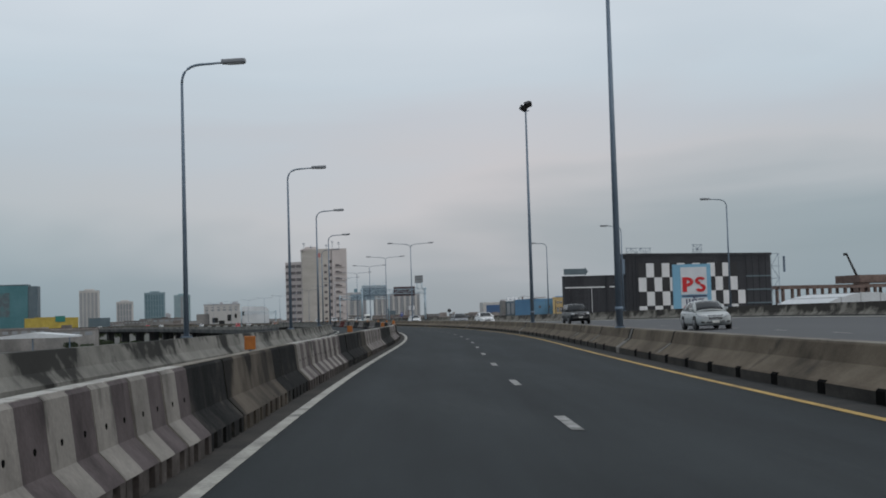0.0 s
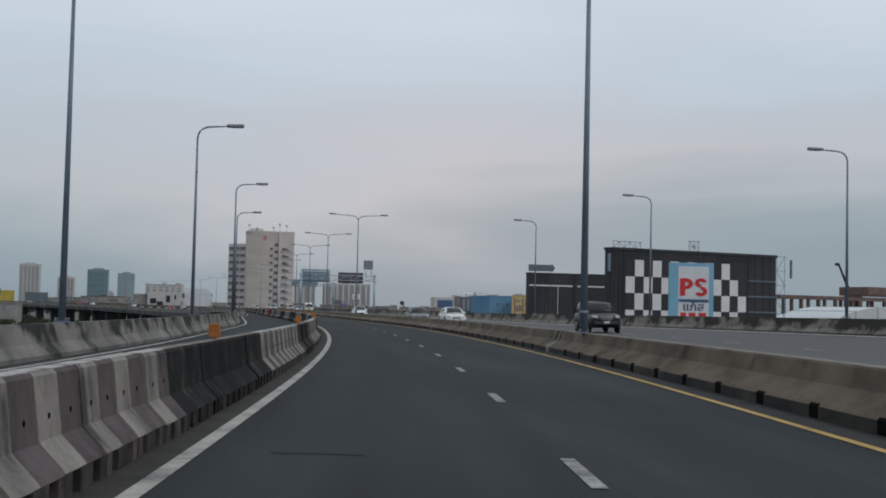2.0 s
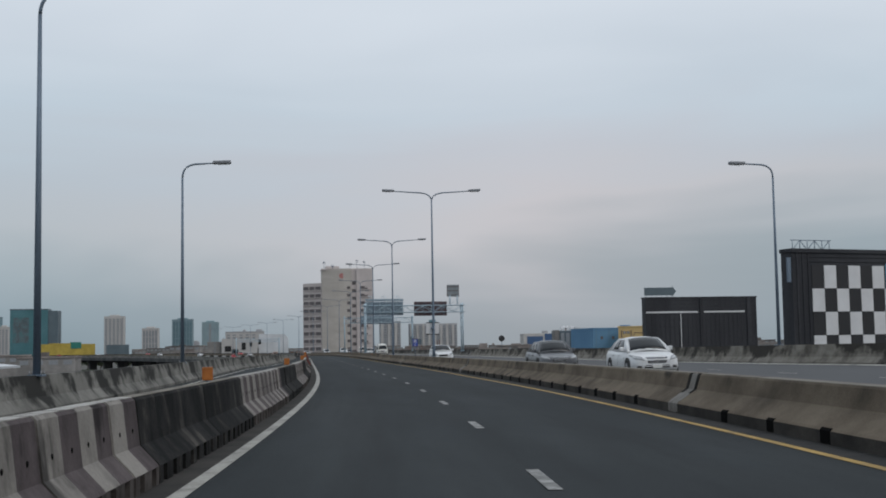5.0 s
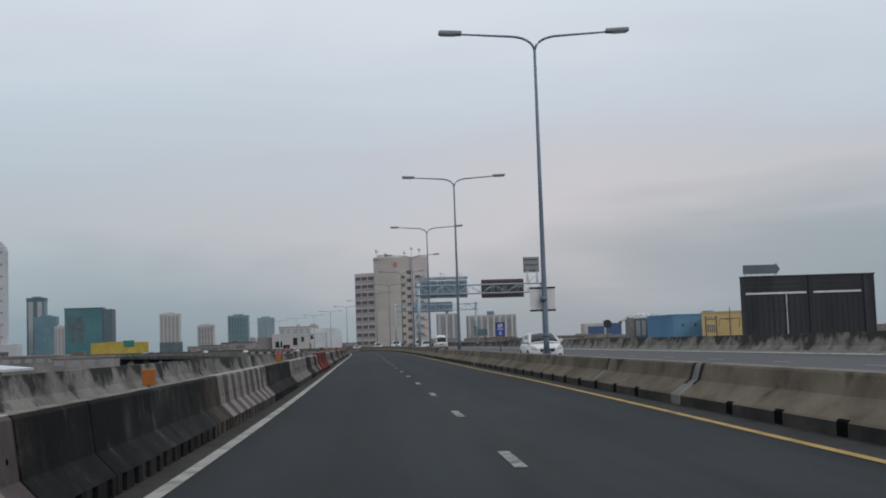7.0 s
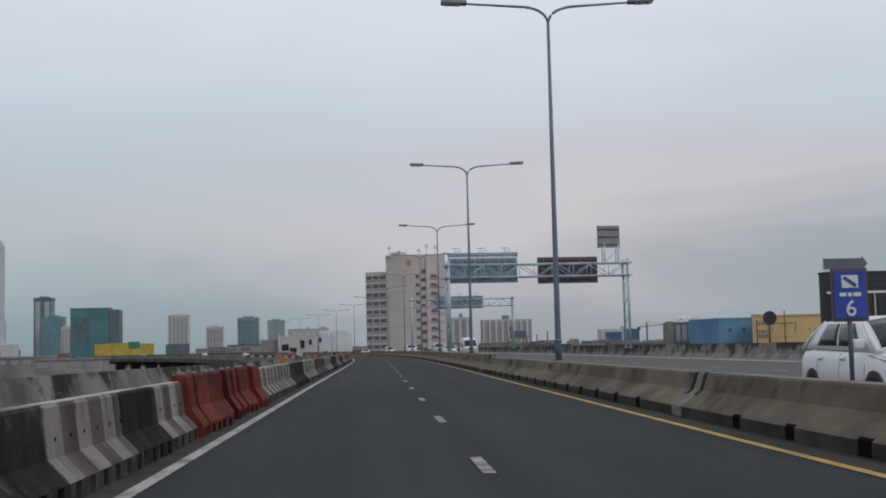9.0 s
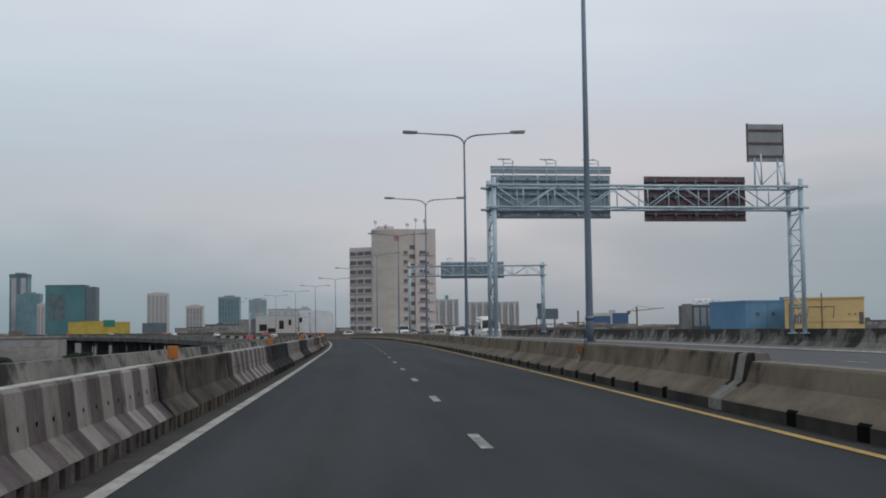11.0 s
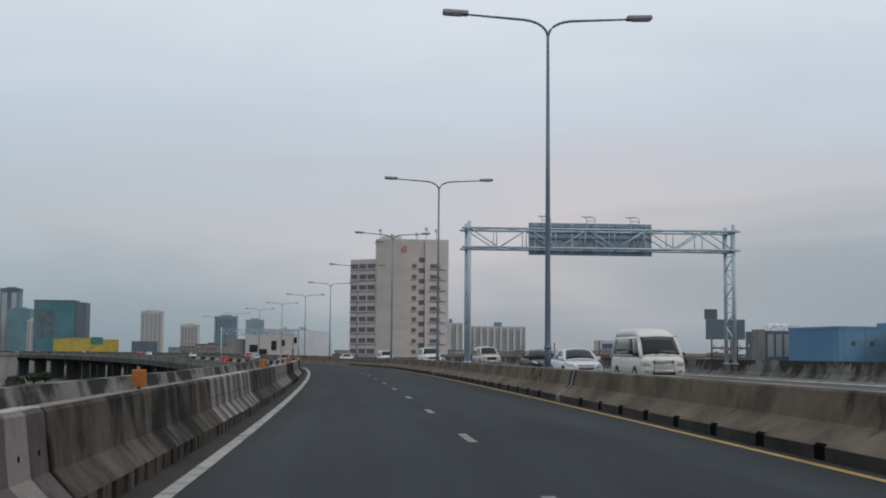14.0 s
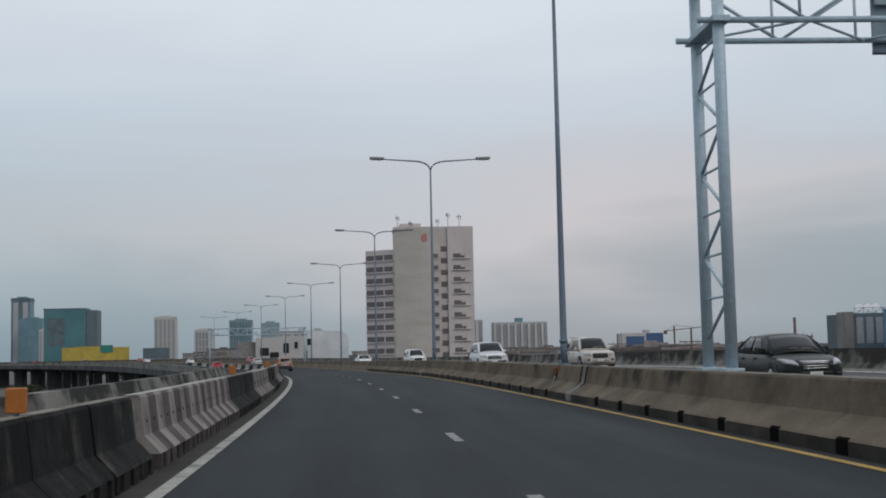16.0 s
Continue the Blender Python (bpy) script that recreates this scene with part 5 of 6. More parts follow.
part("wall", boxed(0, 38.5, 0, 2.2, GZ - 1.1, 13.2, 0.05), DARK_CLAD, ck)
part("roof_edge", boxed(-0.15, 38.7, -0.2, 2.3, 12.9, 13.4), DARK_CLAD, ck)
for r in range(5):
    z1 = 11.25 - 3.05 * r
    for c in range(14):
        if (c + r) % 2 == 1 and not (r == 0 and c > 12):
            part("white_panel", boxed(3.1 + 2.0 * c, 5.06 + 2.0 * c, -0.08, 0.05, z1 - 3.0, z1), CHK_WHITE, ck)
        elif c < 13:
            part("black_panel", boxed(3.1 + 2.0 * c, 5.06 + 2.0 * c, -0.06, 0.05, z1 - 3.0, z1), CHK_BLACK, ck)
for x in (0.7, 1.6, 2.5, 31.6, 33.4, 35.2, 37.0):
    part("cladding_joint", boxed(x, x + 0.18, -0.1, 0.05, -2, 12.85), DARK_CLAD, ck)
for z in (12.3, 11.7):
    part("cladding_joint", boxed(0.1, 38.3, -0.09, 0.05, z, z + 0.12), DARK_CLAD, ck)
for z in (8.2, 5.2, 2.2):
    part("cladding_rail", boxed(31.5, 38.3, -0.18, 0.05, z - 0.15, z + 0.15), TOWER_DARK, ck)


def scaffold(x0, x1, y, z0, z1, bays, lifts, parent, mat):
    rods = [[(x0 + (x1 - x0) * i / bays, y, z0), (x0 + (x1 - x0) * i / bays, y, z1)] for i in range(bays + 1)]
    for k in range(1, lifts + 1):
        z, low = z0 + (z1 - z0) * k / lifts, z0 + (z1 - z0) * (k - 1) / lifts
        rods.append([(x0 - 0.3, y, z), (x1 + 0.3, y, z)])
        for i in range(bays):
            xa, xb = x0 + (x1 - x0) * i / bays, x0 + (x1 - x0) * (i + 1) / bays
            rods.append([(xa, y, low), (xb, y, z)] if (i + k) % 2 else [(xb, y, low), (xa, y, z)])
    for r in rods:
        part("scaffold_tube", tube(bmesh.new(), r, 0.05, 5), mat, parent)


scaffold(38.9, 41.0, 0.3, GZ - 1.0, 13.2, 1, 9, ck, POLE_DARK)
scaffold(1.0, 7.0, 1.0, 13.3, 14.6, 5, 1, ck, POLE_DARK)
scaffold(18.2, 20.4, 1.0, 13.3, 15.3, 2, 2, ck, POLE_DARK)
part("side_lamp_frame", boxed(-0.9, -0.4, -0.3, 0.0, 9.0, 12.2), POLE_DARK, ck)
part("side_lamp_frame", boxed(42.0, 42.4, -0.3, 0.0, 9.0, 12.6), POLE_DARK, ck)

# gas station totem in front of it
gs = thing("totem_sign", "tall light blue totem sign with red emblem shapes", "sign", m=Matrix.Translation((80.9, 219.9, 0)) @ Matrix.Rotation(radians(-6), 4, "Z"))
part("board", boxed(0, 7.1, 0, 0.6, GZ, 9.5, 0.03), PS_BLUE, gs)
part("white_field", boxed(1.4, 6.3, -0.06, 0.02, 3.9, 8.95), PS_WHITE, gs)
part("white_strip", boxed(1.4, 6.3, -0.06, 0.02, -0.4, 3.3), PS_WHITE, gs)
part("rule", boxed(1.6, 6.2, -0.08, -0.02, 3.45, 3.75), PS_INK, gs)


def ring(cx, cz, rx, rz, a0, a1, thick, n=14):
    """A flat bent bar of the emblem."""
    bm = bmesh.new()
    rows = []
    for i in range(n + 1):
        t = a0 + (a1 - a0) * i / n
        o = Vector((cx + rx * math.cos(t), 0, cz + rz * math.sin(t)))
        q = Vector((cx + (rx - thick) * math.cos(t), 0, cz + (rz - thick * 0.8) * math.sin(t)))
        rows.append([bm.verts.new(o + Vector((0, -0.16, 0))), bm.verts.new(q + Vector((0, -0.16, 0))), bm.verts.new(q + Vector((0, -0.05, 0))), bm.verts.new(o + Vector((0, -0.05, 0)))])
    for r, q in zip(rows, rows[1:]):
        for k in range(4):
            bm.faces.new((r[k], r[(k + 1) % 4], q[(k + 1) % 4], q[k]))
    bm.faces.new(rows[0])
    bm.faces.new(rows[-1][::-1])
    bmesh.ops.recalc_face_normals(bm, faces=bm.faces)
    return bm


part("emblem_bar", boxed(1.7, 2.5, -0.16, -0.05, 4.4, 7.1), PS_RED, gs)
part("emblem_bow", ring(2.5, 6.25, 1.25, 0.86, -math.pi / 2, math.pi / 2, 0.68), PS_RED, gs)
part("emblem_bow", ring(5.05, 6.42, 0.98, 0.72, 0.35, math.pi * 1.5, 0.62), PS_RED, gs)
part("emblem_bow", ring(5.05, 5.1, 0.98, 0.76, -math.pi * 0.87, math.pi / 2, 0.62), PS_RED, gs)
letters("\u0e41\u0e01\u0e4a\u0e2a", 1.75, PS_INK, pose(3.85, -0.075, 2.62, 90) @ Matrix.Diagonal((1.15, 1, 1, 1)), gs, bold=0.045)
for x0, x1 in ((1.8, 2.7), (3.1, 4.2), (4.7, 5.9)):
    part("text_bar", boxed(x0, x1, -0.1, -0.04, 0.3, 1.75), PS_RED, gs)

# low dark hall with an arrow board on the roof
bh = thing("slate_wall", "dark slate-grey hoarding wall with a white stripe and arrow board", "hoarding", m=Matrix.Translation((108.0, 394.2, 0)))
part("wall", boxed(0, 29, 0, 3.0, GZ, 12.9, 0.05), DARK_CLAD, bh)
part("roof_edge", boxed(-0.1, 29.1, -0.1, 3.1, 12.75, 13.1), DARK_CLAD, bh)
part("white_stripe", boxed(0.2, 13.6, -0.12, 0.05, 9.1, 9.5), CHK_WHITE, bh)
part("white_stripe", boxed(15.2, 25.8, -0.12, 0.05, 9.1, 9.5), CHK_WHITE, bh)
for i in range(25):
    part("cladding_rib", boxed(1.18 * i + 0.3, 1.18 * i + 0.42, -0.1, 0.03, GZ, 8.9), DARK_CLAD, bh)
part("conduit", boxed(9.0, 9.14, -0.2, 0.02, GZ, 9.0), WHITE_SIGN, bh, "thin white conduit")
part("column", boxed(14.1, 14.7, -0.3, 0.1, GZ, 12.7), DARK_CLAD, bh)
part("column", boxed(26.4, 27.4, -0.3, 0.1, GZ, 12.7), DARK_CLAD, bh)
for z in (10.2, 11.2, 12.2, 7.4, 5.6, 3.8):
    part("cladding_joint", boxed(0.05, 28.9, -0.07, 0.03, z, z + 0.1), DARK_CLAD, bh)
bm = bmesh.new()
arrow = [(0.0, 13.55), (7.2, 13.55), (7.2, 13.25), (8.2, 14.55), (7.2, 15.85), (7.2, 15.5), (0.0, 15.5)]
part("arrow_board", prism(arrow, 0.3, 0.6), TOWER_DARK, bh, "dark arrow-shaped board")
for i in range(6):
    part("board_strut", tube(bmesh.new(), [(0.6 + 1.3 * i, 0.7, 13.0), (0.6 + 1.3 * i, 0.7, 15.2)], 0.06, 5), POLE_DARK, bh)

# blue and yellow blocks and their grey neighbours
bl = thing("blue_building", "flat-roofed bright blue building", "building", m=Matrix.Translation((131.0, 532, 0)) @ Matrix.Rotation(radians(9.5), 4, "Z"))
part("wall", boxed(0, 26, 0, 20, GZ, 7.6, 0.05), BLUE_BLDG, bl)
part("roof_edge", boxed(-0.1, 26.1, -0.1, 20.1, 7.2, 7.72), BLUE_BLDG, bl)
for i in range(5):
    part("window", boxed(3 + 4.5 * i, 3.9 + 4.5 * i, -0.12, 0.2, 3.6, 4.6), HOSP_DARK, bl)
    part("panel_joint", boxed(1.2 + 5 * i, 1.32 + 5 * i, -0.06, 0.1, GZ, 7.6), TOWER_BLUE, bl)
part("roof_tank", boxed(14.5, 17, 4, 8, 7.5, 8.7, 0.2), BLUE_BLDG, bl)
yl = thing("yellow_building", "pale yellow building with small dark windows", "building", m=Matrix.Translation((137.3, 521, 0)) @ Matrix.Rotation(radians(-22), 4, "Z") @ Matrix.Diagonal((1.19, 0.85, 1, 1)))
part("wall", boxed(0, 16, 0, 13, GZ, 7.9, 0.05), YEL_BLDG, yl)
part("roof_edge", boxed(-0.2, 16.2, -0.2, 13.2, 7.55, 8.0), YEL_BLDG, yl)
for x, z, tall in ((1.4, 1.5, 2.3), (2.5, 1.5, 2.3), (1.4, 5.3, 0.95), (2.5, 5.3, 0.95)):
    w = part("window", boxed(x, x + 0.85, -0.1, 0.1, z, z + tall), HOSP_DARK, yl)
    part("mullion", boxed(x + 0.37, x + 0.48, -0.16, -0.03, z, z + tall), WHITE_SIGN, w)
    part("transom", boxed(x, x + 0.85, -0.155, -0.03, z + tall * 0.55, z + tall * 0.55 + 0.12), WHITE_SIGN, w)
    part("lintel", boxed(x - 0.1, x + 0.95, -0.2, 0.0, z + tall, z + tall + 0.16), YEL_BLDG, w)
for x, top in ((1.0, 6.7), (3.8, 6.6)):
    part("drain_pipe", tube(bmesh.new(), [(x, -0.2, GZ), (x, -0.2, top)], 0.14, 6), RUST, yl)
part("string_course", boxed(4.2, 15.0, -0.14, 0.02, 1.9, 2.15), YEL_BLDG, yl)
part("side_opening", boxed(14.9, 15.8, -0.1, 0.1, 1.2, 4.2), HOSP_DARK, yl)
for x in (12.8, 14.0):
    part("wall_vent", boxed(x, x + 0.4, -0.1, 0.1, 3.5, 3.9), HOSP_DARK, yl)
for y in (2.6, 6.2):
    part("window", boxed(-0.12, 0.1, y, y + 1.6, 4.2, 5.8), HOSP_DARK, yl)
up = thing("utility_pole", "wooden utility pole with a crossarm and hanging cable stay", "utility pole", m=Matrix.Translation((137.3, 521, 0)) @ Matrix.Rotation(radians(-22), 4, "Z") @ Matrix.Translation((8.9, -2.5, 0)))
part("pole", tube(bmesh.new(), [(0, 0, GZ), (0, 0, 9.0)], [0.24, 0.16], 8), RUST, up)
part("crossarm", boxed(-3.2, 3.1, -0.12, 0.12, 5.45, 5.7), RUST, up)
for x in (-1.2, 1.2):
    part("brace", tube(bmesh.new(), [(x, 0, 5.5), (0, 0, 4.9)], 0.06, 5), RUST, up)
part("stay", tube(bmesh.new(), [(3.0, 0, 5.5), (2.7, 0, 2.8)], 0.13, 6), RUST, up)
part("stay", tube(bmesh.new(), [(-3.1, 0, 5.5), (-3.5, 0, 3.2)], 0.08, 6), RUST, up)
gb = thing("grey_building", "grey building with rooftop steel frames", "building", m=Matrix.Translation((124.0, 560, 0)))
part("wall", boxed(1.4, 9.6, 0, 14, GZ, 7.2, 0.05), TOWER_DARK, gb)
for i in range(3):
    part("roof_dish", tube(bmesh.new(), [(3.4 + 1.7 * i, 2, 8.3), (3.3 + 1.7 * i, 1.75, 8.45)], [0.25, 0.8], 14), WHITE_SIGN, gb, "pale roof dish")
    part("dish_post", tube(bmesh.new(), [(3.4 + 1.7 * i, 2, 7.1), (3.4 + 1.7 * i, 2, 8.35)], 0.07, 6), POLE_DARK, gb)
part("end_wall", boxed(-0.6, 1.2, -0.3, 4, GZ, 7.5, 0.05), LOWRISE, gb)
for i in range(4):
    part("window", boxed(1.8 + 2.0 * i, 3.2 + 2.0 * i, -0.1, 0.2, 1.2, 6.4), FAR_GLASS, gb)
scaffold(2.0, 9.5, 1.0, 7.1, 8.3, 4, 1, gb, POLE_DARK)
nv = thing("navy_building", "navy glass building with a white frame", "building", m=Matrix.Translation((409, 1990, GZ)))
part("wall", boxed(-1, 56, 0, 30, 0, 33, 0.3), TOWER_PALE, nv)
part("glass_front", boxed(4, 29, -0.5, 0.5, 2, 28.5), plain("navy_glass", (0.05, 0.10, 0.20), rough=0.35), nv)
part("glass_front", boxed(32, 55.5, -0.5, 0.5, 2, 32.5), bpy.data.materials["navy_glass"], nv)
part("roof_house", boxed(30, 38, 5, 12, 33, 37), TOWER_GREY, nv)

# building site with a concrete frame, a crane and white tents
st = thing("building_site", "unfinished concrete frame of columns and beams", "building site", m=Matrix.Translation((122, 262, 0)) @ Matrix.Rotation(radians(16), 4, "Z"))
for i in range(17):
    part("column", boxed(4.6 * i, 4.6 * i + 0.55, 0, 0.6, GZ, 5.2), RUST, st)
    part("column", boxed(4.6 * i + 1.5, 4.6 * i + 2.0, 9, 9.6, GZ, 5.4), RUST, st)
part("beam", boxed(-1, 75, -0.2, 0.8, 5.0, 5.7), RUST, st)
part("beam", boxed(-1, 76, 8.8, 9.8, 5.2, 6.0), RUST, st)
part("slab", boxed(24, 44, 1, 9, 6.2, 8.0, 0.05), RUST, st)
part("slab", boxed(20, 66, 0.9, 8.7, 2.1, 2.5), RUST, st)
cr = thing("mobile_crane", "dark lattice crane boom above the building site", "crane", m=Matrix.Translation((187.4, 356.4, 0)))
part("boom", tube(bmesh.new(), [(4.5, 0, 7.0), (0, 0, 16.9)], [0.45, 0.28], 6), BLACK, cr)
part("jib_head", boxed(-0.9, 0.3, -0.3, 0.3, 16.2, 17.0, 0.08), BLACK, cr)
part("mast", boxed(2.8, 6.4, -2, 2, GZ, 8.4, 0.2), RUST, cr)
tc = thing("tower_crane", "pale tower crane with a counterweight", "crane", m=Matrix.Translation((300, 470, 0)))
part("jib", tube(bmesh.new(), [(-10, 0, 22.2), (45, 0, 26.5)], 0.35, 6), RUST, tc)
part("tie", tube(bmesh.new(), [(-9, 0, 23), (14, 0, 31), (40, 0, 26.5)], 0.12, 5), RUST, tc)
part("counterweight", boxed(-12, -8, -1, 1, 19.5, 23.5, 0.2), RUST, tc)
part("mast", boxed(13, 15, -1, 1, GZ, 31, 0.05), RUST, tc)


def tent(x, y, w, d, z0, z1, turn=0.0):
    ob = thing("site_tent", "white tent roof with an arched ridge", "tent", "white tent roofs by the building site", Matrix.Translation((x, y, 0)) @ Matrix.Rotation(turn, 4, "Z"))
    pr = [(w * k / 12, z0 + (z1 - z0) * math.sin(math.pi * k / 12) ** 0.75) for k in range(13)]
    part("roof", prism(pr + [(w, z0 - 1.2), (0, z0 - 1.2)], 0, d), SHED_WHITE, ob)
    part("wall", boxed(0.3, w - 0.3, 0.3, d - 0.3, GZ, z0 - 1.1), TOWER_GREY, ob)
    for k in range(1, 5):
        part("seam", prism([(w * k / 5 - 0.12, z0), (w * k / 5 + 0.12, z0), (w * k / 5 + 0.12, z0 + 0.06 + (z1 - z0) * math.sin(math.pi * k / 5) ** 0.75), (w * k / 5 - 0.12, z0 + 0.06 + (z1 - z0) * math.sin(math.pi * k / 5) ** 0.75)], -0.05, d), TOWER_GREY, ob)
    return ob


tent(118, 236, 26, 16, 0.8, 3.6, radians(14))
tent(143, 250, 30, 16, 0.6, 3.2, radians(20))

# white shed and marked building beyond the bend
ws = thing("white_shed", "white shed with a rounded roof", "building", m=Matrix.Translation((9, 905, GZ)))
pr = [(0, 0), (19, 0), (19, 19)] + [(15 + 4 * math.cos(t), 19 + 4.2 * math.sin(t)) for t in np.linspace(0.3, math.pi / 2, 5)] + [(0, 23.6)]
part("wall", prism(pr, 0, 30), SHED_WHITE, ws)
part("dark_opening", boxed(-0.1, 1.5, -0.2, 0.3, 17, 20), BLACK, ws)
mb = thing("marked_building", "pale flat building with dark painted marks", "building", m=Matrix.Translation((-14, 890, GZ)))
part("wall", boxed(0, 22, 0, 20, 0, 20.5, 0.1), TOWER_PALE, mb)
part("annex", boxed(-9, -0.1, 2, 18, 0, 18.8, 0.1), LOWRISE, mb)
for x0, x1, z0, z1 in ((2, 6, 12.5, 16.0), (6.5, 10.5, 11.5, 14.0), (12.5, 15, 13.5, 18.0), (17.5, 19.0, 15.5, 18.5)):
    part("dark_mark", boxed(x0, x1, -0.15, 0.1, z0, z1, 0.3), BLACK, mb)
for i in range(5):
    part("roof_post", boxed(1 + 4.5 * i, 1.4 + 4.5 * i, 1, 1.4, 20.4, 21.6), TOWER_GREY, mb)

bk = thing("beige_block", "beige mid-rise block behind the marked building", "building", m=Matrix.Translation((-27, 1355, GZ)))
part("wall", boxed(0, 38, 0, 20, 0, 32, 0.3), TOWER_PALE, bk)
part("roof_edge", boxed(-0.4, 38.4, -0.4, 20.4, 31.6, 32.6), TOWER_GREY, bk)
for i in range(6):
    part("window_bay", boxed(1.5 + 6.2 * i, 4.6 + 6.2 * i, -0.3, 0.3, 3, 29.5), FAR_GLASS, bk)
    for k in range(8):
        part("slab_edge", boxed(1.2 + 6.2 * i, 4.9 + 6.2 * i, -0.6, 0.2, 4 + 3.3 * k, 5.2 + 3.3 * k), TOWER_PALE, bk)
for x, w in ((17, 3), (30, 6)):
    part("roof_tank", boxed(x, x + w, 6, 10, 32, 34.6, 0.2), TOWER_GREY, bk)

# long low hall by the left, with parked roofs
lh = thing("low_hall", "long low grey hall with a white roof edge", "building", m=Matrix.Translation((-151.0, 407, GZ - 1.2)))
part("wall", boxed(0, 62, 0, 40, 0, 12.6, 0.1), VIADUCT, lh)
part("roof_edge", boxed(-0.3, 62.4, -0.3, 40.3, 12.3, 13.2), SHED_WHITE, lh)
for i in range(8):
    part("window", boxed(3 + 7.2 * i, 6 + 7.2 * i, -0.12, 0.2, 8.2, 10.5), FAR_GLASS, lh)
ls = thing("canopy_roof", "low silver canopy roof beside the hall", "building", m=Matrix.Translation((-72, 400, GZ - 1.0)))
part("roof", prism([(0, 10.2), (24, 10.2), (24, 10.7), (12, 12.0), (0, 10.7)], 0, 26), SHED_WHITE, ls)
for x in (1, 12, 23):
    part("post", boxed(x - 0.2, x + 0.2, 1, 1.4, 0, 10.3), POLE_DARK, ls)

# low city on both sides, far off
rng = random.Random(11)


def lowrise(x, y, w, d, top):
    ob = thing("lowrise_building", "low city building with rows of small windows", "building", "low buildings along the skyline", Matrix.Translation((x, y, GZ)) @ Matrix.Rotation(radians(rng.uniform(-14, 14)), 4, "Z"))
    h = top - GZ
    part("wall", boxed(0, w, 0, d, 0, h, 0.1), LOWRISE, ob)
    part("roof", boxed(-0.4, w + 0.4, -0.4, d + 0.4, h - 0.3, h + 0.5), ROOFING, ob)
    n = max(2, int(w / 5))
    for i in range(n):
        part("window", boxed(w * (i + 0.2) / n, w * (i + 0.8) / n, -0.15, 0.2, h - 3.0, h - 1.2), FAR_GLASS, ob)
    if rng.random() < 0.6:
        part("roof_tank", boxed(w * 0.3, w * 0.5, d * 0.3, d * 0.5, h, h + rng.uniform(1, 3), 0.2), ROOFING, ob)


for k in range(120):
    y = rng.uniform(800, 2300)
    s = rng.uniform(-0.42, 0.55)
    x = s * y + 20
    near = [abs(x - lane_x(min(y, 1280))) < 45 and y < 1300, 20 < x < 80 and y < 760]
    hides = [-0.26 < (x - 20) / (y - 200) < -0.1 and y < 1650]
    w, d, top = rng.uniform(12, 40), rng.uniform(10, 25), rng.uniform(-3, 5) + y * 0.0035
    if any(near) or any(hides):
        continue
    lowrise(x, y, w, d, top if x < 0 else top - 5.2)
for x, y, w, top in ((62, 690, 14, 0.6), (95, 640, 12, 0.9), (112, 700, 20, 0.8), (150, 760, 24, 1.2), (84, 780, 18, 1.0), (180, 820, 26, 1.8), (-90, 640, 24, 0.2), (-130, 720, 30, 1.2)):
    lowrise(x, y, w, 14, top)

# far crane on the right-hand skyline
fc = thing("tower_crane", "pale far tower crane over the skyline", "crane", m=Matrix.Translation((431, 1810, GZ)))
part("mast", boxed(-0.9, 0.9, -0.9, 0.9, 0, 38, 0.05), RUST, fc)
part("jib", tube(bmesh.new(), [(-11, 0, 32.5), (36, 0, 36.5)], 0.55, 6), RUST, fc)
part("tie", tube(bmesh.new(), [(-10, 0, 32.8), (0, 0, 39.5), (26, 0, 35.8)], 0.2, 5), RUST, fc)
part("counterweight", boxed(-13, -9, -1.2, 1.2, 28.5, 33, 0.2), RUST, fc)

# utility poles on the right
for x, y, top in ((52.5, 368, 3.3), (58.1, 413, 3.3), (63.0, 458, 3.3), (65.2, 505, 3.4), (66.8, 552, 3.4)):
    ob = thing("utility_pole", "concrete utility pole with cross arms", "utility pole", "utility poles beyond the parapet", Matrix.Translation((x, y, GZ)))
    part("post", tube(bmesh.new(), [(0, 0, 0), (0, 0, top - GZ)], [0.2, 0.11], 8), RUST, ob)
    for z in (1.55, 2.3):
        part("cross_arm", boxed(-1.4, 1.4, -0.06, 0.06, top - GZ - z, top - GZ - z + 0.12), RUST, ob)
    for s in (-1, 1):
        part("brace", tube(bmesh.new(), [(s * 0.9, 0, top - GZ - 1.5), (0, 0, top - GZ - 2.0)], 0.03, 5), RUST, ob)
    for i in range(5):
        part("insulator", tube(bmesh.new(), [(-1.3 + 0.65 * i, 0, top - GZ - 1.45), (-1.3 + 0.65 * i, 0, top - GZ - 1.2)], 0.05, 6), TOWER_GREY, ob)


# trees below the road
def tree(x, y, top, spread, seed):
    r = random.Random(seed)
    ob = thing("street_tree", "dusty green tree with an uneven crown below the road", "tree", "trees below the viaduct", Matrix.Translation((x, y, GZ)))
    h = top - GZ
    bm = tube(bmesh.new(), [(0, 0, 0), (0.1, 0, h * 0.35), (0.3, 0.1, h * 0.6)], [0.35, 0.26, 0.12], 8)
    for k in range(6):
        a = r.uniform(0, 6.28)
        tube(bm, [(0.1, 0, h * (0.3 + 0.05 * k)), (math.cos(a) * spread * 0.6, math.sin(a) * spread * 0.6, h * (0.55 + 0.05 * k))], [0.13, 0.04], 5)
    part("trunk", bm, BARK, ob)
    bm = bmesh.new()
    for k in range(900):
        while True:
            v = Vector((r.uniform(-1, 1), r.uniform(-1, 1), r.uniform(-1, 1)))
            if 0.25 < v.length < 1:
                break
        lump = 0.75 + 0.35 * noise.noise(v * 2.1 + Vector((seed, 0, 0)))
        c = Vector((v.x * spread * lump, v.y * spread * lump, h * 0.68 + v.z * h * 0.32 * lump))
        s = r.uniform(0.22, 0.5)
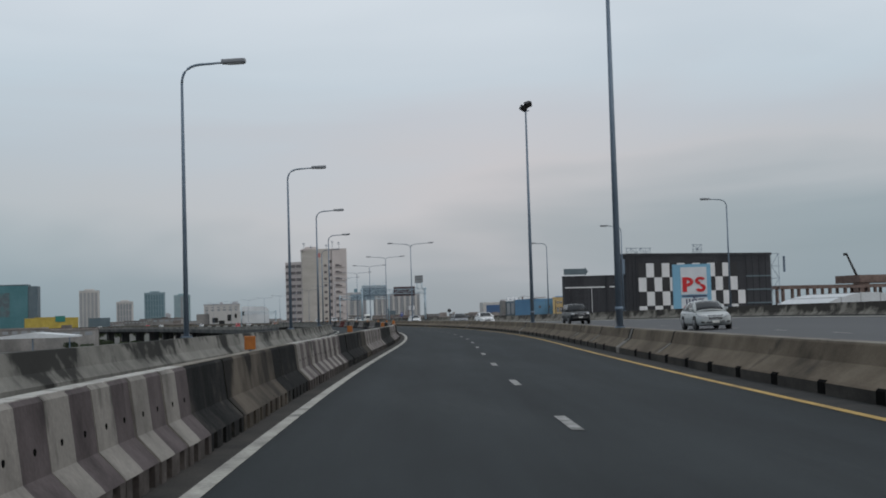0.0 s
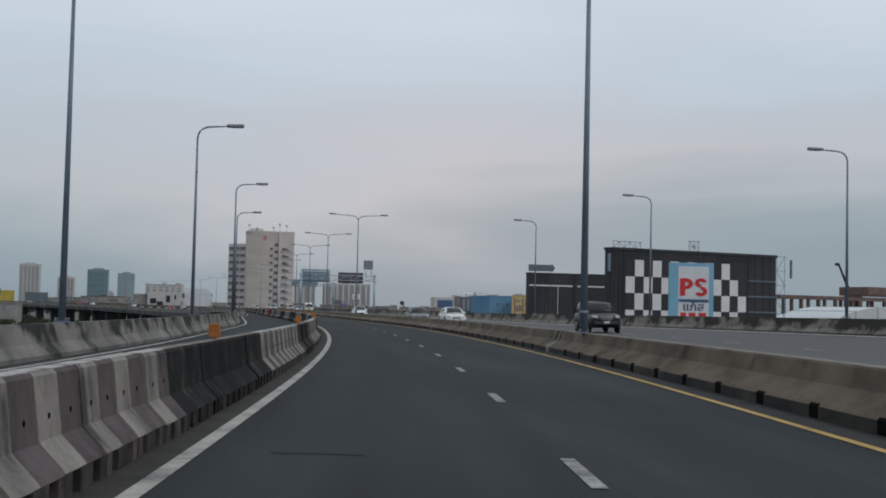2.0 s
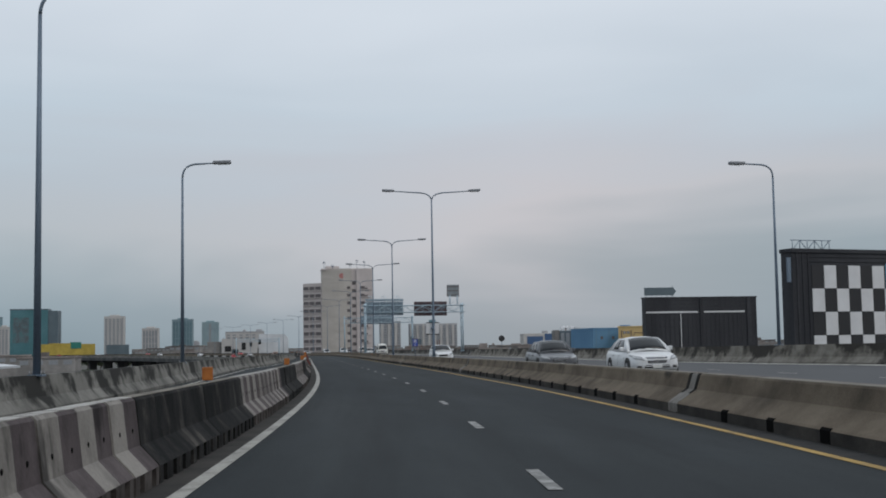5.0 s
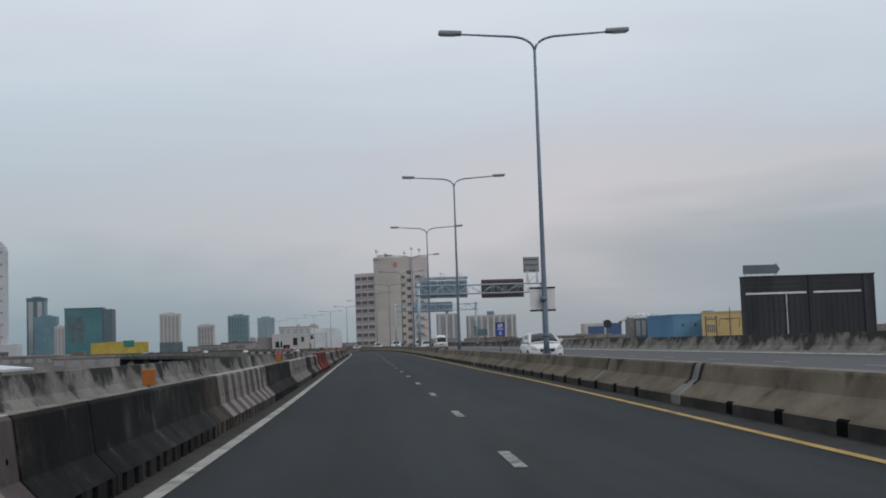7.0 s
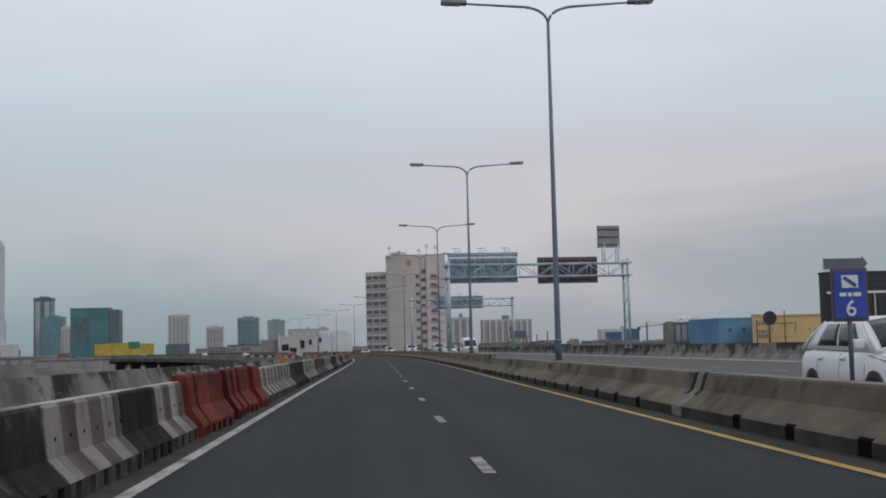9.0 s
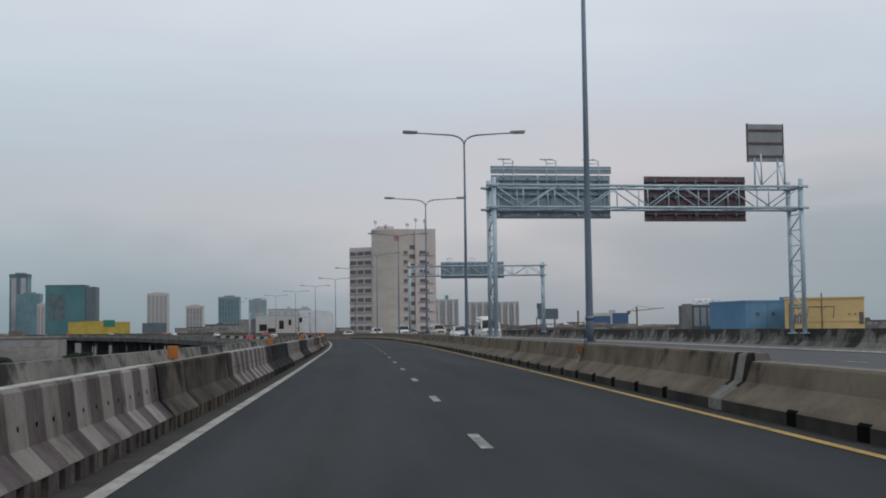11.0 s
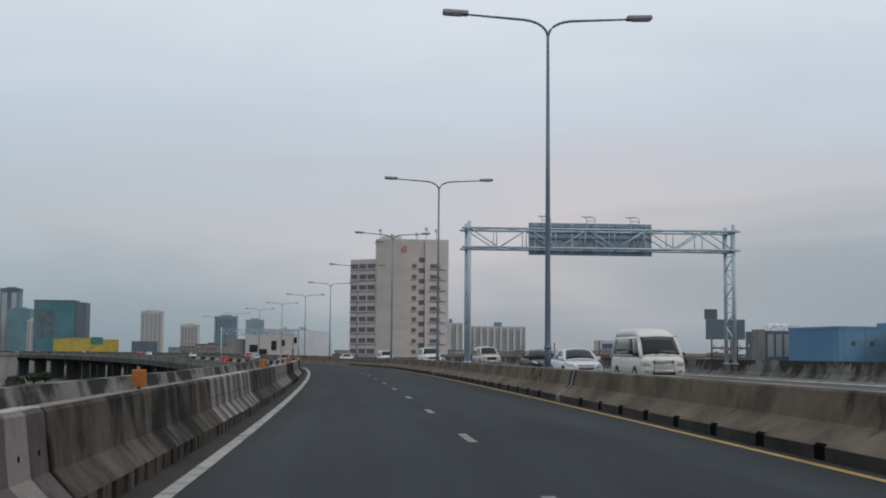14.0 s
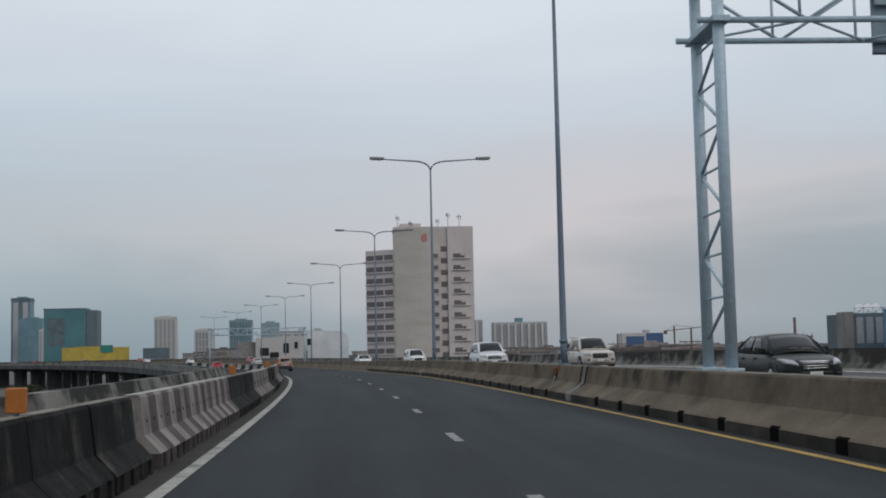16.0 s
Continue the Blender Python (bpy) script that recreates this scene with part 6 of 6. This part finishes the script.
        q = Euler((r.uniform(0, 3), r.uniform(0, 3), r.uniform(0, 3))).to_matrix()
        vs = [bm.verts.new(c + q @ Vector(p) * s) for p in ((-1, 0, 0), (0, -0.5, 0.1), (1, 0, 0), (0, 0.5, 0.1))]
        bm.faces.new(vs)
    part("crown", bm, LEAF, ob)


for k in range(22):
    yy = 380 + 16 * k + rng.uniform(-5, 5)
    tree(lane_x(yy) - rng.uniform(22, 70), yy, rng.uniform(-7.0, -4.4), rng.uniform(3, 5), k)
for k in range(44):
    yy = 560 + 10 * k + rng.uniform(-5, 5)
    q = on_road(yy, rng.uniform(30, 75))
    tree(q.x, q.y, rng.uniform(-3.0, 1.0), rng.uniform(5, 8), 100 + k)

# ---- vehicles, at rest ----
def spline(rows, n):
    """Rows of numbers, the first of them rising, drawn out smoothly to n rows."""
    rows = np.array(rows, float)
    t = np.concatenate([[0], np.cumsum(np.maximum(np.linalg.norm(np.diff(rows, axis=0), axis=1), 1e-3) ** 0.6)])
    slope = np.gradient(rows, t, axis=0)
    out = []
    for u in np.linspace(0, t[-1], n):
        i = int(np.clip(np.searchsorted(t, u) - 1, 0, len(t) - 2))
        h = t[i + 1] - t[i]
        f = (u - t[i]) / h
        out.append((2 * f ** 3 - 3 * f ** 2 + 1) * rows[i] + (f ** 3 - 2 * f ** 2 + f) * h * slope[i] + (3 * f ** 2 - 2 * f ** 3) * rows[i + 1] + (f ** 3 - f ** 2) * h * slope[i + 1])
    return out


def loft(sections, smooth=True):
    """Closed rings of points joined in a row, ends capped."""
    bm = bmesh.new()
    rings = [[bm.verts.new(p) for p in s] for s in sections]
    n = len(rings[0])
    for r, q in zip(rings, rings[1:]):
        for k in range(n):
            bm.faces.new((r[k], r[(k + 1) % n], q[(k + 1) % n], q[k])).smooth = smooth
    bm.faces.new(rings[0][::-1])
    bm.faces.new(rings[-1])
    bmesh.ops.recalc_face_normals(bm, faces=bm.faces)
    return bm


def sheet(rows, thick):
    """A grid of (point, normal) made into a thin curved sheet."""
    bm = bmesh.new()
    top = [[bm.verts.new(p) for p, n in r] for r in rows]
    low = [[bm.verts.new(p - n * thick) for p, n in r] for r in rows]
    a, b = len(rows), len(rows[0])
    for g in (top, low):
        for i in range(a - 1):
            for j in range(b - 1):
                bm.faces.new((g[i][j], g[i + 1][j], g[i + 1][j + 1], g[i][j + 1])).smooth = True
    edge = [(i, 0) for i in range(a)] + [(a - 1, j) for j in range(1, b)] + [(i, b - 1) for i in range(a - 2, -1, -1)] + [(0, j) for j in range(b - 2, 0, -1)]
    for (i, j), (k, m) in zip(edge, edge[1:] + edge[:1]):
        bm.faces.new((top[i][j], top[k][m], low[k][m], low[i][j]))
    bmesh.ops.recalc_face_normals(bm, faces=bm.faces)
    return bm


# body: (along, half width as a share, underside, top); cab: base and roof corners (along, half width as a share, height)
SHAPES = {
    "sedan": dict(L=4.75, W=1.79, H=1.47, body=[(0, .56, .40, .62), (.06, .78, .28, .69), (.24, .91, .20, .76), (.65, .97, .18, .84), (1.25, 1, .18, .92), (2.0, 1, .18, .95), (3.2, 1, .18, .97), (3.9, .99, .2, 1.0), (4.45, .95, .24, 1.0), (4.68, .86, .33, .93), (4.75, .66, .43, .80)],
                  cab=((1.12, .86, .88), (4.18, .82, .97), (1.98, .67, 1.40), (3.28, .65, 1.40)), wheel=.325, axles=(.88, 3.62),
                  lamp=((.50, .60), (.87, .66), (.91, .80), (.60, .735)), grille=((-.36, .50), (.36, .50), (.42, .69), (-.42, .69)), split=((.17, .47), (.50, .80))),
    "hatch": dict(L=4.15, W=1.71, H=1.51, body=[(0, .58, .40, .66), (.05, .80, .28, .74), (.2, .92, .20, .82), (.5, .97, .18, .90), (1.0, 1, .18, .98), (2.0, 1, .18, 1.0), (3.2, 1, .18, 1.02), (3.75, .98, .22, 1.02), (4.05, .92, .30, .98), (4.15, .75, .42, .85)],
                  cab=((.82, .86, .94), (4.02, .84, 1.0), (1.72, .68, 1.44), (3.45, .66, 1.44)), wheel=.31, axles=(.78, 3.35),
                  lamp=((.50, .64), (.87, .70), (.92, .90), (.64, .80)), grille=((-.40, .56), (.40, .56), (.40, .68), (-.40, .68)), split=((.17, .47), (.50, .80))),
    "suv": dict(L=4.75, W=1.86, H=1.82, body=[(0, .66, .50, .90), (.06, .85, .38, .98), (.25, .94, .30, 1.04), (.65, .98, .28, 1.10), (1.3, 1, .28, 1.15), (2.2, 1, .28, 1.17), (3.6, 1, .28, 1.19), (4.4, .98, .30, 1.19), (4.68, .93, .38, 1.12), (4.75, .80, .46, 1.0)],
                cab=((1.22, .87, 1.10), (4.66, .86, 1.14), (1.95, .72, 1.75), (4.3, .70, 1.75)), wheel=.38, axles=(.95, 3.72),
                lamp=((.52, .84), (.90, .86), (.93, 1.0), (.56, .98)), grille=((-.46, .72), (.46, .72), (.48, .93), (-.48, .93)), split=((.11, .40), (.43, .68), (.71, .93))),
    "pickup": dict(L=5.15, W=1.8, H=1.78, body=[(0, .66, .48, .86), (.06, .85, .38, .95), (.25, .94, .30, 1.02), (.7, .98, .28, 1.06), (1.4, 1, .28, 1.08), (2.4, 1, .28, 1.09), (4.4, 1, .28, 1.09), (5.0, .98, .34, 1.08), (5.12, .95, .42, 1.04), (5.15, .88, .5, .98)],
                   cab=((1.3, .86, 1.04), (3.55, .86, 1.05), (1.98, .70, 1.71), (3.25, .70, 1.71)), wheel=.37, axles=(.95, 4.05),
                   lamp=((.52, .80), (.90, .82), (.93, .98), (.56, .95)), grille=((-.44, .66), (.44, .66), (.46, .88), (-.46, .88)), split=((.14, .50), (.54, .88))),
    "van": dict(L=5.4, W=1.9, H=2.0, body=[(0, .74, .44, .94), (.04, .89, .32, 1.02), (.16, .96, .24, 1.09), (.5, .99, .22, 1.15), (1.2, 1, .22, 1.18), (3.0, 1, .22, 1.2), (4.8, 1, .22, 1.2), (5.25, .98, .26, 1.18), (5.36, .95, .34, 1.14), (5.4, .88, .42, 1.05)],
                cab=((.26, .90, 1.06), (5.34, .92, 1.12), (1.08, .80, 1.93), (5.2, .80, 1.93)), wheel=.34, axles=(.98, 4.1),
                lamp=((.56, .74), (.93, .74), (.95, .93), (.62, .90)), grille=((-.42, .80), (.42, .80), (.46, .93), (-.46, .93)), split=((.05, .165), (.20, .94))),
}


def car(kind, name, label, color, group="cars on the opposite carriageway", chrome=False):
    """Front at y = 0 facing -y, wheels on z = 0."""
    g = SHAPES[kind]
    L, w, H = g["L"], g["W"] / 2, g["H"]
    ob = thing(name, label, "car", group)
    col = paint(name + "_" + label.split()[0] + "_paint", color)

    def ring(y, hw, low, top):
        t, x = top - low, hw * w
        half = [(0.0, low), (0.72, low), (0.93, low + 0.05 * t), (1.0, low + 0.30 * t), (0.99, low + 0.55 * t), (0.965, low + 0.80 * t), (0.90, low + 0.93 * t), (0.74, low + 0.985 * t), (0.38, top + 0.01), (0.0, top + 0.018)]
        return [(x * a, y, z) for a, z in half] + [(-x * a, y, z) for a, z in half[-2:0:-1]]

    bm = loft([ring(*row) for row in spline(g["body"], 30)])
    tree_ = BVHTree.FromBMesh(bm)
    part("body", bm, col, ob)

    def cast(p, d, lift):
        hit, nrm, _, _ = tree_.ray_cast(Vector(p), Vector(d))
        return (hit + nrm * lift, nrm) if hit else None

    def decal(piece, quad, mat, axis, sign, lift=0.008, nx=6, nz=3, parent=None, word=""):
        """A piece let into the body, laid on it from the front, the rear (axis y) or a side (axis x)."""
        a, b, c, d = (Vector((u, v)) for u, v in quad)
        rows = []
        for i in range(nx + 1):
            r = []
            for j in range(nz + 1):
                q = a.lerp(b, i / nx).lerp(d.lerp(c, i / nx), j / nz)
                got = cast((q.x, -2 * sign + (L if sign < 0 else 0), q.y), (0, sign, 0), lift) if axis == "y" else cast((-3 * sign, q.x, q.y), (sign, 0, 0), lift)
                if got is None:
                    return None
                r.append(got)
            rows.append(r)
        return part(piece, sheet(rows, 0.03), mat, parent or ob, word)

    (fy, fw, fz), (ry, rw, rz), (ty, tw, tz), (by, bw, bz) = g["cab"]
    lo = [Vector((-fw * w, fy, fz)), Vector((fw * w, fy, fz)), Vector((rw * w, ry, rz)), Vector((-rw * w, ry, rz))]
    hi = [Vector((-tw * w, ty, tz)), Vector((tw * w, ty, tz)), Vector((bw * w, by, bz)), Vector((-bw * w, by, bz))]
    centre = Vector((0, L / 2, H * 0.6))

    def surface(i, j, s, u, lift):
        """A point of the bowed cabin face between the corners i and j."""
        p = lo[i].lerp(lo[j], s).lerp(hi[i].lerp(hi[j], s), u)
        n = (lo[j] - lo[i]).cross(hi[i] - lo[i]).normalized()
        if n.dot(p - centre) < 0:
            n = -n
        bow = (0.11 if (i, j) == (0, 1) else 0.07 if (i, j) == (3, 2) else 0.035) * 4 * s * (1 - s) * (1 - 0.35 * u) + 0.025 * 4 * u * (1 - u)
        return p + n * (bow + lift), n

    def face(i, j, s0, s1, u0, u1, lift, a=8, b=4):
        return sheet([[surface(i, j, s0 + (s1 - s0) * k / a, u0 + (u1 - u0) * m / b, lift) for m in range(b + 1)] for k in range(a + 1)], 0.025)

    cabin = part("cabin", face(0, 1, 0, 1, 0, 1, 0), col, ob)
    for i, j in ((3, 2), (1, 2), (0, 3)):
        part("pillar_frame", face(i, j, 0, 1, 0, 1, 0), col, cabin)
    for i in range(4):
        part("pillar", tube(bmesh.new(), [lo[i], lo[i].lerp(hi[i], 0.5) + Vector(((0.012 if lo[i].x > 0 else -0.012), 0, 0.012)), hi[i] * 0.97 + Vector((0, (ty + by) / 2, tz - 0.03)) * 0.03], [0.05, 0.04, 0.024], 8), col, cabin)
    rows = []
    for k in range(13):
        f = k / 12
        y = ty - 0.09 + (by - ty + 0.17) * f
        half = (tw + (bw - tw) * f) * w * 1.03
        end = 1 - abs(2 * f - 1) ** 4
        rows.append([(x * half, y + 0.06 * (abs(x) ** 3) * (1 - 2 * f), tz - 0.035 + (H - tz + 0.035) * (0.35 + 0.65 * end) * (1 - abs(x) ** 3.2)) for x in np.linspace(-1, 1, 13)] + [(x * half * 0.97, y, tz - 0.07) for x in np.linspace(1, -1, 13)])
    part("roof", loft(rows), col, ob)
    part("windscreen", face(0, 1, 0.05, 0.95, 0.10, 0.93, 0.008), CAR_GLASS, cabin)
    part("rear_window", face(3, 2, 0.09, 0.91, 0.18, 0.9, 0.008), CAR_GLASS, cabin)
    for i, j in ((1, 2), (0, 3)):
        for s0, s1 in g["split"]:
            part("side_window", face(i, j, s0, s1, 0.14, 0.90, 0.008, 5, 3), CAR_GLASS, cabin)
    mid = (g["axles"][0] + g["axles"][1]) / 2
    belt = g["body"][5][3]
    for s in (-1, 1):
        for yy in (fy + 0.3, mid + 0.1, mid + 1.05):
            decal("door_seam", [(yy, 0.36), (yy + 0.014, 0.36), (yy + 0.014, belt - 0.06), (yy, belt - 0.06)], TRIM, "x", s, 0.002, 1, 6)
        for yy in (mid - 0.14, mid + 0.82):
            decal("door_handle", [(yy, belt - 0.17), (yy + 0.19, belt - 0.17), (yy + 0.19, belt - 0.13), (yy, belt - 0.13)], TRIM if kind == "pickup" else col, "x", s, 0.03, 3, 1)
        decal("sill_strip", [(g["axles"][0] + 0.42, g["body"][4][2] + 0.06), (g["axles"][1] - 0.42, g["body"][4][2] + 0.06), (g["axles"][1] - 0.42, g["body"][4][2] + 0.14), (g["axles"][0] + 0.42, g["body"][4][2] + 0.14)], TRIM, "x", s, 0.01, 8, 1)
    for yy in g["axles"]:
        for s in (-1, 1):
            r = g["wheel"]
            part("wheel_arch", tube(bmesh.new(), [(s * (w - 0.12), yy, r + 0.01), (s * (w + 0.004), yy, r + 0.01)], r + 0.055, 24), TRIM, ob)
            tyre = part("tyre", tube(bmesh.new(), [(s * (w - 0.2), yy, r), (s * (w - 0.17), yy, r), (s * (w - 0.02), yy, r), (s * (w + 0.012), yy, r)], [r - 0.05, r, r, r - 0.035], 24), RUBBER, ob)
            part("rim", tube(bmesh.new(), [(s * (w - 0.05), yy, r), (s * (w + 0.016), yy, r), (s * (w + 0.02), yy, r)], [r * 0.58, r * 0.62, r * 0.25], 18), RIM, tyre)
    sx = lambda quad, s: [(s * u * w, v) for u, v in quad]
    for s in (-1, 1):
        lamp = decal("headlight", sx(g["lamp"], s), LENS, "y", 1, 0.012, 5, 3)
        u0, v0 = g["lamp"][0]
        decal("fog_lamp", sx([(0.62, v0 - 0.26), (0.80, v0 - 0.26), (0.80, v0 - 0.18), (0.62, v0 - 0.18)], s), TRIM, "y", 1, 0.01, 3, 2)
        zt = g["body"][-3][3]
        decal("tail_light", sx([(0.62, zt - 0.30), (0.86, zt - 0.30), (0.86, zt - 0.10), (0.62, zt - 0.10)], s), TAIL, "y", -1, 0.012, 4, 3)
        bm = boxed(-0.1, 0.1, -0.05, 0.06, -0.075, 0.075, 0.035)
        bmesh.ops.transform(bm, matrix=pose(s * (fw * w + 0.12), fy + 0.42, fz + 0.14, 0, 0, -12 * s), verts=bm.verts)
        part("mirror", bm, col if kind != "van" else TRIM, ob)
    grille = decal("grille", sx(g["grille"], 1), TRIM, "y", 1, 0.008, 8, 2, None, "dark grille")
    (_, v0), (_, v1) = g["grille"][0], g["grille"][2]
    bright = CHROME if chrome or kind in ("suv", "van", "sedan") else TRIM
    for k in range(3):
        v = v0 + (v1 - v0) * (k + 0.5) / 3
        decal("grille_bar", sx([(-.38, v - .008), (.38, v - .008), (.38, v + .008), (-.38, v + .008)], 1), bright, "y", 1, 0.016, 8, 1, grille)
    decal("grille_trim", sx([(-.45, v1), (.45, v1), (.44, v1 + .025), (-.44, v1 + .025)], 1), bright, "y", 1, 0.016, 8, 1, grille)
    low = g["body"][2][2]
    decal("lower_intake", sx([(-.52, low + .14), (.52, low + .14), (.48, low + .24), (-.48, low + .24)], 1), TRIM, "y", 1, 0.006, 8, 1)
    if kind == "suv":
        decal("bumper_cladding", sx([(-.8, low + .12), (.8, low + .12), (.8, low + .34), (-.8, low + .34)], 1), TRIM, "y", 1, 0.012, 10, 2, None, "dark lower bumper")
    part("number_plate", boxed(-0.17, 0.17, -0.04, -0.005, v0 - 0.17, v0 - 0.06, 0.006), PLATE, ob)
    part("bumper", boxed(-w * 0.86, w * 0.86, L - 0.1, L + 0.05, g["body"][-2][2] + 0.05, g["body"][-2][2] + 0.26, 0.05), TRIM if kind in ("pickup", "suv") else col, ob)
    part("number_plate", boxed(-0.17, 0.17, L + 0.045, L + 0.07, g["body"][-2][2] + 0.3, g["body"][-2][2] + 0.41), PLATE, ob)
    for s in (-0.32, 0.22):
        (p, n), (q, _) = surface(0, 1, 0.5 + s * 0.5, 0.06, 0.02), surface(0, 1, 0.5 + s * 0.5 + 0.26, 0.16, 0.02)
        part("wiper", tube(bmesh.new(), [p, q], 0.011, 5), TRIM, ob)
    if kind == "van":
        rows = []
        for y, top, wide in spline([(1.0, 1.94, .74), (1.2, 2.04, .78), (1.7, 2.18, .795), (2.4, 2.26, .795), (4.6, 2.28, .795), (5.1, 2.25, .79), (5.22, 2.1, .78)], 16):
            rows.append([(-wide * w, y, 1.90), (wide * w, y, 1.90), (wide * w * 0.97, y, (top + 1.90) / 2 + 0.02), (wide * w * 0.86, y, top - 0.03), (wide * w * 0.4, y, top), (-wide * w * 0.4, y, top), (-wide * w * 0.86, y, top - 0.03), (-wide * w * 0.97, y, (top + 1.90) / 2 + 0.02)])
        part("raised_roof", loft(rows), col, ob)
        bar = part("bull_bar", tube(bmesh.new(), [(-0.42, -0.07, 0.42), (-0.42, -0.13, 0.56), (-0.40, -0.12, 0.80), (0.40, -0.12, 0.80), (0.42, -0.13, 0.56), (0.42, -0.07, 0.42)], 0.03, 8), CHROME, ob, "chrome bull bar")
        part("cross_tube", tube(bmesh.new(), [(-0.75, -0.06, 0.50), (-0.42, -0.13, 0.55), (0.42, -0.13, 0.55), (0.75, -0.06, 0.50)], 0.025, 8), CHROME, bar)
    if kind == "pickup":
        rows = [[(-w * f, y, 1.05), (w * f, y, 1.05), (w * f * 0.93, y, 1.4), (w * f * 0.82, y + d, H - 0.06), (w * 0.5, y + d, H - 0.015), (-w * 0.5, y + d, H - 0.015), (-w * f * 0.82, y + d, H - 0.06), (-w * f * 0.93, y, 1.4)] for y, f, d in ((3.5, .9, 0.02), (3.7, .92, 0), (4.7, .92, -.02), (5.0, .9, -.12), (5.08, .86, -.22))]
        top = part("bed_cover", loft(rows), col, ob)
        part("bed_window", boxed(-w * 0.64, w * 0.64, 4.86, 5.075, 1.18, H - 0.26, 0.03), CAR_GLASS, top)
        for s in (-1, 1):
            part("bed_window", boxed(min(s * w * 0.80, s * w * 0.888), max(s * w * 0.80, s * w * 0.888), 3.75, 4.75, 1.2, 1.48, 0.02), CAR_GLASS, top)
        part("tailgate_seam", boxed(-w * 0.8, w * 0.8, 5.13, 5.156, 0.60, 0.612), TRIM, ob)
        part("roof_rack", boxed(-w * 0.55, w * 0.55, 3.75, 4.85, H - 0.01, H + 0.035, 0.012), WHITE_SIGN, ob, "pale flat roof rack")
    return ob


def opp_z(y, off):
    return RIGHT_Z(y) * (off - MEDIAN) / (RIGHT_EDGE(y) - MEDIAN) + 0.012


WHITE_C, SILVER_C, BLACK_C, GREY_C = (0.60, 0.61, 0.62), (0.33, 0.35, 0.355), (0.017, 0.021, 0.021), (0.09, 0.095, 0.105)
ONCOMING = [
    ("sedan", "sedan", "silver saloon car with dark windows", SILVER_C, 59.0, 13.6),
    ("suv", "suv", "dark grey sport utility car with silver lamps", (0.022, 0.024, 0.026), 105.5, 14.2),
    ("sedan", "sedan", "white saloon car with dark windscreen", WHITE_C, 137.0, 10.2),
    ("sedan", "sedan", "grey saloon car in the inner lane", GREY_C, 148.5, 8.9),
    ("hatch", "hatchback", "white hatchback car with dark windscreen", WHITE_C, 193.2, 8.5),
    ("van", "van", "cream-white passenger van with a raised roof", (0.56, 0.55, 0.51), 328.0, 12.5),
    ("sedan", "sedan", "white saloon car beside the gantry", WHITE_C, 334.0, 10.6),
    ("sedan", "sedan", "black saloon car with chrome grille", BLACK_C, 352.5, 12.2),
    ("sedan", "sedan", "dark grey saloon car among the traffic", GREY_C, 424.0, 15.4),
    ("pickup", "pickup", "pale beige pickup truck with dark glass", (0.46, 0.42, 0.38), 385.0, 14.2),
    ("suv", "suv", "white sport utility car with dark glass", WHITE_C, 398.0, 10.9),
    ("pickup", "pickup", "white pickup truck far along the road", WHITE_C, 445.0, 12.0),
    ("sedan", "sedan", "white saloon car far along the road", WHITE_C, 470.0, 9.6),
]
for kind, name, label, color, y, off in ONCOMING:
    o = car(kind, name, label, color)
    p = param_for(y, off)
    z = opp_z(p, off)
    tilt = math.degrees(math.atan(RIGHT_Z(p) / (RIGHT_EDGE(p) - MEDIAN)))
    o.matrix_basis = road_pose(p, off, z) @ pose(0, 0, 0, 0, -tilt, 0)

tailing = car("pickup", "pickup", "beige pickup truck with a covered bed, driving away", (0.33, 0.24, 0.20), "cars driving the same way")
tailing.matrix_basis = road_pose(478, 0.3, 0.01, math.pi)
redcar = car("hatch", "hatchback", "small red hatchback on the side ramp", (0.45, 0.02, 0.03), "cars driving the same way")
redcar.matrix_basis = road_pose(535, -5.6, 0.01, math.pi)
# a slow queue far round the bend
rng = random.Random(8)
for k in range(14):
    y = 560 + 44 * k + rng.uniform(-6, 6)
    src, off, turn = rng.choice([(ONCOMING[0], 8.6, 0), (ONCOMING[2], 12.5, 0), (ONCOMING[4], 16.5, 0)]) if k % 2 else (ONCOMING[2], rng.choice((0.0, 3.2)), math.pi)
    pick = rng.choice([ob for ob in bpy.data.objects if ob.get("category") == "car" and not ob.parent and ob.name.split(".")[0] in ("sedan", "hatchback", "suv", "van")])
    c2 = copy_thing(pick, road_pose(y, off, opp_z(y, off) if off > MEDIAN else 0.01, turn))
    tagged(c2, group="traffic far round the bend")
